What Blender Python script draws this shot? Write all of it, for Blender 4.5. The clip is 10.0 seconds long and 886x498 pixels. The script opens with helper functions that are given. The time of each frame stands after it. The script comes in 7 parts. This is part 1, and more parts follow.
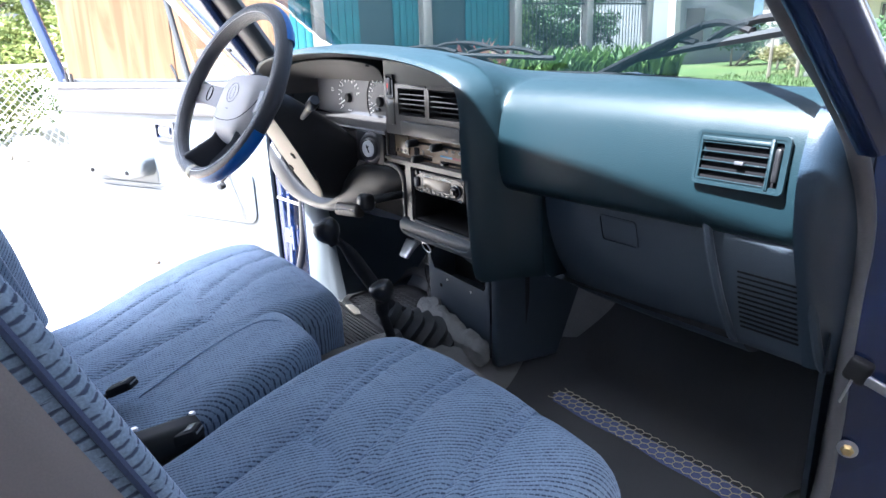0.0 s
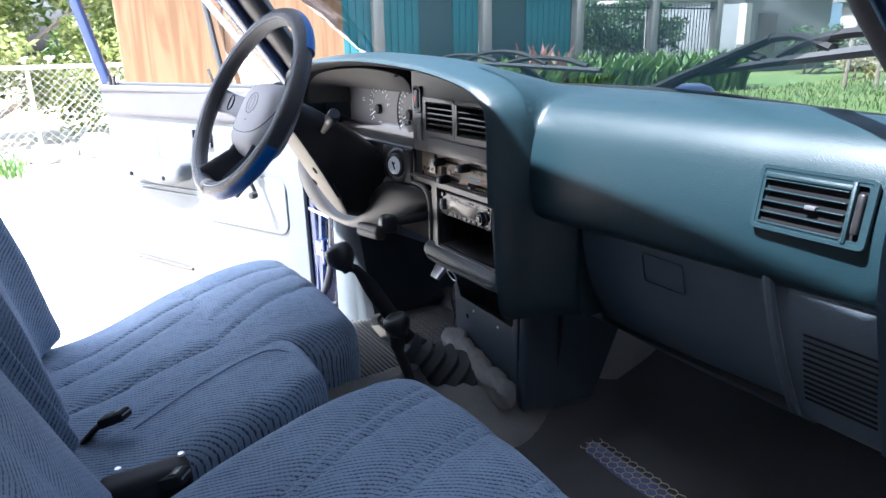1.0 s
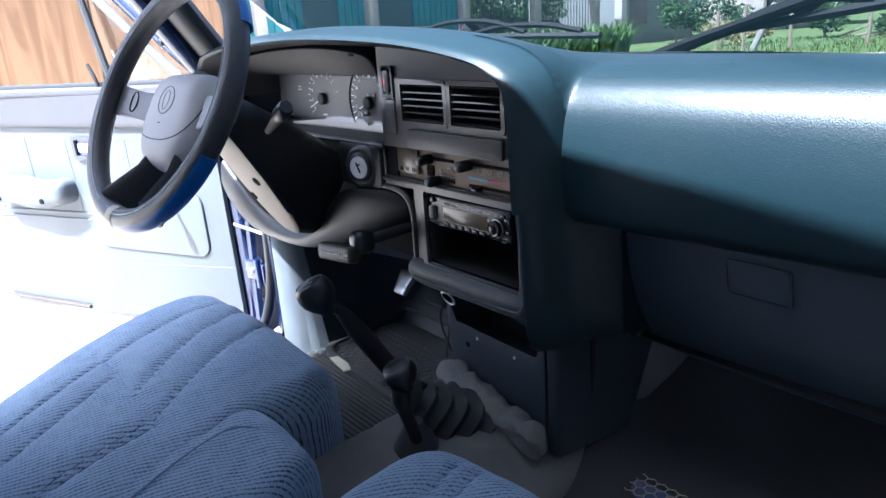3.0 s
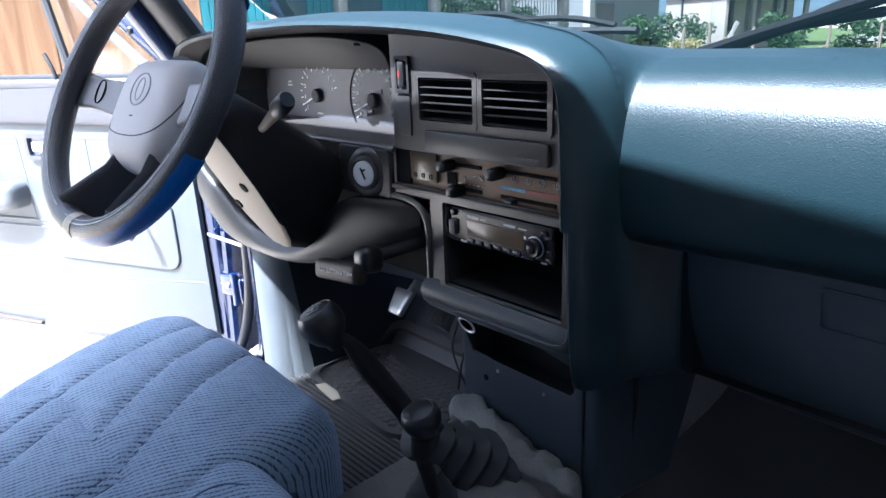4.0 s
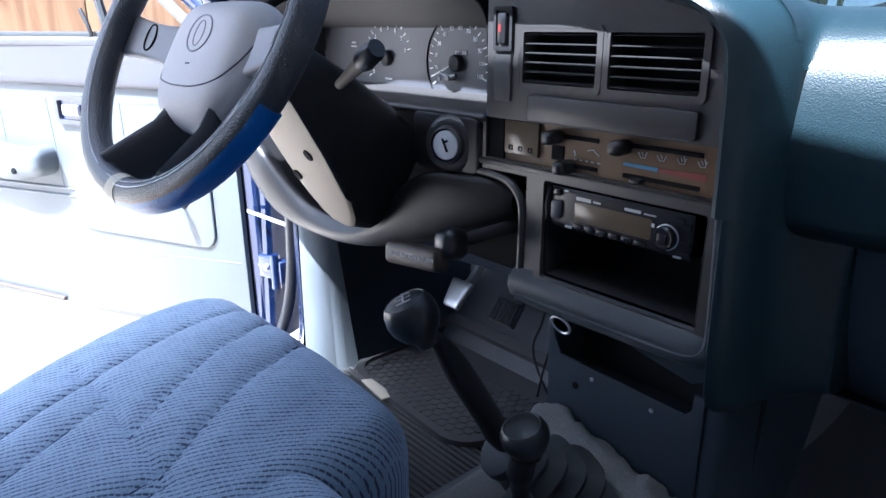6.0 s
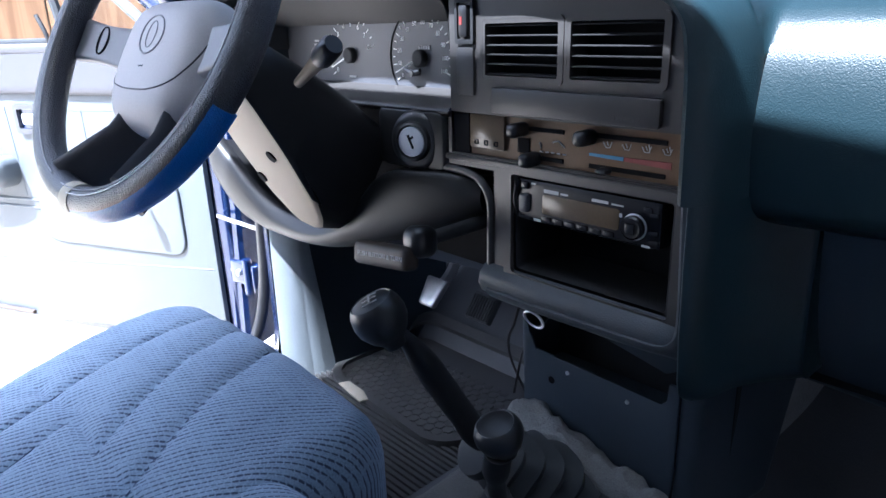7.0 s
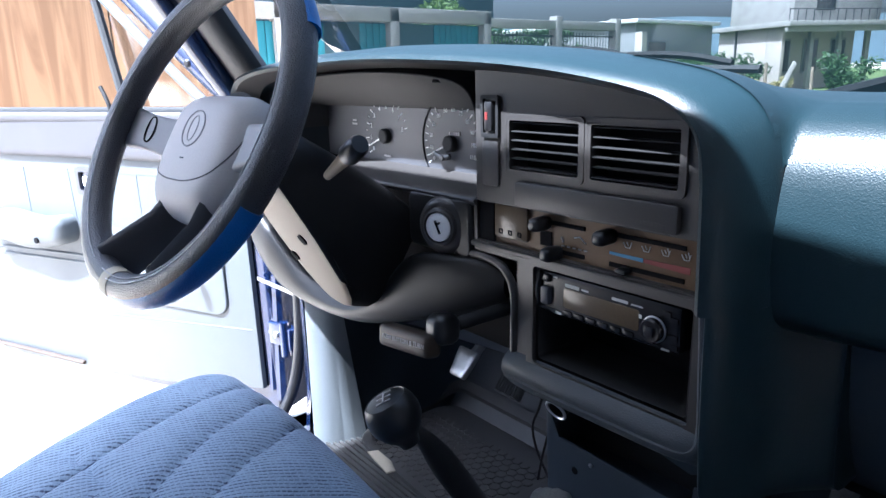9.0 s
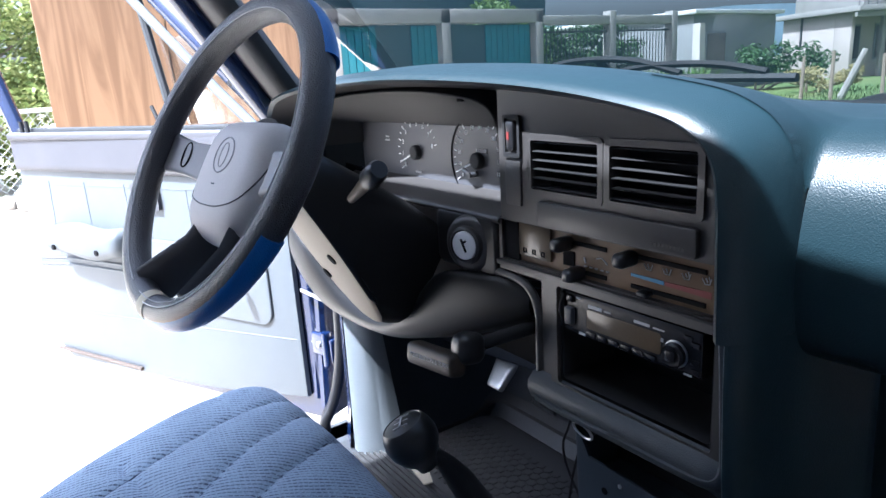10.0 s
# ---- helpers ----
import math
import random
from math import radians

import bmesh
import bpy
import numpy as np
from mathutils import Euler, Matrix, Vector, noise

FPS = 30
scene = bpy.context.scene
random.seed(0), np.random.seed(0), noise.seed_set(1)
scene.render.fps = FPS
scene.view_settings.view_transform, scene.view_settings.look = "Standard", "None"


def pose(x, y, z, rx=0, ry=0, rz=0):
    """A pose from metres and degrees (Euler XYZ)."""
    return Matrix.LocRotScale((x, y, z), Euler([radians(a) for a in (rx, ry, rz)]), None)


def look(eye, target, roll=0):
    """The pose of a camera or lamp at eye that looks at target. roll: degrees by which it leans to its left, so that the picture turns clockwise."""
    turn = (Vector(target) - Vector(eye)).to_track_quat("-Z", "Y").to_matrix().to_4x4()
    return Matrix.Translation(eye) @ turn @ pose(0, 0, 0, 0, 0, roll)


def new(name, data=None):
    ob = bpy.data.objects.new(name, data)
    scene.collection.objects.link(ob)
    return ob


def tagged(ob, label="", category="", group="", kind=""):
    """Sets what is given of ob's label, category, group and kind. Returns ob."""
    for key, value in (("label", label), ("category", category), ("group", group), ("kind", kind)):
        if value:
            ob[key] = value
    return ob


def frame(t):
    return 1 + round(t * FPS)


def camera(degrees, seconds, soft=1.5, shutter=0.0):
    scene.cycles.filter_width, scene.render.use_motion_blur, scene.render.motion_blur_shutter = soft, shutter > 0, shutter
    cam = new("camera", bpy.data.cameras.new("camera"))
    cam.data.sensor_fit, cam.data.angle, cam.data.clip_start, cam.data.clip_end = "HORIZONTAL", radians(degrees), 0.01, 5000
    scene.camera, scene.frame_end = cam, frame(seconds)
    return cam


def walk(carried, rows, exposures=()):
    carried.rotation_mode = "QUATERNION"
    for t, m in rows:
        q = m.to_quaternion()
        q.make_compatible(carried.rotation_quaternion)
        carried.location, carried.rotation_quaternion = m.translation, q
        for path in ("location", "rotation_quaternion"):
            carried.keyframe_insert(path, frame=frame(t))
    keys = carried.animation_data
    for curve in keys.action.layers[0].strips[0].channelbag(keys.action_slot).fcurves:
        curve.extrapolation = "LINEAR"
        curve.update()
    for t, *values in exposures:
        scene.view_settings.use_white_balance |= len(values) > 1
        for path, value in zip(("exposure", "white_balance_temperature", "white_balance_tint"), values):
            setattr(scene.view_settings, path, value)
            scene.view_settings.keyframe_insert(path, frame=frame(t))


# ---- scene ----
from mathutils.bvhtree import BVHTree

cam = camera(67.5, 10.0)
PATH = [
    (0, (1.153, -0.782, 1.393), (-0.409, 0.313, 0.791), -1.9),
    (0.5, (1.112, -0.724, 1.398), (-0.45, 0.363, 0.785), -2.2),
    (1, (1.073, -0.657, 1.404), (-0.58, 0.303, 0.814), -1.3),
    (1.5, (1.032, -0.655, 1.406), (-0.68, 0.192, 0.815), -1.7),
    (2, (0.945, -0.665, 1.398), (-0.72, 0.282, 0.824), -2.1),
    (2.5, (0.845, -0.653, 1.385), (-0.692, 0.452, 0.742), -3.8),
    (4, (0.59, -0.607, 1.351), (-0.817, 0.674, 0.733), -2.3),
    (4.5, (0.523, -0.593, 1.317), (-0.848, 0.703, 0.653), -0.5),
    (5, (0.483, -0.601, 1.32), (-0.938, 0.665, 0.705), -0.3),
    (6.5, (0.422, -0.598, 1.297), (-1.002, 0.647, 0.647), -0.2),
    (7, (0.432, -0.581, 1.298), (-0.956, 0.706, 0.653), -1.7),
    (7.5, (0.43, -0.57, 1.323), (-0.963, 0.755, 0.772), -2.4),
    (8, (0.437, -0.569, 1.345), (-0.965, 0.765, 0.841), -2.7),
    (8.5, (0.444, -0.563, 1.355), (-1.005, 0.726, 0.867), -2.7),
    (9, (0.448, -0.553, 1.352), (-1.061, 0.653, 0.836), -1.6),
    (9.5, (0.452, -0.532, 1.361), (-1.117, 0.593, 0.842), -2.7),
    (10, (0.47, -0.52, 1.376), (-1.139, 0.553, 0.865), -3.5),
]
EXPOSURES = [(0, 3.7, 5330), (0.5, 3.6, 5280), (1.0, 3.25, 5330), (1.5, 2.62, 5530), (2.0, 2.4, 5430), (2.5, 2.75, 5030), (4.0, 3.1, 5130), (4.5, 3.15, 5080), (7.0, 3.15, 4980), (8.0, 3.1, 5030), (8.5, 3.05, 5080), (9.0, 3.05, 5080), (10, 2.84, 5130)]
walk(cam, [(t, look(eye, target, roll)) for t, eye, target, roll in PATH], [(t, stops, kelvin, 12) for t, stops, kelvin in EXPOSURES])

# ---- world, sun, exposure ----
SUN_TRAVEL = Vector((0.13, 1.10, -1.75)).normalized()
world = bpy.data.worlds.new("sky")
scene.world = world
world.use_nodes = True
_w = world.node_tree
_sky = _w.nodes.new("ShaderNodeTexSky")
_sky.sky_type = "NISHITA"
_sky.sun_disc = False
_sky.sun_elevation = math.asin(-SUN_TRAVEL.z)
_sky.sun_rotation = math.atan2(-SUN_TRAVEL.x, -SUN_TRAVEL.y)
_sky.dust_density = 7.0
_w.nodes["Background"].inputs[1].default_value = 0.085
# thin white haze over the blue
_haze = _w.nodes.new("ShaderNodeHueSaturation")
_haze.inputs["Saturation"].default_value = 0.60
_haze.inputs["Value"].default_value = 1.12
_w.links.new(_sky.outputs[0], _haze.inputs["Color"])
_w.links.new(_haze.outputs[0], _w.nodes["Background"].inputs[0])
_sun = new("sun", bpy.data.lights.new("sun", "SUN"))
_sun.data.energy = 5.0
_sun.data.angle = radians(1.0)
_sun.data.color = (1.0, 0.94, 0.84)
_sun.matrix_world = look((0, 0, 30), Vector((0, 0, 30)) + SUN_TRAVEL)

# ---- mesh helpers ----
def V(*a):
    return Vector(a)


def link(name, bm, material, parent=None, label="", base=None, smooth=40):
    bmesh.ops.recalc_face_normals(bm, faces=bm.faces[:])
    me = bpy.data.meshes.new(name)
    shift = Vector(parent["base"]) if parent is not None else Vector(base or (0, 0, 0))
    bmesh.ops.translate(bm, verts=bm.verts[:], vec=-shift)
    for f in bm.faces:
        f.smooth = smooth > 0
    if smooth > 0:
        lim = radians(smooth)
        for e in bm.edges:
            if len(e.link_faces) == 2 and e.calc_face_angle(0) > lim:
                e.smooth = False
    bm.to_mesh(me)
    bm.free()
    me.materials.append(material)
    ob = new(name, me)
    ob["base"] = tuple(shift)
    if parent is None:
        ob.location = shift
    else:
        ob.parent = parent
    if label:
        ob["label"] = label
    return ob


def thing(name, base, label, category, group="", kind=""):
    ob = new(name)
    ob.location = base
    ob["base"] = tuple(base)
    ob.empty_display_size = 0.05
    return tagged(ob, label, category, group, kind)


def part(name, bm, material, parent, label="", smooth=40):
    return link(name, bm, material, parent, label, smooth=smooth)


def solo(name, bm, material, label, category, base=(0, 0, 0), group="", kind="", smooth=40):
    return tagged(link(name, bm, material, None, "", base, smooth), label, category, group, kind)


def B():
    return bmesh.new()


def box(bm, c, s, bev=0.0, m=None, seg=2):
    """A box of size s round c, with bevelled edges, turned by the 3x3 or 4x4 m about c."""
    mm = Matrix.Translation(c) @ (m.to_4x4() if m else Matrix()) @ Matrix.Diagonal((*s, 1))
    r = bmesh.ops.create_cube(bm, size=1, matrix=mm)
    if bev:
        es = list({e for v in r["verts"] for e in v.link_edges})
        bmesh.ops.bevel(bm, geom=es, offset=bev, segments=seg, affect="EDGES", profile=0.5)
    return bm


def rbox(bm, c, s, r, n=(8, 8, 8), fn=None, m=None):
    """A box with well rounded edges, as a fine grid; fn moves each local point."""
    h = [a / 2 for a in s]
    seen = {}

    def vert(p):
        k = tuple(round(a, 5) for a in p)
        if k not in seen:
            p = Vector(p)
            q = Vector([max(-(h[i] - r), min(h[i] - r, p[i])) for i in range(3)])
            d = p - q
            o = q + d.normalized() * r if d.length > 1e-9 else p.copy()
            if fn:
                o = fn(o, p)
            if m:
                o = m @ o
            seen[k] = bm.verts.new(Vector(c) + o)
        return seen[k]

    def spread(i, k):
        # denser towards the rounded ends
        t = k / n[i] * 2 - 1
        e = min(0.45, 1.2 * r / h[i])
        a = abs(t)
        a = a * (1 - e) / 0.6 if a < 0.6 else (1 - e) + (a - 0.6) / 0.4 * e
        return h[i] * math.copysign(a, t)

    for ax in range(3):
        u, w = (ax + 1) % 3, (ax + 2) % 3
        for sg in (-1, 1):
            for i in range(n[u]):
                for j in range(n[w]):
                    quad = []
                    for a, b in ((i, j), (i + 1, j), (i + 1, j + 1), (i, j + 1)):
                        p = [0, 0, 0]
                        p[ax] = sg * h[ax]
                        p[u], p[w] = spread(u, a), spread(w, b)
                        quad.append(vert(p))
                    if sg < 0:
                        quad.reverse()
                    if len(set(quad)) == 4:
                        bm.faces.new(quad)
    return bm


def tube(bm, pts, r, n=10, closed=False, flat=1.0):
    """A tube along pts; r a number or one for each point; flat squeezes it along its second axis."""
    pts = [Vector(p) for p in pts]
    k = len(pts)
    rs = r if isinstance(r, (list, tuple)) else [r] * k
    rings, up = [], None
    for i, p in enumerate(pts):
        a = pts[(i - 1) % k] if closed or i else p
        b = pts[(i + 1) % k] if closed or i < k - 1 else p
        d = (b - a).normalized()
        if up is None:
            up = d.orthogonal().normalized() if abs(d.z) > 0.9 else Vector((0, 0, 1))
        u = (up - d * up.dot(d)).normalized()
        w = d.cross(u)
        up = u
        rings.append([bm.verts.new(p + rs[i] * (math.cos(t) * w + flat * math.sin(t) * u)) for t in [2 * math.pi * j / n for j in range(n)]])
    for i in range(k if closed else k - 1):
        a, b = rings[i], rings[(i + 1) % k]
        for j in range(n):
            bm.faces.new((a[j], a[(j + 1) % n], b[(j + 1) % n], b[j]))
    if not closed:
        bm.faces.new(rings[0][::-1])
        bm.faces.new(rings[-1])
    return bm


def lathe(bm, prof, m, n=24):
    """Turns (radius, height) pairs round the z axis of m."""
    rings = []
    for r, h in prof:
        rings.append([bm.verts.new(m @ Vector((r * math.cos(t), r * math.sin(t), h))) for t in [2 * math.pi * j / n for j in range(n)]])
    for a, b in zip(rings, rings[1:]):
        for j in range(n):
            bm.faces.new((a[j], a[(j + 1) % n], b[(j + 1) % n], b[j]))
    bm.faces.new(rings[0][::-1])
    bm.faces.new(rings[-1])
    return bm


def loft(bm, rows, closed=False):
    """A skin over rows of points of the same length."""
    g = [[bm.verts.new(p) for p in row] for row in rows]
    for a, b in zip(g, g[1:]):
        for j in range(len(a) if closed else len(a) - 1):
            q = (a[j], a[(j + 1) % len(a)], b[(j + 1) % len(a)], b[j])
            bm.faces.new(q)
    return g


def slab(bm, poly, m, depth, bev=0.0, seg=2):
    """A flat polygon of (x, y) pairs in m's plane, made thick along m's z."""
    vs = [bm.verts.new(m @ Vector((x, y, 0))) for x, y in poly]
    f = bm.faces.new(vs)
    r = bmesh.ops.extrude_face_region(bm, geom=[f])
    top = [v for v in r["geom"] if isinstance(v, bmesh.types.BMVert)]
    bmesh.ops.translate(bm, verts=top, vec=m.to_3x3() @ Vector((0, 0, depth)))
    if bev:
        es = list({e for v in top for e in v.link_edges if all(w in top for w in e.verts)})
        bmesh.ops.bevel(bm, geom=es, offset=bev, segments=seg, affect="EDGES", profile=0.5)
    return bm


def rounded(x0, z0, x1, z1, r, k=5):
    """A rounded rectangle as (x, z) pairs."""
    out = []
    for cx, cz, a in ((x1 - r, z1 - r, 0), (x0 + r, z1 - r, 90), (x0 + r, z0 + r, 180), (x1 - r, z0 + r, 270)):
        for i in range(k + 1):
            t = radians(a + 90 * i / k)
            out.append((cx + r * math.cos(t), cz + r * math.sin(t)))
    return out


def ring_slab(bm, outer, inner, m, depth):
    """A frame between two outlines of the same count, made thick along m's z."""
    o0 = [bm.verts.new(m @ Vector((x, y, 0))) for x, y in outer]
    i0 = [bm.verts.new(m @ Vector((x, y, 0))) for x, y in inner]
    o1 = [bm.verts.new(m @ Vector((x, y, depth))) for x, y in outer]
    i1 = [bm.verts.new(m @ Vector((x, y, depth))) for x, y in inner]
    n = len(outer)
    for j in range(n):
        k = (j + 1) % n
        for a, b in ((o0, i0), (i1, o1), (o1, o0), (i0, i1)):
            bm.faces.new((a[j], a[k], b[k], b[j]))
    return bm


def spline(pts, n):
    """Points of a smooth curve through pts, n to a stretch."""
    pts = [Vector(p) for p in pts]
    out = []
    for i in range(len(pts) - 1):
        p0, p1, p2, p3 = pts[max(i - 1, 0)], pts[i], pts[i + 1], pts[min(i + 2, len(pts) - 1)]
        for k in range(n):
            t = k / n
            out.append(0.5 * ((2 * p1) + (p2 - p0) * t + (2 * p0 - 5 * p1 + 4 * p2 - p3) * t * t + (3 * p1 - p0 - 3 * p2 + p3) * t ** 3))
    out.append(pts[-1])
    return out


def lerp_table(x, table):
    for (a, va), (b, vb) in zip(table, table[1:]):
        if x <= b:
            t = max(0.0, min(1.0, (x - a) / (b - a)))
            return va + (vb - va) * t
    return table[-1][1]


# a pose whose x is the world's x, y the world's z, and z points back towards the seats
def back_face(y=0.0):
    return Matrix(((1, 0, 0, 0), (0, 0, -1, y), (0, 1, 0, 0), (0, 0, 0, 1)))


def text(name, body, size, m, material, parent=None, label="", depth=0.0003, align="CENTER"):
    cu = bpy.data.curves.new(name, "FONT")
    cu.body, cu.size, cu.extrude, cu.align_x, cu.align_y = body, size, depth, align, "CENTER"
    tmp = bpy.data.objects.new(name, cu)
    scene.collection.objects.link(tmp)
    me = bpy.data.meshes.new_from_object(tmp.evaluated_get(bpy.context.evaluated_depsgraph_get()))
    bpy.data.objects.remove(tmp)
    bm = B()
    bm.from_mesh(me)
    bpy.data.meshes.remove(me)
    bmesh.ops.transform(bm, matrix=m, verts=bm.verts[:])
    return part(name, bm, material, parent, label, smooth=0)

# ---- materials ----
def mat(name, col, rough=0.5, metal=0.0, grain=400.0, bump=0.1, var=0.12, stain=6.0, stain_amt=0.15, dist=0.0006, col2=None, coat=0.0, spec=0.5):
    """A surface with grain at one scale and stains and wear at another."""
    m = bpy.data.materials.new(name)
    m.use_nodes = True
    t = m.node_tree
    p = t.nodes["Principled BSDF"]
    p.inputs["Roughness"].default_value = rough
    p.inputs["Metallic"].default_value = metal
    p.inputs["Coat Weight"].default_value = coat
    p.inputs["Specular IOR Level"].default_value = spec
    co = t.nodes.new("ShaderNodeTexCoord")
    n1 = t.nodes.new("ShaderNodeTexNoise")
    n1.inputs["Scale"].default_value = grain
    n1.inputs["Detail"].default_value = 3
    n2 = t.nodes.new("ShaderNodeTexNoise")
    n2.inputs["Scale"].default_value = stain
    n2.inputs["Detail"].default_value = 5
    for n in (n1, n2):
        t.links.new(co.outputs["Object"], n.inputs["Vector"])
    a = t.nodes.new("ShaderNodeMix")
    a.data_type = "RGBA"
    dark = [c * (1 - var) for c in col[:3]]
    lite = [min(1, c * (1 + var)) for c in col[:3]]
    a.inputs["A"].default_value = (*dark, 1)
    a.inputs["B"].default_value = (*lite, 1)
    t.links.new(n1.outputs["Fac"], a.inputs["Factor"])
    b = t.nodes.new("ShaderNodeMix")
    b.data_type = "RGBA"
    c2 = col2 or [c * 0.6 for c in col[:3]]
    b.inputs["B"].default_value = (*c2, 1)
    mr = t.nodes.new("ShaderNodeMapRange")
    mr.inputs["From Min"].default_value = 0.45
    mr.inputs["From Max"].default_value = 0.75
    mr.inputs["To Max"].default_value = stain_amt if col2 is None else 1.0
    t.links.new(n2.outputs["Fac"], mr.inputs["Value"])
    t.links.new(a.outputs["Result"], b.inputs["A"])
    t.links.new(mr.outputs["Result"], b.inputs["Factor"])
    t.links.new(b.outputs["Result"], p.inputs["Base Color"])
    r = t.nodes.new("ShaderNodeMapRange")
    r.inputs["To Min"].default_value = rough * 0.85
    r.inputs["To Max"].default_value = min(1, rough * 1.2)
    t.links.new(n2.outputs["Fac"], r.inputs["Value"])
    t.links.new(r.outputs["Result"], p.inputs["Roughness"])
    bp = t.nodes.new("ShaderNodeBump")
    bp.inputs["Strength"].default_value = bump
    bp.inputs["Distance"].default_value = dist
    t.links.new(n1.outputs["Fac"], bp.inputs["Height"])
    t.links.new(bp.outputs["Normal"], p.inputs["Normal"])
    m["bump"] = bp.name
    return m


def leather(name, col, rough, scale=550.0, bump=0.5, dist=0.0008, var=0.08, stain_amt=0.12, spec=0.5):
    """Moulded plastic with a pebbled grain."""
    m = mat(name, col, rough, grain=scale * 0.5, bump=bump, var=var, stain_amt=stain_amt, dist=dist, spec=spec)
    t = m.node_tree
    co = next(n for n in t.nodes if n.bl_idname == "ShaderNodeTexCoord")
    v = t.nodes.new("ShaderNodeTexVoronoi")
    v.feature = "SMOOTH_F1"
    v.inputs["Scale"].default_value = scale
    t.links.new(co.outputs["Object"], v.inputs["Vector"])
    t.links.new(v.outputs["Distance"], t.nodes[m["bump"]].inputs["Height"])
    return m


def cloth(name, col, col2, pitch=0.007, along=(0, 1, 0), dash=0.0075, bump=0.6):
    """Woven seat cloth: thin dark broken dashes in rows on a paler ground."""
    m = mat(name, col, 0.92, grain=420, bump=0.2, var=0.5, stain=7, stain_amt=0.3)
    t = m.node_tree
    p = t.nodes["Principled BSDF"]
    p.inputs["Sheen Weight"].default_value = 0.35
    p.inputs["Sheen Roughness"].default_value = 0.45
    p.inputs["Sheen Tint"].default_value = (0.55, 0.66, 0.92, 1)
    co = next(n for n in t.nodes if n.bl_idname == "ShaderNodeTexCoord")
    a = Vector(along).normalized()
    c = Vector((0, 0, 1)) if abs(a.z) < 0.5 else Vector((0, 1, 0))
    bdir = a.cross(c).normalized()
    # a slow drift bends the rows as the weave pulls over the padding
    drift = t.nodes.new("ShaderNodeTexNoise")
    drift.inputs["Scale"].default_value = 7
    t.links.new(co.outputs["Object"], drift.inputs["Vector"])

    def line(d, step, wob):
        dt = t.nodes.new("ShaderNodeVectorMath")
        dt.operation = "DOT_PRODUCT"
        dt.inputs[1].default_value = d / step
        t.links.new(co.outputs["Object"], dt.inputs[0])
        ad = t.nodes.new("ShaderNodeMath")
        ad.operation = "MULTIPLY_ADD"
        ad.inputs[1].default_value = wob
        t.links.new(drift.outputs["Fac"], ad.inputs[0])
        t.links.new(dt.outputs["Value"], ad.inputs[2])
        return ad

    def maths(op, x, y=None, z=None):
        n = t.nodes.new("ShaderNodeMath")
        n.operation = op
        for i, v in enumerate((x, y, z)):
            if v is None:
                continue
            if isinstance(v, (int, float)):
                n.inputs[i].default_value = v
            else:
                t.links.new(v.outputs[0], n.inputs[i])
        return n
    u = line(a, pitch, 2.0)
    v = line(bdir, dash, 3.0)
    # every other row is shifted by half a dash
    odd = maths("MULTIPLY", maths("MODULO", maths("FLOOR", u), 2.0), 0.5)
    fv = maths("FRACT", maths("ADD", v, odd))
    fu = maths("FRACT", u)
    row = maths("SMOOTH_MIN", maths("MULTIPLY", maths("ABSOLUTE", maths("SUBTRACT", fu, 0.5)), 2.0), 1.0, 0.1)
    gap = maths("MULTIPLY", maths("ABSOLUTE", maths("SUBTRACT", fv, 0.5)), 2.0)
    n3 = t.nodes.new("ShaderNodeTexNoise")
    n3.inputs["Scale"].default_value = 55
    n3.inputs["Detail"].default_value = 4
    t.links.new(co.outputs["Object"], n3.inputs["Vector"])
    # dark where the row's middle is near and the dash is not broken
    mr = t.nodes.new("ShaderNodeMapRange")
    mr.interpolation_type = "SMOOTHSTEP"
    mr.inputs["From Min"].default_value = 0.10
    mr.inputs["From Max"].default_value = 0.46
    brk = maths("MULTIPLY", maths("GREATER_THAN", gap, 0.78), 0.30)
    wear = maths("MULTIPLY", maths("SUBTRACT", n3, 0.5), 0.85)
    t.links.new(maths("ADD", maths("ADD", row, brk), wear).outputs[0], mr.inputs["Value"])
    old = p.inputs["Base Color"].links[0].from_socket
    mx = t.nodes.new("ShaderNodeMix")
    mx.data_type = "RGBA"
    mx.inputs["A"].default_value = (*col2, 1)
    t.links.new(old, mx.inputs["B"])
    t.links.new(mr.outputs["Result"], mx.inputs["Factor"])
    t.links.new(mx.outputs["Result"], p.inputs["Base Color"])
    b = t.nodes[m["bump"]]
    b.inputs["Strength"].default_value = bump
    b.inputs["Distance"].default_value = 0.0012
    t.links.new(mr.outputs["Result"], b.inputs["Height"])
    return m


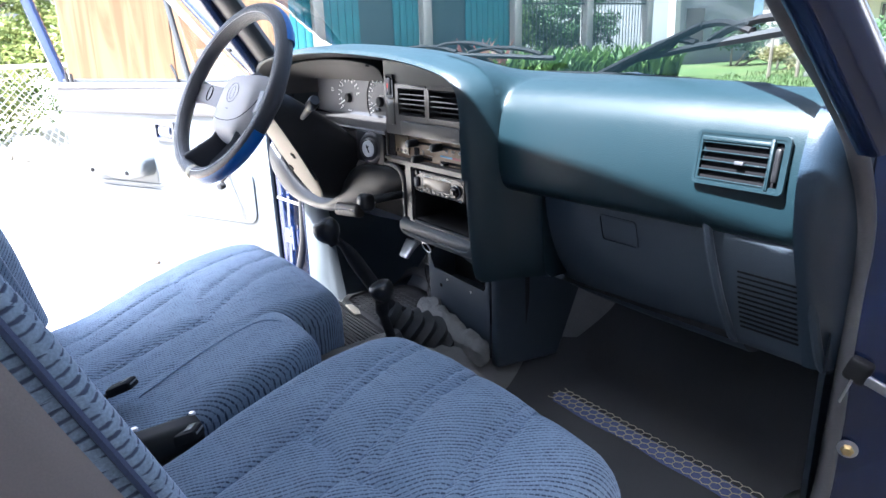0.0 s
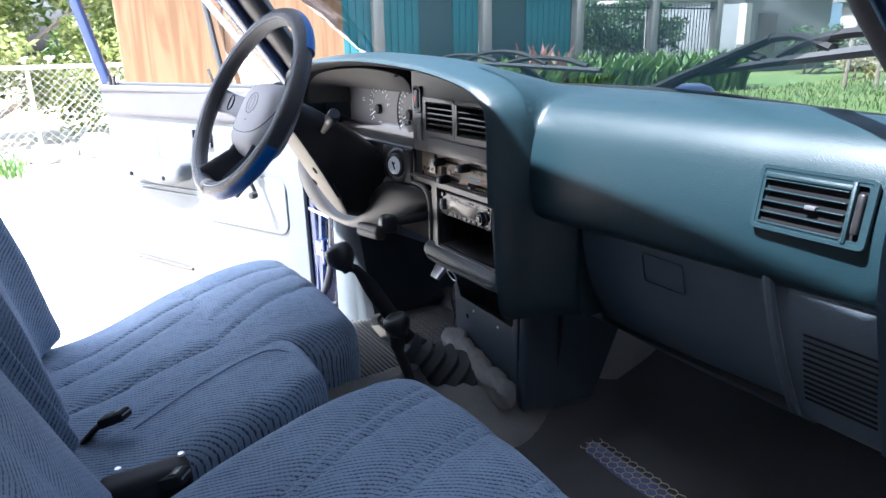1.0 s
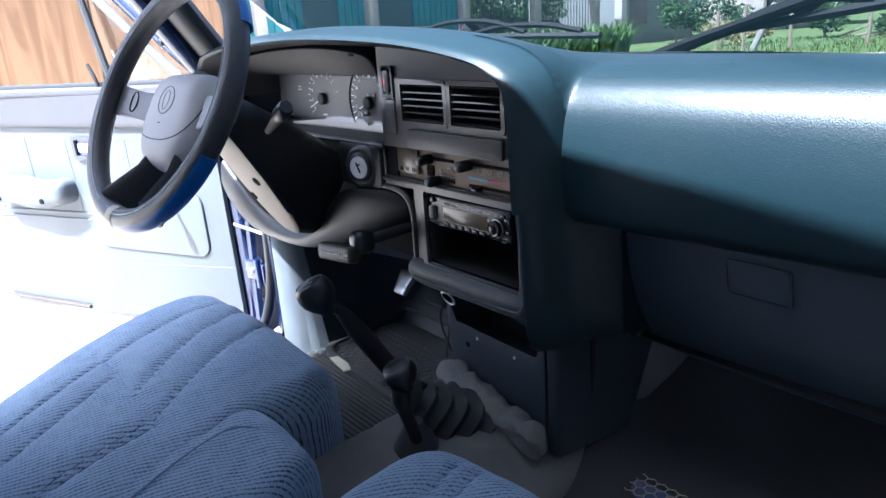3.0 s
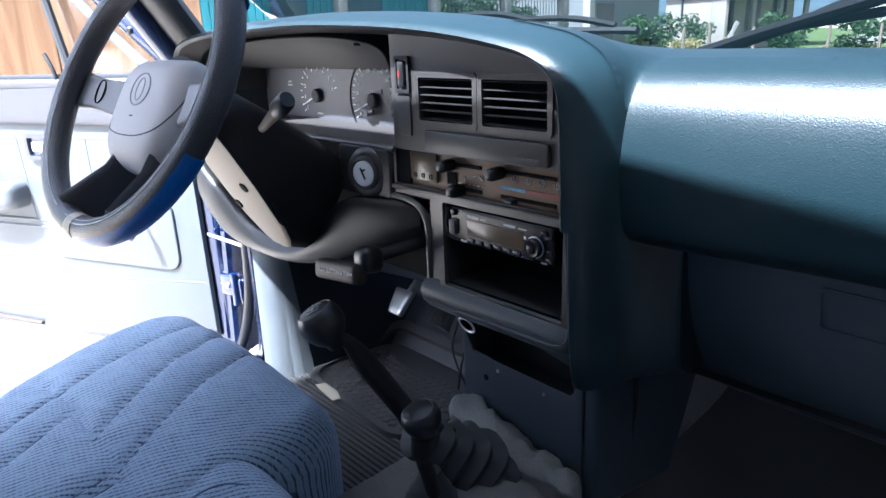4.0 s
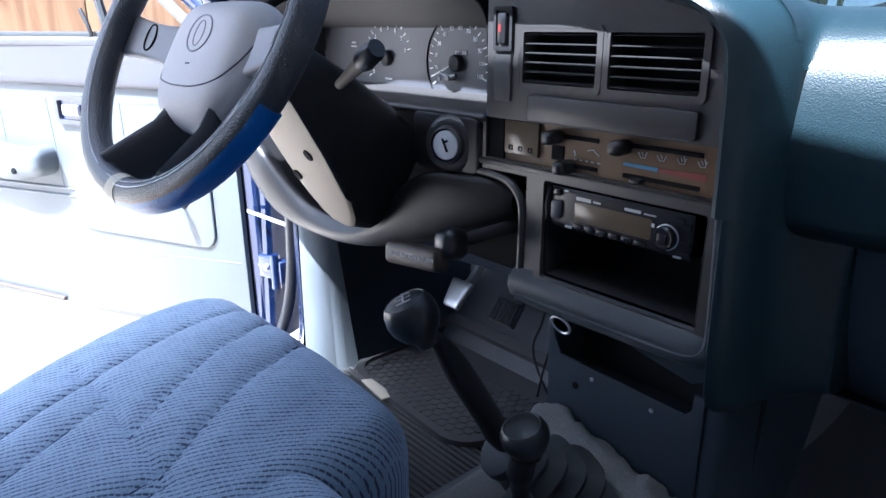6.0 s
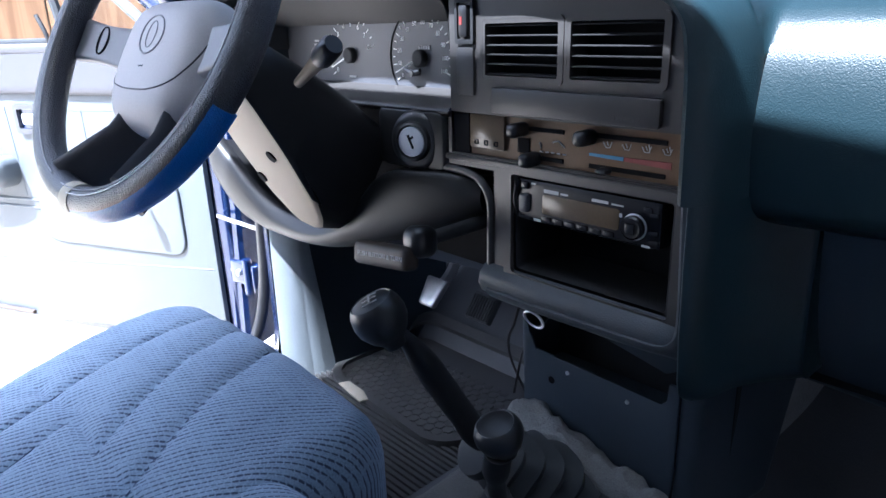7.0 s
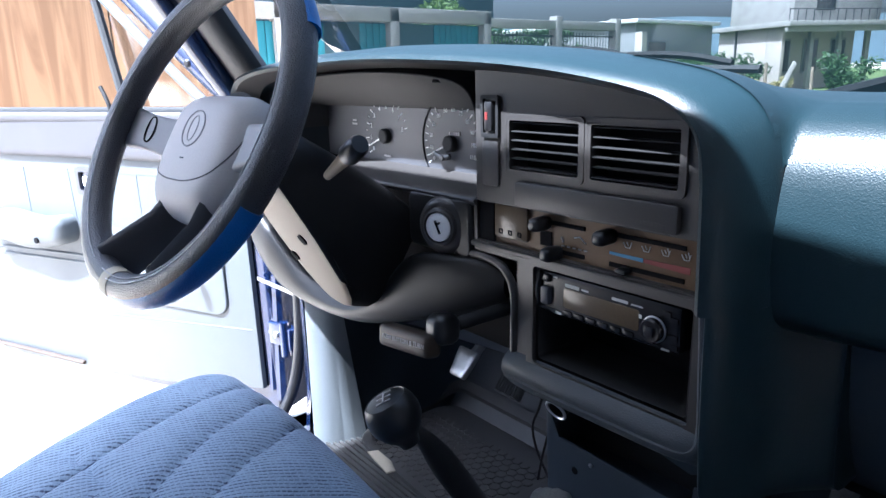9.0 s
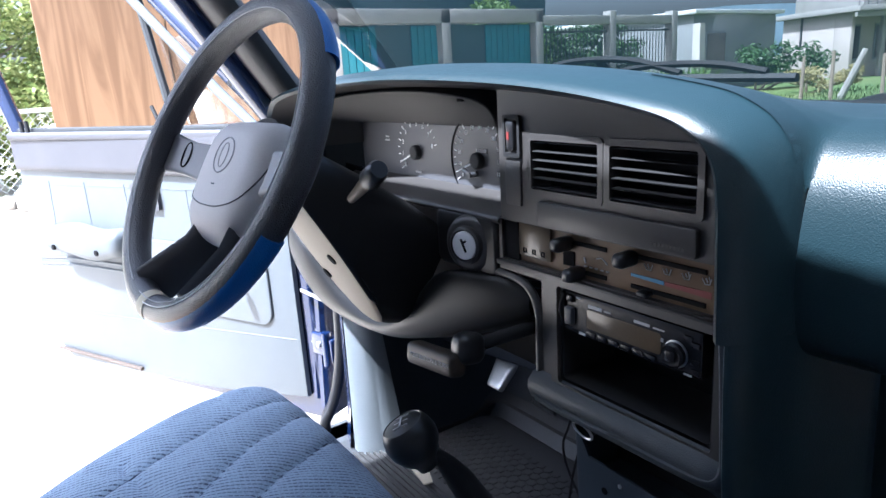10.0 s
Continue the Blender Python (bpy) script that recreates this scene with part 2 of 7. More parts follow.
def wood(name, col, col2):
    """Rotary-cut plywood with long upright figure."""
    m = mat(name, col, 0.75, grain=120, bump=0.15, var=0.1, stain=1.5, stain_amt=0.25)
    t = m.node_tree
    p = t.nodes["Principled BSDF"]
    co = next(n for n in t.nodes if n.bl_idname == "ShaderNodeTexCoord")
    mp = t.nodes.new("ShaderNodeMapping")
    mp.inputs["Scale"].default_value = (1, 7.0, 0.45)
    t.links.new(co.outputs["Object"], mp.inputs["Vector"])
    n = t.nodes.new("ShaderNodeTexNoise")
    n.inputs["Scale"].default_value = 2.2
    n.inputs["Detail"].default_value = 6
    n.inputs["Distortion"].default_value = 1.6
    t.links.new(mp.outputs["Vector"], n.inputs["Vector"])
    cr = t.nodes.new("ShaderNodeValToRGB")
    cr.color_ramp.elements[0].position, cr.color_ramp.elements[0].color = 0.38, (*col2, 1)
    cr.color_ramp.elements[1].position, cr.color_ramp.elements[1].color = 0.62, (*col, 1)
    t.links.new(n.outputs["Fac"], cr.inputs["Fac"])
    old = p.inputs["Base Color"].links[0].from_socket
    mx = t.nodes.new("ShaderNodeMix")
    mx.data_type = "RGBA"
    mx.inputs["Factor"].default_value = 0.75
    t.links.new(old, mx.inputs["A"])
    t.links.new(cr.outputs["Color"], mx.inputs["B"])
    t.links.new(mx.outputs["Result"], p.inputs["Base Color"])
    return m


def glass(name, tint=(1, 1, 1), gloss=0.08):
    """A thin clear pane: clear through, with a faint mirror image."""
    m = bpy.data.materials.new(name)
    m.use_nodes = True
    t = m.node_tree
    t.nodes.remove(t.nodes["Principled BSDF"])
    tr = t.nodes.new("ShaderNodeBsdfTransparent")
    tr.inputs[0].default_value = (*tint, 1)
    gl = t.nodes.new("ShaderNodeBsdfGlossy")
    gl.inputs["Roughness"].default_value = 0.03
    fr = t.nodes.new("ShaderNodeFresnel")
    fr.inputs[0].default_value = 1.3
    mu = t.nodes.new("ShaderNodeMath")
    mu.operation = "MULTIPLY"
    mu.inputs[1].default_value = gloss * 10
    mx = t.nodes.new("ShaderNodeMixShader")
    t.links.new(fr.outputs[0], mu.inputs[0])
    t.links.new(mu.outputs[0], mx.inputs[0])
    t.links.new(tr.outputs[0], mx.inputs[1])
    t.links.new(gl.outputs[0], mx.inputs[2])
    t.links.new(mx.outputs[0], t.nodes["Material Output"].inputs[0])
    return m


M_PAD = leather("teal_padded_vinyl", (0.0056, 0.0150, 0.0194), 0.37, 820, 0.34, 0.0007, spec=0.40)
M_HOOD = leather("teal_hood_vinyl", (0.0075, 0.0195, 0.0255), 0.36, 820, 0.34, 0.0007, spec=0.5)
M_NAVY = leather("navy_end_plastic", (0.017, 0.030, 0.047), 0.36, 500, 0.3)
M_LOWER = leather("dark_blue_grey_plastic", (0.050, 0.064, 0.080), 0.55, 700, 0.3, spec=0.25)
M_CONSOLE = leather("slate_console_plastic", (0.050, 0.057, 0.066), 0.48, 700, 0.3, spec=0.3)
M_FACE = leather("charcoal_plastic", (0.033, 0.0305, 0.0290), 0.40, 900, 0.18, 0.0004, spec=0.45)
M_BLACK = mat("black_plastic", (0.008, 0.008, 0.009), 0.35, grain=900, bump=0.05)
M_BLACKM = mat("matt_black_plastic", (0.015, 0.015, 0.016), 0.65, grain=900, bump=0.1, spec=0.25)
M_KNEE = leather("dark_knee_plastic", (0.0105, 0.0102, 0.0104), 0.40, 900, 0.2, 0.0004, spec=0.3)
M_BRAKEGRIP = mat("brown_brake_grip", (0.035, 0.026, 0.019), 0.5, grain=500, bump=0.1, spec=0.3)
# near-black colour that paints shade into recesses, holes and gaps
M_CAVITY = mat("recess_shade", (0.008, 0.008, 0.009), 0.8, spec=0.05)
M_WHEEL = leather("black_leather_rim", (0.034, 0.034, 0.040), 0.32, 700, 0.8, 0.0014)
M_WHEELBLUE = leather("bright_blue_leather", (0.006, 0.105, 0.38), 0.34, 700, 0.6, 0.0010)
M_HUB = leather("grey_hub_plastic", (0.42, 0.41, 0.41), 0.5, 800, 0.3, 0.0005)
# dark copy of the spoke plastic, shadow put into its colour
M_SPOKE = leather("shaded_spoke_plastic", (0.030, 0.031, 0.037), 0.5, 800, 0.3, 0.0005)
M_SPOKEGREY = leather("grey_spoke_plastic", (0.20, 0.20, 0.215), 0.5, 800, 0.3, 0.0005)
# pale copy of the dark column plastic, bounced light put into its colour
M_COLUMN = leather("lit_column_plastic", (0.205, 0.160, 0.110), 0.6, 900, 0.2, 0.0004)
M_CHROME = mat("polished_metal", (0.75, 0.75, 0.76), 0.32, 0.75, bump=0.03, var=0.04)
M_SATIN = mat("satin_silver", (0.62, 0.62, 0.64), 0.4, 0.2, bump=0.05, var=0.08)
M_STEEL = mat("worn_steel", (0.45, 0.45, 0.45), 0.4, 1.0, bump=0.2, var=0.15)
# paler than the fascia plastic: bounced light put into the colour
M_VISOR = leather("grey_brown_visor_plastic", (0.060, 0.057, 0.055), 0.6, 900, 0.2, 0.0004, spec=0.3)
M_DIAL = mat("grey_dial_face", (0.046, 0.047, 0.054), 0.5, grain=900, bump=0.02, var=0.05)
M_PRINT = mat("white_print", (0.80, 0.80, 0.80), 0.6, bump=0.02, var=0.05)
M_PRINTDIM = mat("grey_print", (0.36, 0.36, 0.37), 0.6, bump=0.02, var=0.05)
M_RED = mat("red_print", (0.15, 0.016, 0.014), 0.5, bump=0.02)
M_BLUEPRINT = mat("blue_print", (0.04, 0.16, 0.30), 0.5, bump=0.02)
M_SMOKE = mat("brown_smoked_panel", (0.115, 0.076, 0.045), 0.36, grain=500, bump=0.03, var=0.08, spec=0.12)
M_RADIO = mat("glossy_black_radio", (0.010, 0.010, 0.012), 0.25, grain=900, bump=0.02, spec=0.25)
# tan base includes a warm reflection painted into the display colour
M_LCD = mat("blank_display", (0.085, 0.064, 0.040), 0.2, grain=300, bump=0.01, spec=0.4)
M_SEATPIPE = mat("blue_seam_thread", (0.13, 0.18, 0.28), 0.9)
M_SEAT = cloth("blue_ribbed_seat_cloth", (0.180, 0.245, 0.335), (0.026, 0.041, 0.078), 0.0066, (-0.78, 0.62, 0))
M_SEATBACK = cloth("blue_ribbed_back_cloth", (0.155, 0.215, 0.295), (0.026, 0.041, 0.078), 0.0076, (0.55, -0.25, 0.80))
M_SEATSIDE = mat("navy_seat_side_cloth", (0.03, 0.045, 0.095), 0.9, grain=900, bump=0.5, var=0.3, dist=0.001)
M_SEATVINYL = mat("grey_seat_vinyl", (0.15, 0.142, 0.145), 0.55, grain=600, bump=0.3)
M_PAINT = mat("dark_blue_car_paint", (0.0055, 0.014, 0.052), 0.22, 0.2, grain=700, bump=0.02, var=0.1, coat=0.6)
M_DOORVINYL = leather("pale_grey_door_vinyl", (0.071, 0.081, 0.091), 0.55, 600, 0.25, 0.0005)
M_DOORGREY = leather("mid_grey_door_vinyl", (0.042, 0.042, 0.050), 0.55, 600, 0.25, 0.0005)
M_RUBBER = mat("black_rubber", (0.034, 0.036, 0.038), 0.6, grain=300, bump=0.2, spec=0.25)
M_STRIP = mat("worn_grey_rubber", (0.11, 0.11, 0.115), 0.5, grain=300, bump=0.2, spec=0.3)
M_CARPET = mat("grey_cut_carpet", (0.19, 0.187, 0.18), 1.0, grain=700, bump=1.0, var=0.55, stain=9, stain_amt=0.7, dist=0.004)
M_CARPETPALE = mat("pale_grey_carpet_pile", (0.20, 0.200, 0.195), 1.0, grain=600, bump=1.0, var=0.5, stain=14, stain_amt=0.5, dist=0.004)
M_FLOORVINYL = mat("dark_grey_floor_vinyl", (0.042, 0.045, 0.050), 0.55, grain=300, bump=0.25, stain=8, stain_amt=0.3)
M_MATDARK = mat("black_fabric_mat", (0.060, 0.060, 0.062), 0.9, grain=400, bump=0.5, spec=0.1)
M_MAT = mat("black_rubber_mat", (0.024, 0.0238, 0.0245), 0.62, grain=300, bump=0.3, stain=14, stain_amt=0.4, col2=(0.034, 0.033, 0.032))
M_HONEYLINE = mat("tan_mat_lines", (0.42, 0.38, 0.28), 0.8)
M_HONEYMAT = mat("blue_grey_mat_edge", (0.085, 0.105, 0.22), 0.7, grain=200, bump=0.3)
M_PLATE = mat("dark_blue_tray_plastic", (0.026, 0.036, 0.049), 0.5, grain=500, bump=0.15)
M_HEADLINER = mat("grey_headliner", (0.48, 0.48, 0.48), 0.95, grain=500, bump=0.4)
M_TRIM = leather("dark_pillar_trim", (0.020, 0.021, 0.024), 0.5, 700, 0.2)
# strong grey tint puts the dimmer outdoors into the glass colour
M_GLASS = glass("windscreen_glass", (0.29, 0.315, 0.32), 0.02)
M_REARGLASS = glass("tinted_rear_glass", (0.22, 0.23, 0.24), 0.05)
M_KICK = mat("pale_grey_kick_panel", (0.30, 0.335, 0.36), 0.6, grain=500, bump=0.15)
# outdoors
M_GROUND = mat("pale_sandy_concrete", (0.52, 0.46, 0.38), 0.95, grain=60, bump=0.6, var=0.15, stain=0.7, stain_amt=0.2, dist=0.006)
M_GRASS = mat("grass_field", (0.07, 0.12, 0.03), 1.0, grain=14, bump=1.0, var=0.5, stain=0.4, dist=0.03, col2=(0.13, 0.14, 0.05))
M_DIRT = mat("dry_dirt_track", (0.38, 0.33, 0.26), 1.0, grain=30, bump=0.5, stain=1.0)
M_CONCRETE = mat("weathered_concrete", (0.26, 0.25, 0.235), 0.95, grain=40, bump=0.5, var=0.2, stain=2.2, stain_amt=0.5, dist=0.004)
M_TEAL = mat("teal_painted_sheet_metal", (0.015, 0.13, 0.16), 0.5, grain=25, bump=0.2, stain=1.5, stain_amt=0.35)
M_TEALDARK = mat("dark_teal_metal", (0.020, 0.050, 0.065), 0.5, grain=25, bump=0.2, stain=1.5)
M_IRON = mat("dark_iron_bars", (0.035, 0.04, 0.045), 0.6)
M_PLY = wood("tan_plywood", (0.29, 0.175, 0.095), (0.165, 0.09, 0.045))
M_WHITEWALL = mat("whitewashed_wall", (0.44, 0.42, 0.39), 0.95, grain=20, bump=0.3, stain=0.8, stain_amt=0.25)
M_GREYWALL = mat("grey_rendered_wall", (0.20, 0.205, 0.21), 0.95, grain=20, bump=0.3, stain=0.8, stain_amt=0.3)
M_PINKWALL = mat("pale_pinkish_render", (0.40, 0.355, 0.33), 0.95, grain=20, bump=0.3, stain=0.8, stain_amt=0.3)
# boards of the added walls, out of view, that shape the light
M_ADDEDWALL = mat("added_wall_boards", (0.42, 0.41, 0.40), 0.9, grain=20, bump=0.3, stain=0.8, stain_amt=0.3)
M_ROOFTIN = mat("bright_tin_roof", (0.62, 0.62, 0.62), 0.5, 0.3, grain=10, bump=0.2)
M_WINDOW = mat("dark_window_pane", (0.015, 0.017, 0.02), 0.1, bump=0.01)
M_WOODPOST = mat("grey_weathered_wood", (0.22, 0.18, 0.14), 0.95, grain=30, bump=0.6)
M_GALV = mat("galvanised_pipe", (0.42, 0.43, 0.44), 0.45, 0.8, grain=80, bump=0.1)
M_ROCK = mat("pale_rock", (0.36, 0.34, 0.31), 0.95, grain=14, bump=0.8, dist=0.02)
M_HILL = mat("hazy_wooded_hill", (0.055, 0.085, 0.105), 1.0, grain=0.05, bump=0.0, var=0.3)


def leafmat(name, a, b, trans=0.3):
    m = bpy.data.materials.new(name)
    m.use_nodes = True
    t = m.node_tree
    p = t.nodes["Principled BSDF"]
    p.inputs["Roughness"].default_value = 0.5
    g = t.nodes.new("ShaderNodeNewGeometry")
    mx = t.nodes.new("ShaderNodeMix")
    mx.data_type = "RGBA"
    mx.inputs["A"].default_value, mx.inputs["B"].default_value = (*a, 1), (*b, 1)
    t.links.new(g.outputs["Random Per Island"], mx.inputs["Factor"])
    t.links.new(mx.outputs["Result"], p.inputs["Base Color"])
    tl = t.nodes.new("ShaderNodeBsdfTranslucent")
    t.links.new(mx.outputs["Result"], tl.inputs[0])
    ms = t.nodes.new("ShaderNodeMixShader")
    ms.inputs[0].default_value = trans
    t.links.new(p.outputs[0], ms.inputs[1])
    t.links.new(tl.outputs[0], ms.inputs[2])
    t.links.new(ms.outputs[0], t.nodes["Material Output"].inputs[0])
    return m


M_LEAF = leafmat("green_leaves", (0.045, 0.10, 0.018), (0.14, 0.21, 0.05))
M_LEAFPALE = leafmat("sunlit_yellow_green_leaves", (0.12, 0.17, 0.045), (0.32, 0.34, 0.13), 0.45)
M_LEAFDARK = leafmat("dark_green_leaves", (0.02, 0.055, 0.018), (0.06, 0.12, 0.035))
M_BLADE = leafmat("broad_green_blades", (0.035, 0.085, 0.018), (0.12, 0.20, 0.05))
M_FLOWER = leafmat("pink_flower_spikes", (0.22, 0.085, 0.085), (0.32, 0.20, 0.16))
M_STRAW = leafmat("dry_straw_leaves", (0.25, 0.23, 0.10), (0.38, 0.33, 0.16))

# ---- cab shell ----
def cab_shell():
    # floor pan with tunnel
    bm = B()
    rows = []
    xs = [-0.78, -0.70, -0.66, -0.40, -0.24, -0.17, -0.10, 0.0, 0.08, 0.15, 0.22, 0.40, 0.70, 0.76, 0.82]
    for y in (-1.15, -0.80, -0.45, -0.20, 0.0, 0.15, 0.30, 0.42, 0.55, 0.64):
        row = []
        for x in xs:
            z = 0.605
            if x <= -0.70 or x >= 0.76:
                z = 0.64
            tun = max(0.0, 1 - abs(x - 0.0) / 0.23)
            z += 0.13 * min(1, tun * 1.6) * (1.0 if y < 0.3 else 1.0)
            if y > 0.30:
                z += (y - 0.30) * 1.15
            row.append((x, y, z))
        rows.append(row)
    loft(bm, rows)
    solo("floor", bm, M_FLOORVINYL, "dark grey vinyl cab floor with raised tunnel", "floor", kind="structure")
    # firewall
    bm = B()
    box(bm, (0.02, 0.66, 0.92), (1.62, 0.03, 0.62), 0.005)
    solo("wall_front", bm, M_BLACKM, "black firewall behind the dashboard", "wall", kind="structure")
    # rear wall with window opening
    bm = B()
    for c, s in (((0.02, -1.17, 0.95), (1.58, 0.04, 0.75)), ((0.02, -1.17, 1.75), (1.58, 0.04, 0.10)), ((-0.69, -1.17, 1.50), (0.16, 0.04, 0.42)), ((0.73, -1.17, 1.50), (0.16, 0.04, 0.42))):
        box(bm, c, s, 0.004)
    solo("wall_rear", bm, M_HEADLINER, "grey trimmed rear wall of the cab", "wall", kind="structure")
    # unseen pane, its dark tint added to hold back light from behind
    pane = solo("window_2", box(B(), (0.02, -1.165, 1.51), (1.32, 0.006, 0.40), 0.001), M_REARGLASS, "rear cab window out of view, tinted dark to hold back light", "rear window", kind="structure")
    # roof
    bm = B()
    rows = []
    for y, dz in ((-1.20, -0.03), (-1.0, 0.0), (-0.7, 0.01), (-0.45, 0.0), (-0.43, 0.0), (-0.341, -0.008)):
        rows.append([(x, y, 1.775 + dz - 0.03 * ((x - 0.0165) / 0.73) ** 4) for x in [-0.712 + 1.457 * i / 12 for i in range(13)]])
    top = [[(x, y, z + 0.04) for x, y, z in r] for r in rows]
    loft(bm, rows)
    loft(bm, top)
    for a, b in ((rows[0], top[0]), (rows[-1], top[-1]), ([r[0] for r in rows], [r[0] for r in top]), ([r[-1] for r in rows], [r[-1] for r in top])):
        loft(bm, [a, b])
    solo("ceiling", bm, M_HEADLINER, "grey cab roof lining", "ceiling", kind="structure")
    # pillars
    for sx, cx in ((-1, -0.745), (1, 0.83)):
        bm = B()
        a = [(cx, 0.00, 1.30), (cx - sx * 0.045, -0.13, 1.47), (cx - sx * 0.105, -0.27, 1.65), (cx - sx * 0.16, -0.37, 1.78)]
        tube(bm, spline(a, 4), 0.042 if sx < 0 else 0.034, 12, flat=0.7)
        solo("pillar_trim", bm, M_TRIM, "dark plastic windscreen pillar trim", "pillar", kind="structure")
        bm = B()
        a = [(cx + sx * 0.035, -0.03, 1.285), (cx - sx * 0.01, -0.16, 1.46), (cx - sx * 0.075, -0.30, 1.65), (cx - sx * 0.13, -0.40, 1.80)]
        tube(bm, spline(a, 4), 0.030, 10)
        solo("pillar", bm, M_PAINT, "dark blue painted windscreen pillar", "pillar", kind="structure")
        bm = B()
        tube(bm, [(cx, -1.12, 0.6), (cx, -1.12, 1.25), (cx - sx * 0.15, -1.15, 1.78)], [0.07, 0.065, 0.05], 8)
        solo("pillar_rear", bm, M_PAINT, "dark blue painted rear door pillar", "pillar", kind="structure")
        bm = B()
        box(bm, (cx, -0.48, 0.565), (0.11, 1.15, 0.15), 0.03)
        solo("door_sill", bm, M_PAINT, "dark blue painted door sill", "sill", kind="structure")
    # hinge pillars below the windscreen
    bm = B()
    prof = [(0.80, 0.125), (0.86, 0.150), (0.92, 0.20), (0.92, 0.60), (0.80, 0.60)]
    slab(bm, prof, Matrix.Translation((0, 0, 0.50)), 0.80, 0.012)
    solo("hinge_pillar", bm, M_PAINT, "dark blue painted hinge pillar of the passenger door opening", "pillar", kind="structure")
    bm = B()
    prof = [(-0.775, 0.05), (-0.84, 0.10), (-0.86, 0.16), (-0.86, 0.60), (-0.775, 0.60)]
    slab(bm, prof, Matrix.Translation((0, 0, 0.50)), 0.80, 0.012)
    solo("hinge_pillar", bm, M_PAINT, "dark blue painted hinge pillar of the driver door opening", "pillar", kind="structure")
    bm = B()
    pts = [(-0.86, 0.10), (-0.815, 0.062), (-0.80, 0.07), (-0.775, 0.058), (-0.755, 0.028), (-0.735, 0.03), (-0.712, 0.004), (-0.682, -0.004)]
    loft(bm, [[(x + 0.012 * (z - 0.9), y - 0.10 * max(0, 0.72 - z), z) for x, y in pts] for z in (0.58, 0.64, 0.72, 0.9, 1.1, 1.30)])
    solo("door_jamb", bm, M_PAINT, "dark blue stepped jamb of the driver door", "door jamb", kind="structure")
    # front wings and bonnet, below the line of sight
    for sx, cx in ((-1, -0.82), (1, 0.86)):
        bm = B()
        rbox(bm, (cx, 1.15, 0.92), (0.20, 1.15, 0.62), 0.07, (6, 12, 8))
        solo("front_wing", bm, M_PAINT, "dark blue front wing of the pickup", "car wing", kind="structure")
    bm = B()
    loft(bm, [[(x, y, z - 0.05 * ((x - 0.02) / 0.75) ** 2) for x in [-0.74 + 1.52 * i / 12 for i in range(13)]] for y, z in ((0.66, 1.215), (0.9, 1.205), (1.3, 1.17), (1.65, 1.10), (1.72, 1.02), (1.73, 0.75))])
    solo("bonnet", bm, M_PAINT, "dark blue pickup bonnet", "car bonnet", kind="structure")
    bm = B()
    box(bm, (0.02, 0.58, 1.19), (1.5, 0.18, 0.03), 0.008)
    solo("cowl", bm, M_BLACKM, "black cowl panel below the windscreen", "cowl", kind="structure")


def kick_panels():
    bm = B()
    pts = [(-0.655, 0.022), (-0.63, 0.12), (-0.62, 0.40)]
    loft(bm, [[(x + 0.02 * (z - 0.6), y, z) for x, y in pts] for z in (0.60, 0.66, 0.80, 0.95, 1.05)])
    bmesh.ops.solidify(bm, geom=bm.faces[:], thickness=0.006)
    solo("footwell_side", bm, M_LOWER, "dark lined side of the driver footwell", "footwell lining", kind="structure")
    bm = B()
    pts = [(-0.682, -0.004), (-0.668, 0.004), (-0.655, 0.022)]
    rows = []
    for z in (0.60, 0.66, 0.80, 0.95, 1.05):
        w = 0.016 + 0.056 * (1.05 - z) / 0.45
        more = [(-0.650 + 0.25 * w * k, 0.022 + w * k) for k in (0.33, 0.66, 1.0)]
        rows.append([(x + 0.02 * (z - 0.6), y, z) for x, y in pts + more])
    loft(bm, rows)
    bmesh.ops.solidify(bm, geom=bm.faces[:], thickness=0.006)
    solo("kick_panel", bm, M_KICK, "pale grey plastic kick panel beside the driver footwell", "kick panel", kind="structure")
    bm = B()
    pts = [(0.79, 0.10), (0.765, 0.14), (0.745, 0.22), (0.74, 0.45)]
    rows = [[(x, y, z) for x, y in pts] for z in (0.60, 0.75, 0.95, 1.0)]
    loft(bm, rows)
    bmesh.ops.solidify(bm, geom=bm.faces[:], thickness=0.006)
    solo("kick_panel", bm, M_LOWER, "dark grey plastic kick panel beside the passenger footwell", "kick panel", kind="structure")


def weatherstrip():
    bm = B()
    pts = [(0.765, -0.24, 1.56), (0.785, -0.112, 1.418), (0.80, 0.011, 1.307), (0.80, 0.085, 1.228), (0.80, 0.128, 1.133), (0.80, 0.135, 0.987), (0.80, 0.130, 0.848), (0.80, 0.12, 0.735), (0.80, 0.07, 0.66), (0.80, -0.10, 0.645), (0.80, -0.9, 0.645)]
    tube(bm, spline(pts, 6), 0.012, 10)
    solo("weatherstrip", bm, M_STRIP, "worn grey rubber weatherstrip round the passenger door opening", "weatherstrip", kind="structure")
    bm = B()
    pts = [(-0.72, -0.24, 1.60), (-0.765, -0.05, 1.33), (-0.775, 0.02, 1.20), (-0.77, 0.03, 1.05), (-0.765, 0.02, 0.80), (-0.76, -0.03, 0.67), (-0.76, -0.12, 0.645), (-0.76, -0.9, 0.645)]
    tube(bm, spline(pts, 6), 0.012, 10)
    solo("weatherstrip", bm, M_BLACK, "black rubber weatherstrip round the driver door opening", "weatherstrip", kind="structure")


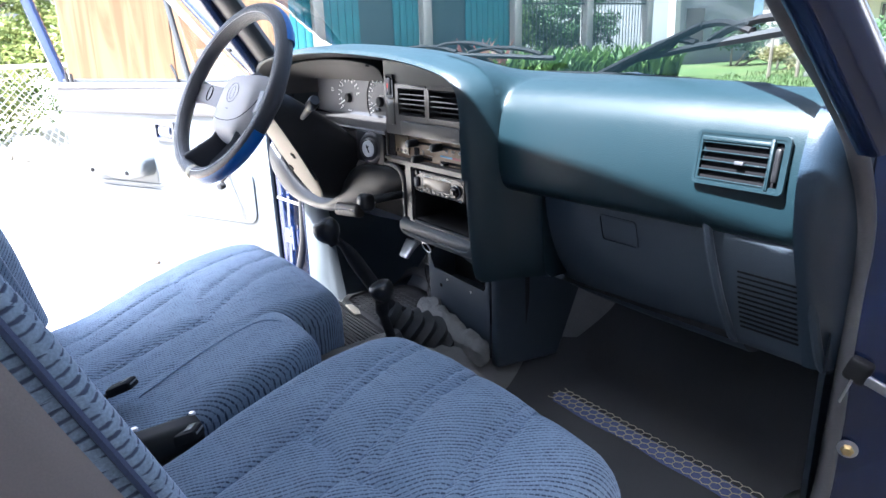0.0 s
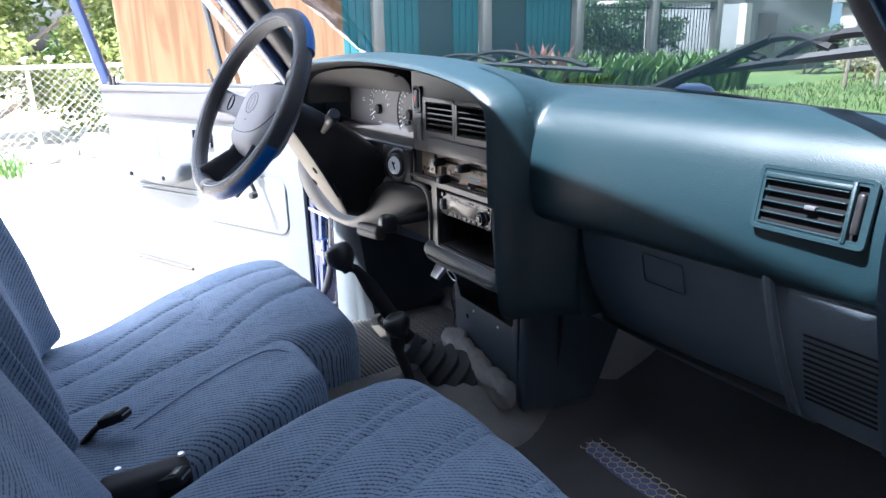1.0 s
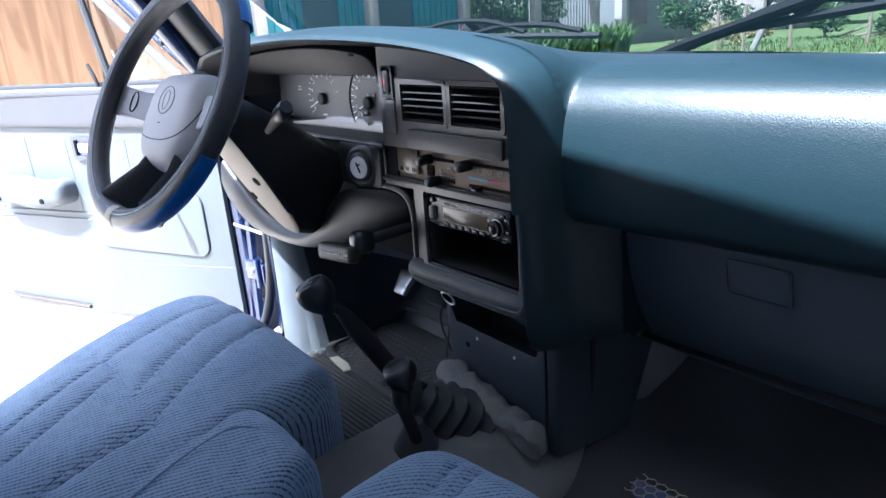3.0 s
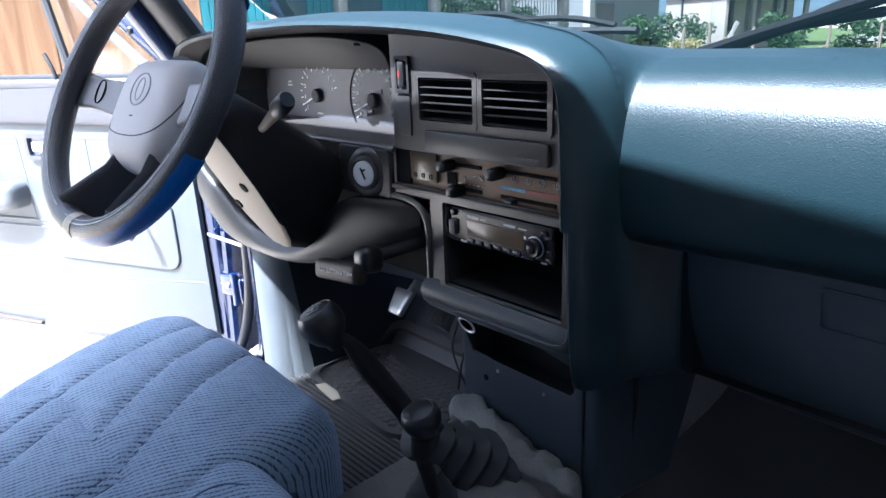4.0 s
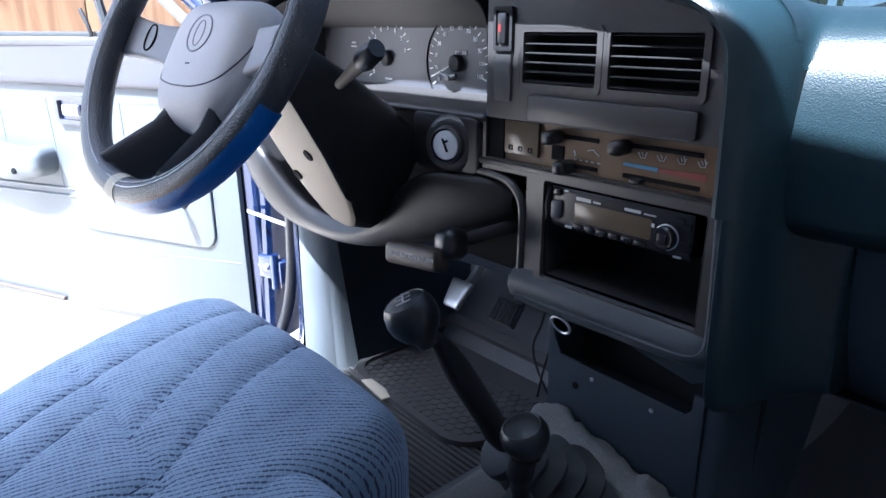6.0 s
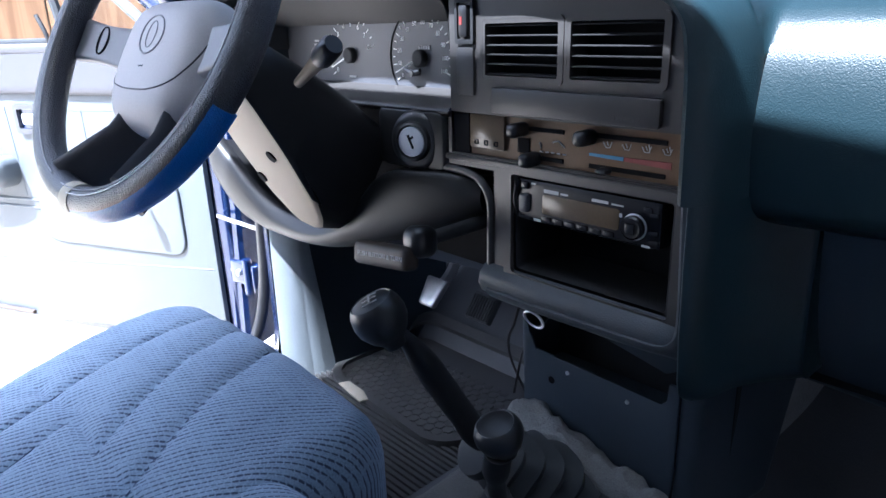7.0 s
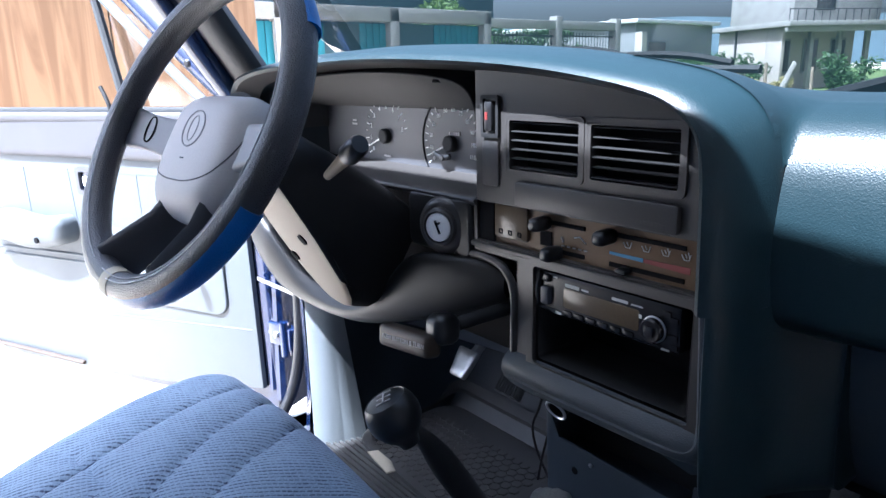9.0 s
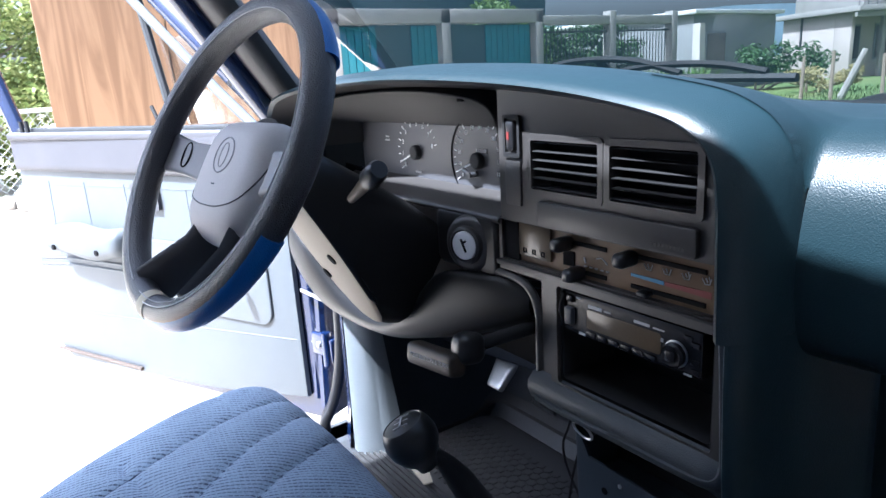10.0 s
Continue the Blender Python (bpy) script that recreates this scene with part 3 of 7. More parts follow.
def jamb_bolt():
    th = thing("hinge_bolt", (0.82, 0.12, 0.831), "bright brass-coloured bolt on the blue door jamb", "bolt")
    m = Matrix.Translation((0.822, 0.128, 0.831)) @ Euler((radians(90), 0, radians(20))).to_matrix().to_4x4()
    lathe(B_ := B(), [(0.0135, 0), (0.0135, 0.002), (0.011, 0.003)], m, 20)
    part("washer", B_, M_STEEL, th)
    lathe(B_ := B(), [(0.0085, 0.002), (0.0085, 0.008), (0.006, 0.010)], m, 6)
    part("bolt_head", B_, mat("brass_plating", (0.55, 0.42, 0.2), 0.35, 1.0), th, smooth=10)


def windscreen():
    bm = B()
    rows = []
    for k in range(9):
        t = k / 8
        row = []
        for i in range(17):
            u = i / 16 * 2 - 1
            x = 0.02 + u * (0.755 - 0.15 * t)
            y0 = 0.44 - 0.40 * u ** 2 + 0.22 * u ** 6
            y1 = -0.328 - 0.05 * u ** 2
            row.append((x, y0 + (y1 - y0) * t, 1.285 + (1.765 - 1.285) * t))
        rows.append(row)
    loft(bm, rows)
    _g = solo("window_1", bm, M_GLASS, "curved windscreen tinted to dim the view, with a faint reflection of the dashboard", "windscreen", kind="structure")
    _g.visible_shadow = False
    # black seal along the foot of the glass
    pts = []
    for i in range(29):
        u = -0.93 + 1.89 * i / 28
        pts.append((0.02 + u * 0.755, 0.44 - 0.40 * u ** 2 + 0.22 * u ** 6 - 0.012, 1.3035))
    solo("windscreen_seal", tube(B(), pts, 0.0075, 8), M_BLACKM, "black rubber seal along the foot of the windscreen", "seal", kind="structure")


cab_shell()
kick_panels()
weatherstrip()
jamb_bolt()
windscreen()

# ---- dashboard ----
LIP = [(-0.700, 1.215), (-0.698, 1.27), (-0.685, 1.315), (-0.655, 1.345), (-0.60, 1.362), (-0.50, 1.370), (-0.36, 1.372), (-0.165, 1.364), (-0.03, 1.352), (0.078, 1.334), (0.122, 1.318), (0.145, 1.296), (0.153, 1.262), (0.156, 1.20), (0.158, 1.136)]


def lip_z(x):
    return lerp_table(x, [p for p in LIP if -0.66 < p[0] < 0.146])


def dash_back(x):
    return 0.44 - 0.38 * ((x - 0.02) / 0.755) ** 2


def dashboard():
    th = thing("dashboard", (0.0, 0.1, 0.9), "teal and charcoal pickup dashboard with vents and gauges", "dashboard")
    # padded passenger side
    bm = B()
    rows = []
    for i in range(31):
        x = 0.186 + (0.765 - 0.186) * i / 30
        o = lerp_table(x, [(0.186, -0.034), (0.30, -0.022), (0.45, -0.010), (0.6, 0.0), (0.77, 0.004)])
        yb = max(dash_back(x) - 0.015, 0.10 + o)
        prof = [(0.20, 1.108), (0.112 + o, 1.107), (0.090 + o, 1.110), (0.076 + o, 1.120), (0.069 + o, 1.140), (0.065 + o, 1.19), (0.072 + o, 1.245), (0.084 + o, 1.277), (0.108 + o, 1.301), (0.15 + o, 1.315)]
        d = yb - (0.15 + o)
        prof += [(0.15 + o + d * 0.35, 1.320), (0.15 + o + d * 0.75, 1.312), (yb, 1.300)] if d > 0.02 else [(0.15 + o + 0.01, 1.3155), (0.15 + o + 0.015, 1.314), (0.15 + o + 0.02, 1.312)]
        rows.append(spline([(x, y, z) for y, z in prof], 3))
    loft(bm, rows)
    part("passenger_pad", bm, M_PAD, th, "teal padded vinyl with a pebbled grain")
    # rounded end cap
    bm = B()
    rows = []
    for i in range(9):
        t = i / 8
        x = 0.752 + 0.045 * t
        k = math.sqrt(max(0, 1 - t ** 2.6))
        row = []
        for y, z in ((0.12, 0.935), (0.10, 1.00), (0.06, 1.10), (0.042, 1.16), (0.038, 1.22), (0.055, 1.28), (0.09, 1.306), (0.16, 1.312), (0.24, 1.30)):
            row.append((x, 0.2 + (y - 0.006 - 0.2) * (0.45 + 0.55 * k), 1.12 + (z - 1.12) * (0.93 + 0.07 * k)))
        rows.append(spline(row, 3))
    loft(bm, rows)
    part("end_cap", bm, M_NAVY, th, "dark blue rounded end cap")
    # passenger side face vent
    vent_frame(th, 0.593, 0.718, 1.189, 1.256, 0.0615, 5, lean=0.16, side=True)
    # gauge hood
    bm = B()
    lip = spline([(x, 0, z) for x, z in LIP], 4)
    n = len(lip)
    normal = []
    for i, p in enumerate(lip):
        d = lip[min(i + 1, n - 1)] - lip[max(i - 1, 0)]
        normal.append(Vector((-d.z, 0, d.x)).normalized())

    def hood_row(y, off, drop=0.0, pull=0.0):
        row = []
        for p, q in zip(lip, normal):
            o = p + q * off * (0.58 + 0.42 * max(0.0, q.x))
            yy = y
            if p.x < -0.45 and y < 0.2:
                yy = y - 0.07 * min(1, (-0.45 - p.x) / 0.2) ** 1.3
            up = max(0, min(1, (o.z - 1.15) / 0.18))
            row.append(Vector((o.x, yy, o.z - drop * up)))
        return row
    rows = [hood_row(0.012, -0.022), hood_row(-0.012, -0.014), hood_row(-0.029, -0.007), hood_row(-0.036, 0.0), hood_row(-0.033, 0.007), hood_row(-0.022, 0.014), hood_row(-0.004, 0.021), hood_row(0.016, 0.026), hood_row(0.034, 0.0305), hood_row(0.08, 0.031, 0.005), hood_row(0.18, 0.029, 0.028), hood_row(0.30, 0.025, 0.060), hood_row(0.40, 0.02, 0.09)]
    loft(bm, rows[2:])
    part("gauge_hood", bm, M_HOOD, th, "teal padded hood that arches over gauges and vents")
    bm = B()
    loft(bm, rows[:3])
    part("hood_lip", bm, M_FACE, th, "charcoal inner lip of the hood")
    # the hood runs out smoothly onto the padded passenger side
    offs = [(0.03, 0.0305), (0.08, 0.031), (0.18, 0.029), (0.30, 0.025), (0.42, 0.02)]
    drops = [(0.03, 0.0), (0.08, 0.005), (0.18, 0.028), (0.30, 0.060), (0.42, 0.095)]

    def hood_z(row, x):
        best = -9.0
        for a, b in zip(row, row[1:]):
            if a.x <= x <= b.x and b.x - a.x > 1e-6:
                best = max(best, a.z + (b.z - a.z) * (x - a.x) / (b.x - a.x))
        if best < 0:
            e = max(row, key=lambda q: q.x)
            best = min(e.z, 1.24) - 8.0 * max(0.0, x - e.x)
        return best

    def pad_z(x, y):
        x = max(x, 0.186)
        o = lerp_table(x, [(0.186, -0.034), (0.30, -0.022), (0.45, -0.010)])
        yb = dash_back(x) - 0.015
        d = yb - (0.15 + o)
        return lerp_table(y, [(0.0 + o, 0.90), (0.066 + o, 1.19), (0.072 + o, 1.245), (0.078 + o, 1.263), (0.084 + o, 1.277), (0.095 + o, 1.291), (0.108 + o, 1.301), (0.128 + o, 1.3095), (0.15 + o, 1.315), (0.15 + o + d * 0.35, 1.320), (0.15 + o + d * 0.75, 1.312), (yb, 1.300)])

    def smooth_max(a, b, k):
        return max(a, b) + k * math.log(1 + math.exp(-abs(a - b) / k))
    nx, ny = 64, 56
    grid = []
    for j in range(ny + 1):
        y = 0.030 + 0.385 * (j / ny) ** 1.5
        row = hood_row(y, lerp_table(y, offs), lerp_table(y, drops))
        line = []
        for i in range(nx + 1):
            x = 0.03 + 0.33 * i / nx
            k = 0.011 * max(0.0, min(1.0, (0.36 - x) / 0.10)) * max(0.0, min(1.0, (x - 0.03) / 0.06)) + 0.0006
            line.append((x, y, smooth_max(hood_z(row, x), pad_z(x, y) if x > 0.10 else 1.0, k) + 0.0006))
        grid.append(line)
    bm = B()
    vs = {}
    for j in range(ny):
        for i in range(nx):
            cell = [(j, i), (j, i + 1), (j + 1, i + 1), (j + 1, i)]
            if min(grid[a][b][2] for a, b in cell) > 1.256:
                for c in cell:
                    if c not in vs:
                        vs[c] = bm.verts.new(grid[c[0]][c[1]])
                bm.faces.new([vs[c] for c in cell])
    part("hood_flare", bm, M_PAD, th, smooth=60)
    # rolled edge that carries the hood's lip on round the radio
    path = spline([(x, 0, z) for x, z in ((0.1560, 1.139), (0.1580, 1.07), (0.1582, 1.02), (0.1545, 0.997), (0.140, 0.9835), (0.11, 0.980), (0.03, 0.979), (-0.06, 0.978), (-0.10, 0.980))], 5)
    rows = []
    for i, p in enumerate(path):
        d = path[min(i + 1, len(path) - 1)] - path[max(i - 1, 0)]
        q = Vector((-d.z, 0, d.x)).normalized()
        t = i / (len(path) - 1)
        f = -0.028 + 0.012 * min(1, t * 2.5)
        rows.append([p + q * o + Vector((0, f + y, 0)) for o, y in ((-0.014, 0.034), (-0.009, 0.018), (-0.005, 0.006), (0.0, 0.0), (0.006, 0.001), (0.013, 0.009), (0.019, 0.021), (0.022, 0.045))])
    bm = B()
    loft(bm, rows)
    part("lower_bezel", bm, M_CONSOLE, th, "dark rolled edge round the radio bay")
    # dash top between hood and windscreen
    bm = B()
    rows = []
    for i in range(31):
        x = -0.72 + 1.0 * i / 30
        rows.append([(x, y, z) for y, z in ((0.13, 1.30), (0.2, 1.315), (0.32, 1.312), (max(0.36, dash_back(x)), 1.296))] if dash_back(x) > 0.30 else [(x, 0.10, 1.29), (x, 0.12, 1.30), (x, max(0.16, dash_back(x) - 0.03), 1.305), (x, max(0.2, dash_back(x)), 1.296)])
    loft(bm, rows)
    part("dash_top", bm, M_PAD, th)
    # scooped visor over the instruments
    arch = spline([(-0.655, 0, 1.262), (-0.640, 0, 1.315), (-0.59, 0, 1.342), (-0.50, 0, 1.3535), (-0.38, 0, 1.3545), (-0.27, 0, 1.348), (-0.205, 0, 1.336), (-0.180, 0, 1.312), (-0.1745, 0, 1.27), (-0.1735, 0, 1.205)], 6)
    bm = B()
    rows = []
    for y, k in ((0.004, 0.0), (0.002, 0.03), (0.010, 0.10), (0.030, 0.42), (0.048, 0.78), (0.0625, 1.0)):
        row = []
        for p in arch:
            back = Vector((max(-0.640, min(-0.177, p.x)), 0, min(p.z, 1.2985)))
            q = p.lerp(back, k)
            left = 0.06 * min(1, max(0, -0.45 - p.x) / 0.2) * (1 - k)
            row.append((q.x, y - left, q.z))
        rows.append(row)
    loft(bm, rows)
    part("visor", bm, M_VISOR, th, "grey scooped lining over the instruments")
    # near-black skin stands for the shade between visor and hood
    bm = B()
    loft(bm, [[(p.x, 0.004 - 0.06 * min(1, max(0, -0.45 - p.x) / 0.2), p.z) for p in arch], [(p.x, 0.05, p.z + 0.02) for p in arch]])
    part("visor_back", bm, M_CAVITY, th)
    centre_face(th)
    gauges(th)
    lower_dash(th)
    return th


def vent_frame(th, x0, x1, z0, z1, y, slats, lean=0.0, side=False):
    m = back_face(y)
    if lean:
        m = Matrix.Translation((0, y, z0)) @ Euler((-lean, 0, 0)).to_matrix().to_4x4() @ Matrix.Translation((0, -y, -z0)) @ m
    h = 0.0045 if side else 0.0035
    bm = B()
    ring_slab(bm, rounded(x0 - h, z0 - h, x1 + h, z1 + h, 0.007), rounded(x0, z0, x1, z1, 0.004), m, 0.005 if side else 0.0022)
    ring_slab(bm, rounded(x0, z0, x1, z1, 0.004), rounded(x0 + 0.004, z0 + 0.004, x1 - 0.004, z1 - 0.004, 0.003), m @ Matrix.Translation((0, 0, -0.004 if side else -0.03)), 0.008 if side else 0.032)
    fr = part("air_vent", bm, M_PAD if side else M_FACE, th)
    # near-black sheet puts the shade inside the vent into its colour
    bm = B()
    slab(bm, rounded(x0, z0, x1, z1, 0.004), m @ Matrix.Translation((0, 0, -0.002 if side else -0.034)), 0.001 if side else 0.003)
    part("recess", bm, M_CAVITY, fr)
    xw = x1
    if side:
        x1 -= 0.020
        part("vent_edge", slab(B(), rounded(x1 - 0.001, z0, x1 + 0.004, z1, 0.001), m, 0.007, 0.001), M_PAD, fr)
        part("vent_edge", slab(B(), rounded(x0 + 0.003, z1 - 0.010, x1, z1 - 0.004, 0.001), m, 0.006, 0.001), M_PAD, fr)
    for k in range(slats):
        z = z0 + (z1 - z0) * (k + 0.62) / (slats + 0.25)
        bm = B()
        box(bm, Vector((0, 0, 0)), (x1 - x0 - 0.008, 0.0013, 0.006 if side else 0.010), 0.0005, Euler((radians(4), 0, 0)).to_matrix())
        bmesh.ops.transform(bm, matrix=m @ Matrix.Translation(((x0 + x1) / 2, z - (0.004 if side else 0.0), 0.0025 if side else -0.006)), verts=bm.verts[:])
        part("slat", bm, M_PAD if side else M_BLACKM, fr)
    if side:
        bm = B()
        box(bm, Vector((0, 0, 0)), (0.013, 0.005, 0.008), 0.001)
        bmesh.ops.transform(bm, matrix=m @ Matrix.Translation(((x0 + x1) / 2 + 0.012, (z0 + z1) / 2 - 0.003, 0.004)), verts=bm.verts[:])
        part("tab", bm, M_DOORGREY, fr)
        bm = B()
        rbox(bm, (0, 0, 0), (0.008, 0.044, 0.008), 0.0025, (4, 6, 4))
        bmesh.ops.transform(bm, matrix=m @ Matrix.Translation((xw - 0.009, (z0 + z1) / 2, 0.005)), verts=bm.verts[:])
        part("thumbwheel", bm, M_BLACK, fr)
    return fr


def plate(bm, xs, zs, solid, y0, y1, top=None):
    """A thick plate over the cells of a grid that solid(x, z) keeps."""
    def z_at(x, z):
        return min(z, top(x)) if top else z
    keep = {}
    for i in range(len(xs) - 1):
        for j in range(len(zs) - 1):
            keep[i, j] = solid((xs[i] + xs[i + 1]) / 2, (zs[j] + zs[j + 1]) / 2)
    vs = {}

    def v(i, j, y):
        if (i, j, y) not in vs:
            vs[i, j, y] = bm.verts.new((xs[i], y, z_at(xs[i], zs[j])))
        return vs[i, j, y]
    for (i, j), k in keep.items():
        if not k:
            continue
        for y in (y0, y1):
            q = [v(i, j, y), v(i + 1, j, y), v(i + 1, j + 1, y), v(i, j + 1, y)]
            bm.faces.new(q if y == y0 else q[::-1])
        for (di, dj), (a, b) in {(-1, 0): ((i, j), (i, j + 1)), (1, 0): ((i + 1, j), (i + 1, j + 1)), (0, -1): ((i, j), (i + 1, j)), (0, 1): ((i, j + 1), (i + 1, j + 1))}.items():
            if not keep.get((i + di, j + dj)):
                bm.faces.new((v(*a, y0), v(*b, y0), v(*b, y1), v(*a, y1)))
    return bm


def centre_face(th):
    bm = B()
    xs = sorted([-0.178, -0.172, -0.158, -0.126, -0.1, -0.115, -0.003, 0.003, -0.066, 0.115, 0.139, 0.152, -0.142, 0.05, 0.09])
    zs = sorted([0.995, 1.01, 1.128, 1.134, 1.143, 1.194, 1.235, 1.274, 1.30, 1.324, 1.345, 1.36])

    def solid(x, z):
        if 1.235 < z < 1.30 and (-0.115 < x < -0.003 or 0.003 < x < 0.115):
            return False
        if 1.143 < z < 1.194 and -0.172 < x < 0.139:
            return False
        if 1.01 < z < 1.128 and -0.066 < x < 0.139:
            return False
        if z < 1.128 and x < -0.1:
            return False
        if x < -0.172 and z > 1.20:
            return False
        return True
    plate(bm, xs, zs, solid, 0.0, 0.012, lambda x: min(lip_z(x) + 0.003, 1.285) if x > 0.146 else lip_z(x) + 0.003)
    face = part("centre_fascia", bm, M_FACE, th, "charcoal centre fascia", smooth=20)
    vent_frame(th, -0.115, -0.004, 1.235, 1.300, -0.001, 6)
    vent_frame(th, 0.004, 0.115, 1.235, 1.300, -0.001, 6)
    # hazard switch and blank
    fr = part("switch_surround", ring_slab(B(), rounded(-0.158, 1.274, -0.128, 1.324, 0.003), rounded(-0.154, 1.279, -0.132, 1.320, 0.002), back_face(-0.001), 0.004), M_BLACKM, th)
    part("hazard_switch", rbox(B(), (-0.143, -0.002, 1.2995), (0.014, 0.012, 0.036), 0.003, (4, 4, 6)), M_BLACK, th)
    bm = B()
    box(bm, (-0.1445, -0.0082, 1.300), (0.0042, 0.0008, 0.009))
    part("red_symbol", bm, M_RED, th)
    part("blank_switch", slab(B(), rounded(-0.158, 1.215, -0.130, 1.270, 0.003), back_face(-0.0005), 0.0025, 0.001), M_FACE, th)
    # panel under the vents, with an embossed line
    part("ashtray_lid", slab(B(), rounded(-0.099, 1.197, 0.115, 1.226, 0.004), back_face(-0.001), 0.006, 0.0015), M_FACE, th, "charcoal flap below the vents")
    bm = B()
    for k in range(9):
        box(bm, (0.066 + 0.0044 * k, -0.00705, 1.2045), (0.0026, 0.0003, 0.0036))
    part("embossed_mark", bm, M_FACE, th)
    climate_panel(th)
    # frame round the radio
    part("radio_surround", ring_slab(B(), rounded(-0.079, 0.990, 0.149, 1.139, 0.012), rounded(-0.068, 1.008, 0.139, 1.130, 0.005), back_face(-0.0005), 0.006), M_FACE, th)
    bm = B()
    ring_slab(bm, rounded(-0.068, 1.008, 0.139, 1.130, 0.004), rounded(-0.064, 1.013, 0.134, 1.127, 0.004), back_face(0.0), -0.09)
    part("radio_bay", bm, M_BLACKM, th)
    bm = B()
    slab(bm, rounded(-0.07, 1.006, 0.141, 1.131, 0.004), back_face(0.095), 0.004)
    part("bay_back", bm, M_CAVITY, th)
    bm = B()
    box(bm, (0.036, 0.045, 1.011), (0.205, 0.09, 0.003))
    part("bay_shelf", bm, M_BLACKM, th)
    # rolled lower ledge
    bm = B()
    rows = []
    for x, s in ((-0.118, 0.75), (-0.114, 0.95), (-0.10, 1.0), (0.0, 1.0), (0.13, 1.0), (0.15, 0.97), (0.156, 0.8)):
        rows.append([(x, 0.012 + (y - 0.012) * s, 0.985 + (z - 0.985) * s) for y, z in ((0.012, 1.012), (-0.004, 1.008), (-0.014, 0.998), (-0.016, 0.986), (-0.010, 0.972), (0.006, 0.962), (0.03, 0.958), (0.05, 0.96))])
    loft(bm, rows)
    part("lower_ledge", bm, M_CONSOLE, th)
    # curved left edge towards the column
    bm = B()
    pts = spline([(-0.108, 0.002, 0.985), (-0.105, 0.0, 1.05), (-0.107, 0.0, 1.090), (-0.122, 0.0, 1.112), (-0.15, 0.0, 1.121), (-0.20, 0.0, 1.122)], 5)
    tube(bm, pts, 0.0055, 10)
    part("arched_edge", bm, M_FACE, th)
    # lighter socket ring under the ledge
    m = Matrix.Translation((-0.045, 0.012, 0.945)) @ Euler((radians(115), 0, 0)).to_matrix().to_4x4()
    tube(B_ := B(), [m @ Vector((0.014 * math.cos(a), 0.014 * math.sin(a), 0)) for a in [2 * math.pi * k / 24 for k in range(24)]], 0.0018, 8, True)
    part("socket_ring", B_, M_CHROME, th, "chrome ring of a round socket")
    part("socket", lathe(B(), [(0.0135, -0.03), (0.0135, 0.0), (0.011, 0.0), (0.011, -0.02)], m, 20), M_BLACK, th)


def climate_panel(th):
    m = back_face(0.010)
    bm = B()
    slab(bm, rounded(-0.172, 1.140, 0.141, 1.196, 0.003), m, 0.002)
    pn = part("climate_panel", bm, M_SMOKE, th, "smoked brown heater control panel")
    part("trim_strip", box(B(), (-0.018, -0.001, 1.138), (0.322, 0.010, 0.007), 0.002), M_FACE, th)
    part("clock", slab(B(), rounded(-0.143, 1.152, -0.087, 1.193, 0.002), back_face(0.006), 0.003, 0.001), M_LCD, pn, "blank clock with three small buttons")
    # near-black block painted for the shade left of the clock
    part("clock_shade", box(B(), (-0.158, 0.006, 1.168), (0.026, 0.004, 0.050)), M_CAVITY, pn)
    for k in range(3):
        part("clock_button", ring_slab(B(), rounded(-0.1345 + 0.016 * k, 1.1565, -0.1285 + 0.016 * k, 1.1625, 0.0005, 2), rounded(-0.1335 + 0.016 * k, 1.1575, -0.1295 + 0.016 * k, 1.1615, 0.0005, 2), back_face(0.003), 0.001), M_CAVITY, pn)
    for x0, x1, z in ((-0.058, -0.004, 1.182), (-0.058, -0.004, 1.150), (0.030, 0.118, 1.183), (0.030, 0.118, 1.150)):
        part("slider_slot", box(B(), ((x0 + x1) / 2, 0.0072, z), (x1 - x0, 0.002, 0.0045)), M_CAVITY, pn)
    part("missing_button", box(B(), (-0.060, 0.0068, 1.162), (0.017, 0.002, 0.017)), M_CAVITY, pn)
    for x, z in ((-0.060, 1.181), (-0.042, 1.149), (0.031, 1.181)):
        part("slider_knob", rbox(B(), (x, -0.004, z), (0.016, 0.030, 0.016), 0.006, (6, 6, 6)), M_BLACK, pn)
    part("slider_knob", rbox(B(), (0.052, 0.001, 1.148), (0.013, 0.014, 0.005), 0.002, (4, 4, 4)), M_BLACK, pn)
    part("warm_bar", slab(B(), [(0.072, 1.160), (0.124, 1.158), (0.124, 1.165), (0.072, 1.164)], back_face(0.007), 0.0006), M_RED, pn)
    part("cool_bar", slab(B(), [(0.030, 1.161), (0.071, 1.160), (0.071, 1.164), (0.030, 1.164)], back_face(0.007), 0.0006), M_BLUEPRINT, pn)
    for k in range(4):
        x = 0.052 + 0.0222 * k
        bm = B()
        tube(bm, [(x - 0.005, 0.0065, 1.177), (x - 0.002, 0.0065, 1.172), (x + 0.003, 0.0065, 1.172), (x + 0.005, 0.0065, 1.178)], 0.0006, 5)
        tube(bm, [(x - 0.001, 0.0065, 1.178), (x + 0.001, 0.0065, 1.174)], 0.0006, 5)
        if k > 1:
            tube(bm, [(x + 0.002, 0.0065, 1.180), (x + 0.004, 0.0065, 1.174)], 0.0006, 5)
        part("airflow_symbol", bm, M_PRINTDIM, pn)
    bm = B()
    tube(bm, [(-0.018, 0.0065, 1.170), (-0.010, 0.0065, 1.172), (-0.002, 0.0065, 1.166)], 0.0007, 5)
    tube(bm, [(-0.036, 0.0065, 1.168), (-0.034, 0.0065, 1.162)], 0.0009, 5)
    for k in range(5):
        tube(bm, [(-0.036 + 0.008 * k, 0.0065, 1.158), (-0.032 + 0.008 * k, 0.0065, 1.158)], 0.0008, 5)
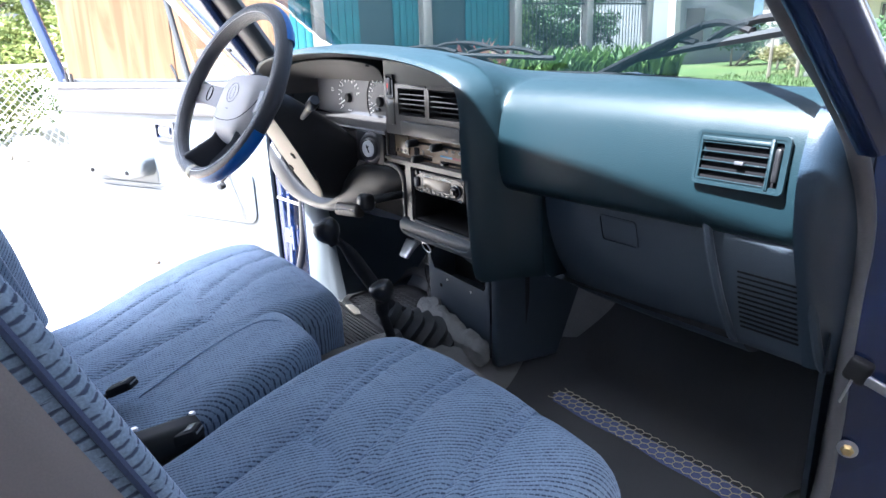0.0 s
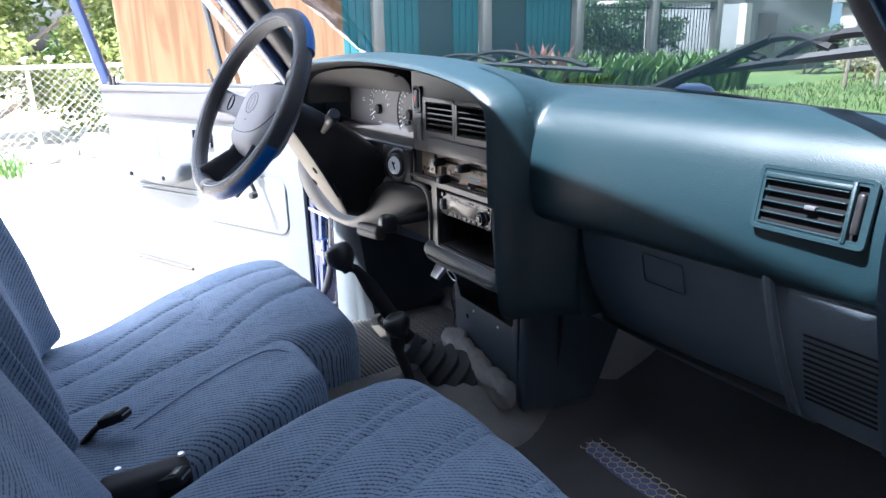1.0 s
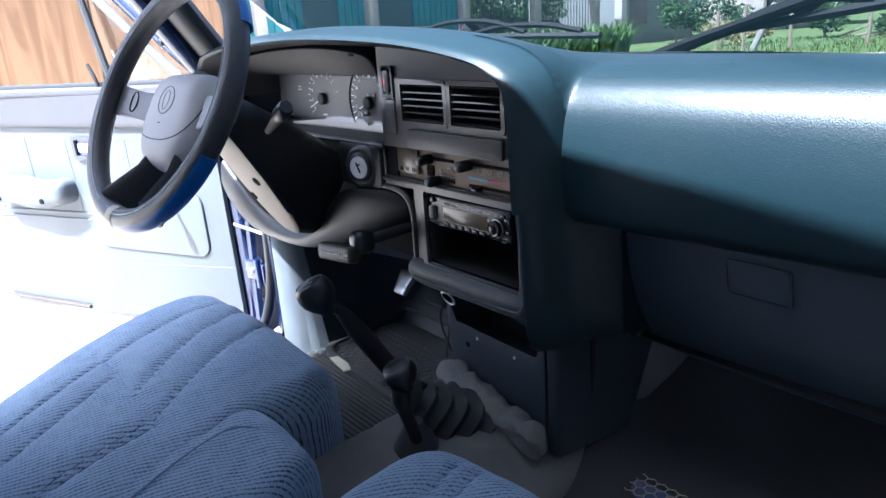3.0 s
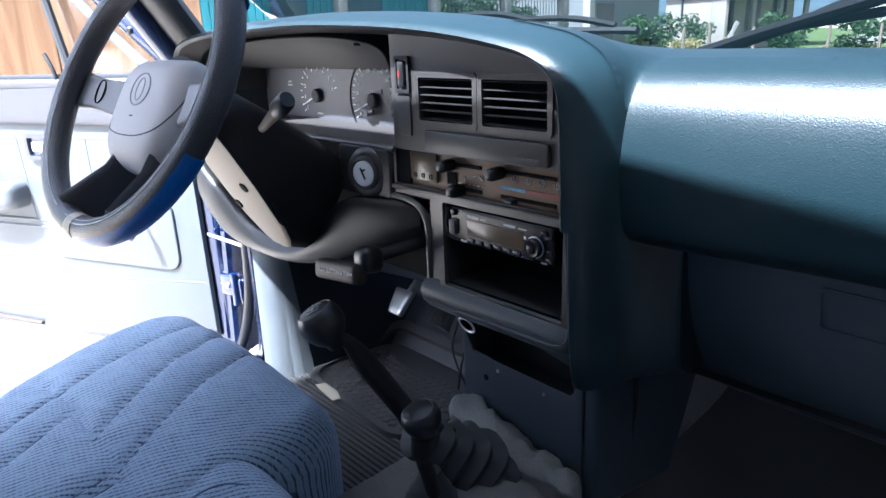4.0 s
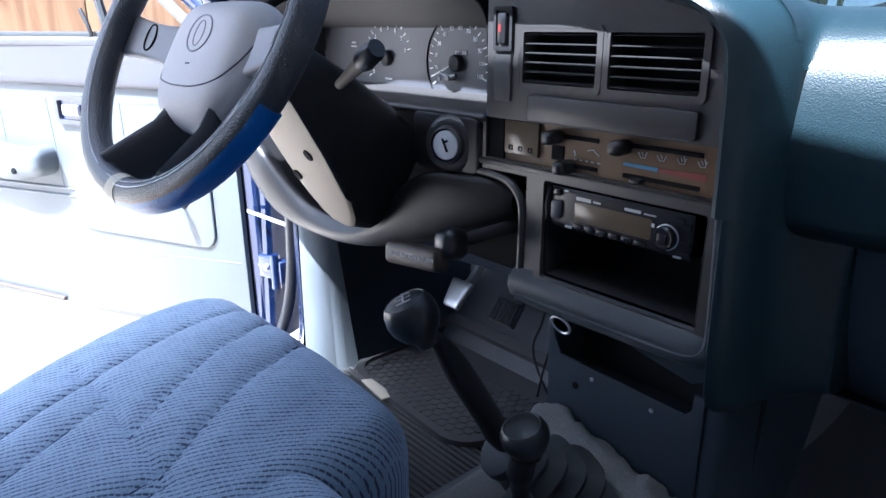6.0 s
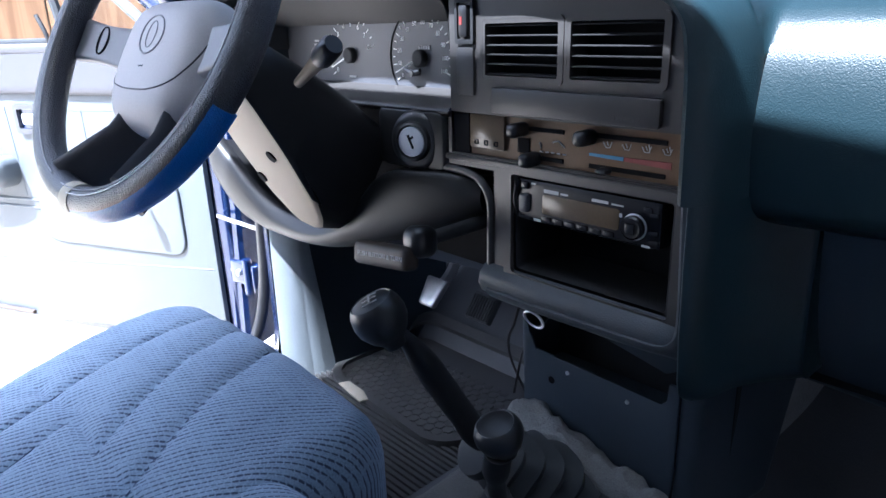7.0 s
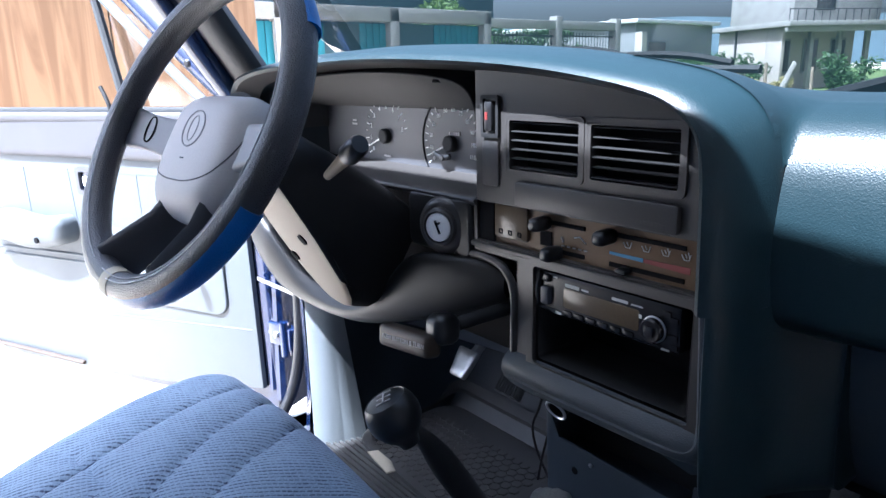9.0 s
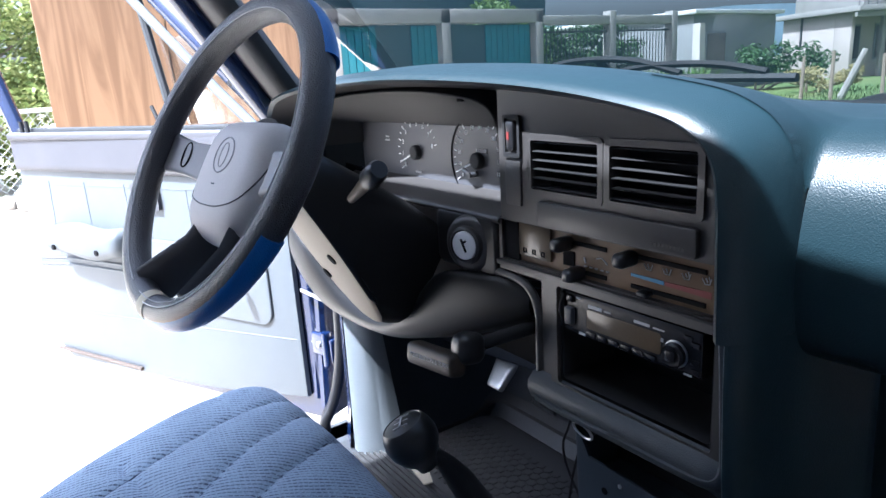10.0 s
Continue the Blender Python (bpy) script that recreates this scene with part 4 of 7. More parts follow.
    part("fan_symbol", bm, M_PRINTDIM, pn)


def gauges(th):
    Y = 0.062
    bm = B()
    slab(bm, [(-0.645, 1.200), (-0.172, 1.200), (-0.172, 1.300), (-0.645, 1.300)], back_face(Y), 0.003)
    cl = part("instrument_panel", bm, M_DIAL, th, "grey instrument panel with two dials")
    bm = B()
    loft(bm, [spline([(x, y, z) for y, z in ((Y, 1.214), (0.03, 1.205), (0.0, 1.198), (-0.006, 1.192), (0.0, 1.186), (0.02, 1.184))], 3) for x in [-0.66 + 0.488 * i / 8 for i in range(9)]])
    part("lower_rim", bm, M_FACE, th)
    part("cluster_edge", box(B(), (-0.1765, 0.036, 1.248), (0.004, 0.050, 0.100), 0.0015), M_FACE, th)

    def dial(cx, cz, r, a0, a1, n, labels, needle, big):
        bm = B()
        for k in range(n + 1):
            a = radians(a0 + (a1 - a0) * k / n)
            l = 0.0075 if k % 2 == 0 else 0.0045
            d = Vector((math.sin(a), 0, math.cos(a)))
            p = Vector((cx, Y - 0.0036, cz)) + d * (r - l / 2)
            box(bm, p, (0.0017, 0.0008, l), 0, Euler((0, a, 0)).to_matrix())
        dl = part("dial", bm, M_PRINT, cl, smooth=0)
        for k, s in enumerate(labels):
            a = radians(a0 + (a1 - a0) * k / (len(labels) - 1))
            x, z = cx + (r - 0.014) * math.sin(a), cz + (r - 0.014) * math.cos(a)
            text("numeral", s, 0.0105 if not big else 0.0085, back_face(Y - 0.0036) @ Matrix.Translation((x, z, 0)), M_PRINT, dl)
        m = Matrix.Translation((cx, Y - 0.003, cz)) @ Euler((radians(90), 0, 0)).to_matrix().to_4x4()
        part("needle_hub", lathe(B(), [(0.012, 0), (0.012, 0.008), (0.010, 0.010)], m, 20), M_BLACKM, dl)
        a = radians(needle)
        d = Vector((math.sin(a), 0, math.cos(a)))
        p = Vector((cx, Y - 0.010, cz))
        bm = B()
        tube(bm, [p + d * 0.008, p + d * (r - 0.010)], [0.0016, 0.0008], 6)
        part("needle", bm, M_PRINT, dl)
        return dl
    dial(-0.455, 1.254, 0.060, -120, 75, 16, ["0", "1", "2", "3", "4", "5", "6", "7", "8"][:9], -112, False)
    d2 = dial(-0.290, 1.252, 0.062, -120, 110, 22, [str(k) for k in range(0, 120, 10)], -112, True)
    bm = B()
    pts = [(-0.290 + 0.068 * math.sin(radians(a)), Y - 0.004, 1.252 + 0.068 * math.cos(radians(a))) for a in range(-125, -28, 8)]
    tube(bm, pts, 0.0012, 6)
    part("dial_rim", bm, M_BLACK, d2)
    bm = B()
    box(bm, (-0.283, Y - 0.004, 1.2665), (0.026, 0.001, 0.007), 0)
    part("odometer", bm, M_BLACK, d2)
    bm = B()
    for k in range(5):
        box(bm, (-0.2925 + 0.0048 * k, Y - 0.0048, 1.2665), (0.003, 0.0006, 0.005), 0)
    part("odometer_drum", bm, M_PRINTDIM, d2)
    bm = B()
    tube(bm, [(-0.318, Y - 0.012, 1.238), (-0.298, Y - 0.014, 1.232), (-0.285, Y - 0.012, 1.236)], [0.003, 0.0045, 0.003], 8)
    tube(bm, [(-0.296, Y - 0.004, 1.232), (-0.296, Y - 0.02, 1.232)], 0.004, 8)
    part("trip_knob", bm, M_BLACK, d2)
    for x, z, w in ((-0.55, 1.276, 0.012), (-0.55, 1.270, 0.016), (-0.455, 1.222, 0.018), (-0.375, 1.305, 0.004), (-0.35, 1.305, 0.004)):
        part("telltale_mark", box(B(), (x, Y - 0.0038, z), (w, 0.0006, 0.003), 0), M_PRINTDIM, cl, smooth=0)
    part("visor_clip", box(B(), (-0.262, 0.012, 1.3405), (0.012, 0.008, 0.004), 0.001), M_CAVITY, th)
    # ignition lock beside the column
    part("ignition_panel", slab(B(), rounded(-0.315, 1.112, -0.179, 1.193, 0.014), back_face(0.010), 0.016, 0.006, 3), M_KNEE, th)
    m = Matrix.Translation((-0.232, -0.003, 1.152)) @ Euler((radians(88), 0, radians(16))).to_matrix().to_4x4()
    part("lock_surround", lathe(B(), [(0.040, 0), (0.040, 0.004), (0.037, 0.010), (0.031, 0.013), (0.0265, 0.013), (0.025, 0.019), (0.0215, 0.021), (0.0195, 0.016)], m, 36), M_FACE, th)
    lk = part("ignition_lock", lathe(B(), [(0.0195, 0.010), (0.0195, 0.0195), (0.018, 0.0205)], m, 28), M_SATIN, th, "bright metal ignition lock")
    bm = B()
    box(bm, (0, 0, 0.0210), (0.003, 0.019, 0.001), 0)
    box(bm, (0.003, 0.004, 0.0210), (0.007, 0.003, 0.001), 0)
    bmesh.ops.transform(bm, matrix=m @ Euler((0, 0, radians(25))).to_matrix().to_4x4(), verts=bm.verts[:])
    part("key_slot", bm, M_CAVITY, lk)


def lower_dash(th):
    # panel beside the column, near-black sheet for the shaded space, rolled knee lip
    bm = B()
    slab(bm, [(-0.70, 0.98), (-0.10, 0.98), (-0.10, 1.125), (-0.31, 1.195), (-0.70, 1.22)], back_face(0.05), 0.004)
    part("column_shade_sheet", bm, M_CAVITY, th)
    part("side_switch_panel", slab(B(), [(-0.70, 1.10), (-0.50, 1.10), (-0.50, 1.20), (-0.70, 1.22)], back_face(0.0), 0.02, 0.004), M_FACE, th)
    bm = B()
    rows = []
    # a full panel beside the centre stack, scooped out in a U where the column passes
    knee = [(-0.715, 1.045, 1.125, -0.078), (-0.69, 1.022, 1.108, -0.078), (-0.64, 0.990, 1.075, -0.075), (-0.59, 0.974, 1.040, -0.070), (-0.54, 0.967, 1.016, -0.064), (-0.48, 0.966, 1.007, -0.060), (-0.42, 0.971, 1.010, -0.056), (-0.37, 0.981, 1.030, -0.052), (-0.325, 0.994, 1.066, -0.047), (-0.29, 1.004, 1.100, -0.042), (-0.25, 1.016, 1.114, -0.034), (-0.20, 1.034, 1.117, -0.022), (-0.16, 1.050, 1.117, -0.010), (-0.125, 1.066, 1.116, 0.004)]
    def lane(i):
        return spline([(k[0], k[i], 0) for k in knee], 3)
    zb, zt, yl = lane(1), lane(2), lane(3)
    for a, b, c in zip(zb, zt, yl):
        x, lo, hi, y = a.x, a.y, b.y, c.y
        mid = (lo + hi) / 2
        rows.append(spline([(x, v, z) for v, z in ((0.07, lo + 0.012), (y + 0.032, lo - 0.002), (y + 0.010, lo + 0.002), (y, lo + 0.011), (y - 0.003, mid), (y + 0.003, hi - 0.010), (y + 0.013, hi - 0.001), (y + 0.024, hi - 0.003), (y + 0.034, hi - 0.016), (0.060, hi - 0.024))], 3))
    loft(bm, rows)
    part("knee_panel", bm, M_KNEE, th, "charcoal knee panel scooped out round the column")
    part("underpanel", loft_part([[(-0.70, 0.0, 0.955), (-0.40, 0.02, 0.962), (-0.10, 0.04, 0.98)], [(-0.70, 0.25, 0.93), (-0.40, 0.25, 0.93), (-0.10, 0.25, 0.93)]]), M_BLACKM, th)
    # right lower side of the centre stack
    bm = B()
    rows = []
    for z, dy in ((1.1365, 0.0), (1.08, 0.002), (1.0, 0.007), (0.95, 0.013), (0.932, 0.019), (0.922, 0.032), (0.920, 0.10)):
        rows.append(spline([(x, y + dy, z) for x, y in ((0.156, -0.008), (0.159, -0.026), (0.167, -0.0255), (0.177, -0.008), (0.1885, 0.034), (0.205, 0.066), (0.228, 0.098), (0.235, 0.108), (0.236, 0.19))], 3))
    loft(bm, rows)
    part("console_side", bm, M_HOOD, th, "dark blue-grey side of the centre stack")
    # back of the stack below the ledge
    bm = B()
    slab(bm, [(-0.09, 0.72), (0.17, 0.72), (0.17, 0.98), (-0.09, 0.98)], back_face(0.13), 0.01)
    part("console_back", bm, M_BLACKM, th)
    # glovebox
    bm = B()
    rows = []
    for i in range(21):
        x = 0.215 + (0.625 - 0.215) * i / 20
        o = lerp_table(x, [(0.186, 0.012), (0.30, 0.0), (0.45, -0.004), (0.7, 0.002)])
        rows.append(spline([(x, y + o, z) for y, z in ((0.13, 1.124), (0.103, 1.117), (0.106, 1.07), (0.118, 1.02), (0.138, 0.97), (0.170, 0.92), (0.205, 0.88), (0.26, 0.87))], 3))
    loft(bm, rows)
    gb = part("glovebox_door", bm, M_LOWER, th, "dark blue-grey glovebox lid")
    m = Matrix.Translation((0.425, 0.1015, 1.067)) @ Euler((radians(90 + 14), 0, 0)).to_matrix().to_4x4()
    part("latch", ring_slab(B(), rounded(-0.040, -0.026, 0.040, 0.026, 0.006), rounded(-0.0375, -0.0235, 0.0375, 0.0235, 0.005), m, 0.002), M_LOWER, gb)
    part("latch_plate", slab(B(), rounded(-0.035, -0.021, 0.035, 0.021, 0.005), m @ Matrix.Translation((0, 0, -0.005)), 0.004), M_LOWER, gb)
    # speaker panel with slots, and ridges either side
    bm = B()
    rows = []
    for i in range(9):
        x = 0.632 + (0.757 - 0.632) * i / 8
        rows.append(spline([(x, y, z) for y, z in ((0.115, 1.128), (0.086, 1.112), (0.086, 1.07), (0.096, 1.02), (0.112, 0.97), (0.128, 0.93), (0.16, 0.92))], 3))
    loft(bm, rows)
    sp = part("speaker_panel", bm, M_LOWER, th)
    for k in range(12):
        z = 0.965 + 0.0085 * k
        y = lerp_table(z, [(0.93, 0.128), (0.97, 0.112), (1.02, 0.096), (1.07, 0.086)])
        part("slot", box(B(), (0.700, y - 0.0005, z), (0.088, 0.003, 0.0032), 0.0008), M_CAVITY, sp)
    for x0, x1 in ((0.603, 0.640), (0.757, 0.775)):
        bm = B()
        tube(bm, spline([(x0, 0.082, 1.130), (x0 + (x1 - x0) * 0.35, 0.080, 1.08), (x0 + (x1 - x0) * 0.7, 0.094, 1.01), (x1, 0.118, 0.945), (x1, 0.14, 0.93)], 5), 0.007, 8)
        part("ridge", bm, M_LOWER, th)
    # underside of the passenger side
    part("underside", loft_part([[(0.2, 0.17, 0.905), (0.78, 0.13, 0.93)], [(0.2, 0.5, 0.93), (0.78, 0.5, 0.93)]]), M_BLACKM, th)


def loft_part(rows):
    bm = B()
    loft(bm, rows)
    return bm


dashboard()


def car_radio():
    th = thing("car_radio", (0.03, 0.0, 1.076), "glossy black car stereo with a blank display in the dashboard", "car radio")
    bm = B()
    rbox(bm, (0.0305, 0.048, 1.1015), (0.186, 0.10, 0.050), 0.004, (10, 4, 8))
    part("body", bm, M_RADIO, th)
    part("display", slab(B(), rounded(-0.024, 1.089, 0.076, 1.112, 0.003), back_face(-0.0015), 0.0015, 0.0005), M_LCD, th)
    m = Matrix.Translation((0.095, -0.002, 1.0975)) @ Euler((radians(90), 0, 0)).to_matrix().to_4x4()
    kn = part("volume_knob", lathe(B(), [(0.0125, 0), (0.0125, 0.008), (0.0105, 0.010), (0.007, 0.0095)], m, 28), M_RADIO, th)
    part("knob_cap", rbox(B(), (0.095, -0.013, 1.0975), (0.011, 0.003, 0.011), 0.0012, (4, 4, 4)), M_RADIO, kn)
    tube(B_ := B(), [m @ Vector((0.0130 * math.cos(a), 0.0130 * math.sin(a), 0.002)) for a in [2 * math.pi * k / 24 for k in range(24)]], 0.0011, 6, True)
    part("knob_ring", B_, M_STEEL, kn)
    part("release_button", rbox(B(), (-0.049, -0.004, 1.098), (0.013, 0.008, 0.022), 0.003, (4, 4, 6)), M_DIAL, th)
    part("source_button", rbox(B(), (-0.048, -0.003, 1.119), (0.010, 0.006, 0.009), 0.002, (4, 4, 4)), M_RADIO, th)
    tube(B_ := B(), spline([(-0.058, -0.003, 1.124), (-0.062, -0.004, 1.105), (-0.060, -0.003, 1.084)], 4), 0.0035, 8)
    part("side_trim", B_, M_RADIO, th)
    for k in range(6):
        part("preset_button", rbox(B(), (-0.018 + 0.0165 * k, -0.002, 1.083), (0.0135, 0.004, 0.0065), 0.0012, (4, 3, 3)), M_RADIO, th)
    for k, (x, z) in enumerate(((0.116, 1.112), (0.116, 1.094), (0.108, 1.117), (0.117, 1.084))):
        part("side_button", rbox(B(), (x, -0.002, z), (0.010, 0.004, 0.006), 0.001, (3, 3, 3)), M_RADIO, th)
    for x, z, w, h in ((-0.012, 1.116, 0.020, 0.004), (0.006, 1.116, 0.010, 0.002), (0.052, 1.1165, 0.020, 0.003), (0.073, 1.116, 0.014, 0.0015), (-0.031, 1.080, 0.010, 0.003), (0.077, 1.106, 0.004, 0.004), (-0.037, 1.122, 0.006, 0.002), (0.108, 1.079, 0.009, 0.002)):
        part("printed_mark", box(B(), (x, -0.0024, z), (w, 0.0006, h), 0), M_PRINTDIM, th, smooth=0)


def storage_tray():
    th = thing("storage_tray", (0.02, 0.06, 0.78), "dark blue plastic tray screwed under the centre stack", "storage tray")
    bm = B()
    m = back_face(0.052)
    slab(bm, [(-0.085, 0.725), (0.135, 0.725), (0.135, 0.905), (0.122, 0.905), (0.120, 0.882), (0.114, 0.876), (-0.07, 0.882), (-0.082, 0.905), (-0.088, 0.93), (-0.094, 0.93)], m, 0.004, 0.001)
    part("front_plate", bm, M_PLATE, th)
    part("tray_floor", box(B(), (0.02, 0.09, 0.845), (0.20, 0.08, 0.004)), M_PLATE, th)
    part("side_plate", rbox(B(), (0.146, 0.175, 0.815), (0.026, 0.250, 0.215), 0.010, (6, 16, 10), lambda o, p: Vector((o.x + 0.030 * (o.y + 0.125) / 0.25, o.y - 0.10 * (0.108 - o.z) / 0.215 * (o.y + 0.125) / 0.25, o.z))), M_PLATE, th)
    part("side_plate", box(B(), (-0.088, 0.095, 0.84), (0.006, 0.09, 0.17), 0.002), M_PLATE, th)
    bm = B()
    slab(bm, [(-0.04, 0.955), (0.13, 0.955), (0.125, 0.915), (0.105, 0.903), (-0.03, 0.93)], back_face(0.075), 0.004, 0.001)
    part("back_flap", bm, M_PLATE, th)
    for x, z in ((-0.017, 0.866), (0.071, 0.861)):
        m = Matrix.Translation((x, 0.048, z)) @ Euler((radians(90), 0, 0)).to_matrix().to_4x4()
        part("screw", lathe(B(), [(0.0030, 0), (0.0028, 0.0015), (0.001, 0.0022)], m, 12), M_STEEL, th)
    m = Matrix.Translation((-0.042, 0.0478, 0.846)) @ Euler((radians(90), 0, 0)).to_matrix().to_4x4()
    part("hole", lathe(B(), [(0.005, 0), (0.005, 0.0005)], m, 12), M_CAVITY, th)



def cables():
    for pts in (((-0.112, 0.062, 0.925), (-0.118, 0.060, 0.900), (-0.127, 0.058, 0.871), (-0.119, 0.058, 0.838), (-0.090, 0.056, 0.800)), ((-0.092, 0.064, 0.915), (-0.095, 0.058, 0.883), (-0.106, 0.056, 0.835), (-0.112, 0.054, 0.795))):
        solo("cable", tube(B(), spline(pts, 6), 0.0019, 6), M_BLACKM, "thin black cable hanging beside the tray", "cable", pts[-1], "cables beside the tray")


def door_check():
    th = thing("door_check", (0.822, 0.125, 0.95), "black door check arm with a bright edge on the blue jamb", "door check")
    m = Matrix.Translation((0.822, 0.120, 0.955)) @ Euler((0, radians(18), radians(8))).to_matrix().to_4x4()
    part("bracket", rbox_at((0.030, 0.020, 0.034), 0.006, m), M_BLACKM, th)
    part("arm", rbox_at((0.075, 0.008, 0.014), 0.002, m @ Matrix.Translation((0.048, -0.004, -0.004))), M_STEEL, th, "bright steel arm")
    part("bolt", tube(B(), [m @ Vector((0.0, -0.011, -0.012)), m @ Vector((0.002, -0.011, -0.050))], 0.0018, 6), M_STEEL, th)


car_radio()
storage_tray()
cables()

# ---- steering wheel and column ----
W_C = Vector((-0.346, -0.294, 1.297))
_a, _yw = radians(30), 0.113
W_N = Vector((math.sin(_yw), -math.cos(_a) * math.cos(_yw), math.sin(_a))).normalized()
W_U = W_N.cross(Vector((0, 0, 1))).normalized() * -1
W_V = W_N.cross(W_U)
W_M = Matrix((W_U, W_V, W_N)).transposed().to_4x4()
W_M.translation = W_C


def steering_wheel():
    th = thing("steering_wheel", W_C, "black leather-covered four-spoke steering wheel with a blue rim section", "steering wheel")
    R = 0.195

    def rim(a0, a1, r, n, closed=False):
        k = [a0 + (a1 - a0) * i / n for i in range(n + (0 if closed else 1))]
        return [W_M @ Vector((R * math.cos(radians(a)), R * math.sin(radians(a)), 0)) for a in k]
    # angles run from the right, upwards; blue stretches below right and at the top right
    part("rim", tube(B(), rim(0, 360, 0.0175, 96, True), 0.0178, 16, True), M_WHEEL, th)
    part("blue_section", tube(B(), [q + (q - W_C).normalized() * 0.0045 - W_N * 0.0015 for q in rim(-92, -22, 0, 30)], 0.0160, 16), M_WHEELBLUE, th, "bright blue leather section")
    part("blue_section", tube(B(), [p + (p - W_C).normalized() * 0.0035 - W_N * 0.0045 for p in rim(35, 85, 0, 22)], 0.0166, 16), M_WHEELBLUE, th, "bright blue leather section")
    for a0, a1, off in ((-100, 250, 1.05), (-92, -26, 1.38)):
        pts = []
        for i in range(97):
            a = radians(a0 + (a1 - a0) * i / 96)
            rr = R - 0.0186 * math.cos(off)
            pts.append(W_M @ Vector((rr * math.cos(a), rr * math.sin(a), 0.0186 * math.sin(off))))
        part("stitching", tube(B(), pts, 0.0007, 5), M_PRINT if off > 1.2 else M_PRINTDIM, th, "pale stitching")
    # cream patch paints a bright highlight onto the rim
    part("lit_rim_end", tube(B(), rim(-97, -91, 0, 4), 0.0186, 16), mat("cream_lit_leather", (0.42, 0.38, 0.28), 0.6), th, "cream patch painted as bright light at the end of the blue section")
    # hub pad
    def pad(o, p):
        t = o.y / 0.075
        w = 1 - 0.30 * max(0, -t) ** 1.6 - 0.14 * max(0, t) ** 2
        return Vector((o.x * w, o.y, o.z * (1 - 0.25 * abs(o.x / 0.09) ** 2)))
    bm = B()
    rbox(bm, (0, 0, 0), (0.200, 0.168, 0.085), 0.0415, (18, 16, 10), pad)
    skin = BVHTree.FromBMesh(bm)

    def on_pad(x, y, lift=0.0):
        hit = skin.ray_cast(Vector((x, y, 0.3)), Vector((0, 0, -1)))[0]
        return hub_m @ Vector((x, y, (hit.z if hit else 0.0) + lift))
    hub_m = W_M @ Matrix.Translation((-0.014, -0.020, -0.056))
    bmesh.ops.transform(bm, matrix=hub_m, verts=bm.verts[:])
    hub = part("hub_pad", bm, M_HUB, th, "grey moulded hub pad with a plain round emblem")
    seam = spline([(-0.088, 0.012, 0), (-0.082, -0.012, 0), (-0.062, -0.030, 0), (-0.030, -0.038, 0), (0, -0.040, 0), (0.030, -0.038, 0), (0.060, -0.026, 0), (0.080, 0.0, 0), (0.088, 0.030, 0)], 6)
    part("seam", tube(B(), [on_pad(q.x, q.y) for q in seam], 0.0010, 6), M_SPOKE, hub)
    B_ = tube(B(), [on_pad(0.0 + 0.023 * math.cos(a), 0.026 + 0.023 * math.sin(a)) for a in [2 * math.pi * k / 28 for k in range(28)]], 0.0011, 6, True)
    tube(B_, [on_pad(0.009 * math.cos(a), 0.026 + 0.016 * math.sin(a)) for a in [2 * math.pi * k / 20 for k in range(20)]], 0.0008, 6, True)
    part("emblem", B_, M_SPOKEGREY, hub)
    part("pad_mark", tube(B(), [on_pad(-0.004, -0.012), on_pad(0.004, -0.012)], 0.0009, 6), M_LOWER, hub)
    # side spokes: broad flat arms with an oval horn button each; lower spokes: narrower, set back, painted dark as if
    # in shadow
    for sx in (-1, 1):
        def arm(o, p, sx=sx):
            t = (o.x * sx + 0.058) / 0.116
            return Vector((o.x, o.y * (1.0 - 0.16 * math.sin(math.pi * min(1, max(0, t)))) + 0.008 * t, o.z + 0.020 * t - 0.004 * math.cos(o.y / 0.026)))
        bm = B()
        rbox(bm, (0, 0, 0), (0.116, 0.058, 0.018), 0.007, (14, 10, 5), arm)
        bmesh.ops.transform(bm, matrix=W_M @ Matrix.Translation((sx * 0.132, -0.006, -0.034)), verts=bm.verts[:])
        sp = part("spoke", bm, M_SPOKEGREY, th)
        ring = [Vector((sx * 0.136 + 0.0085 * math.copysign(abs(math.cos(a)) ** 0.8, math.cos(a)), 0.001 + 0.0175 * math.sin(a), -0.0175 + 0.0085 * math.cos(a) * sx * 0.17)) for a in [2 * math.pi * k / 24 for k in range(24)]]
        part("horn_button", tube(B(), [W_M @ q for q in ring], 0.0013, 6, True), M_CAVITY, sp)
        bm = B()
        tube(bm, [W_M @ Vector(q) for q in ((sx * 0.030, -0.060, -0.062), (sx * 0.046, -0.115, -0.042), (sx * 0.066, -0.178, -0.008))], [0.013, 0.010, 0.011], 12, flat=2.6)
        part("spoke", bm, M_SPOKE, th)
    part("hub_back", lathe(B(), [(0.07, -0.045), (0.062, -0.07), (0.055, -0.09)], W_M, 28), M_BLACKM, th)


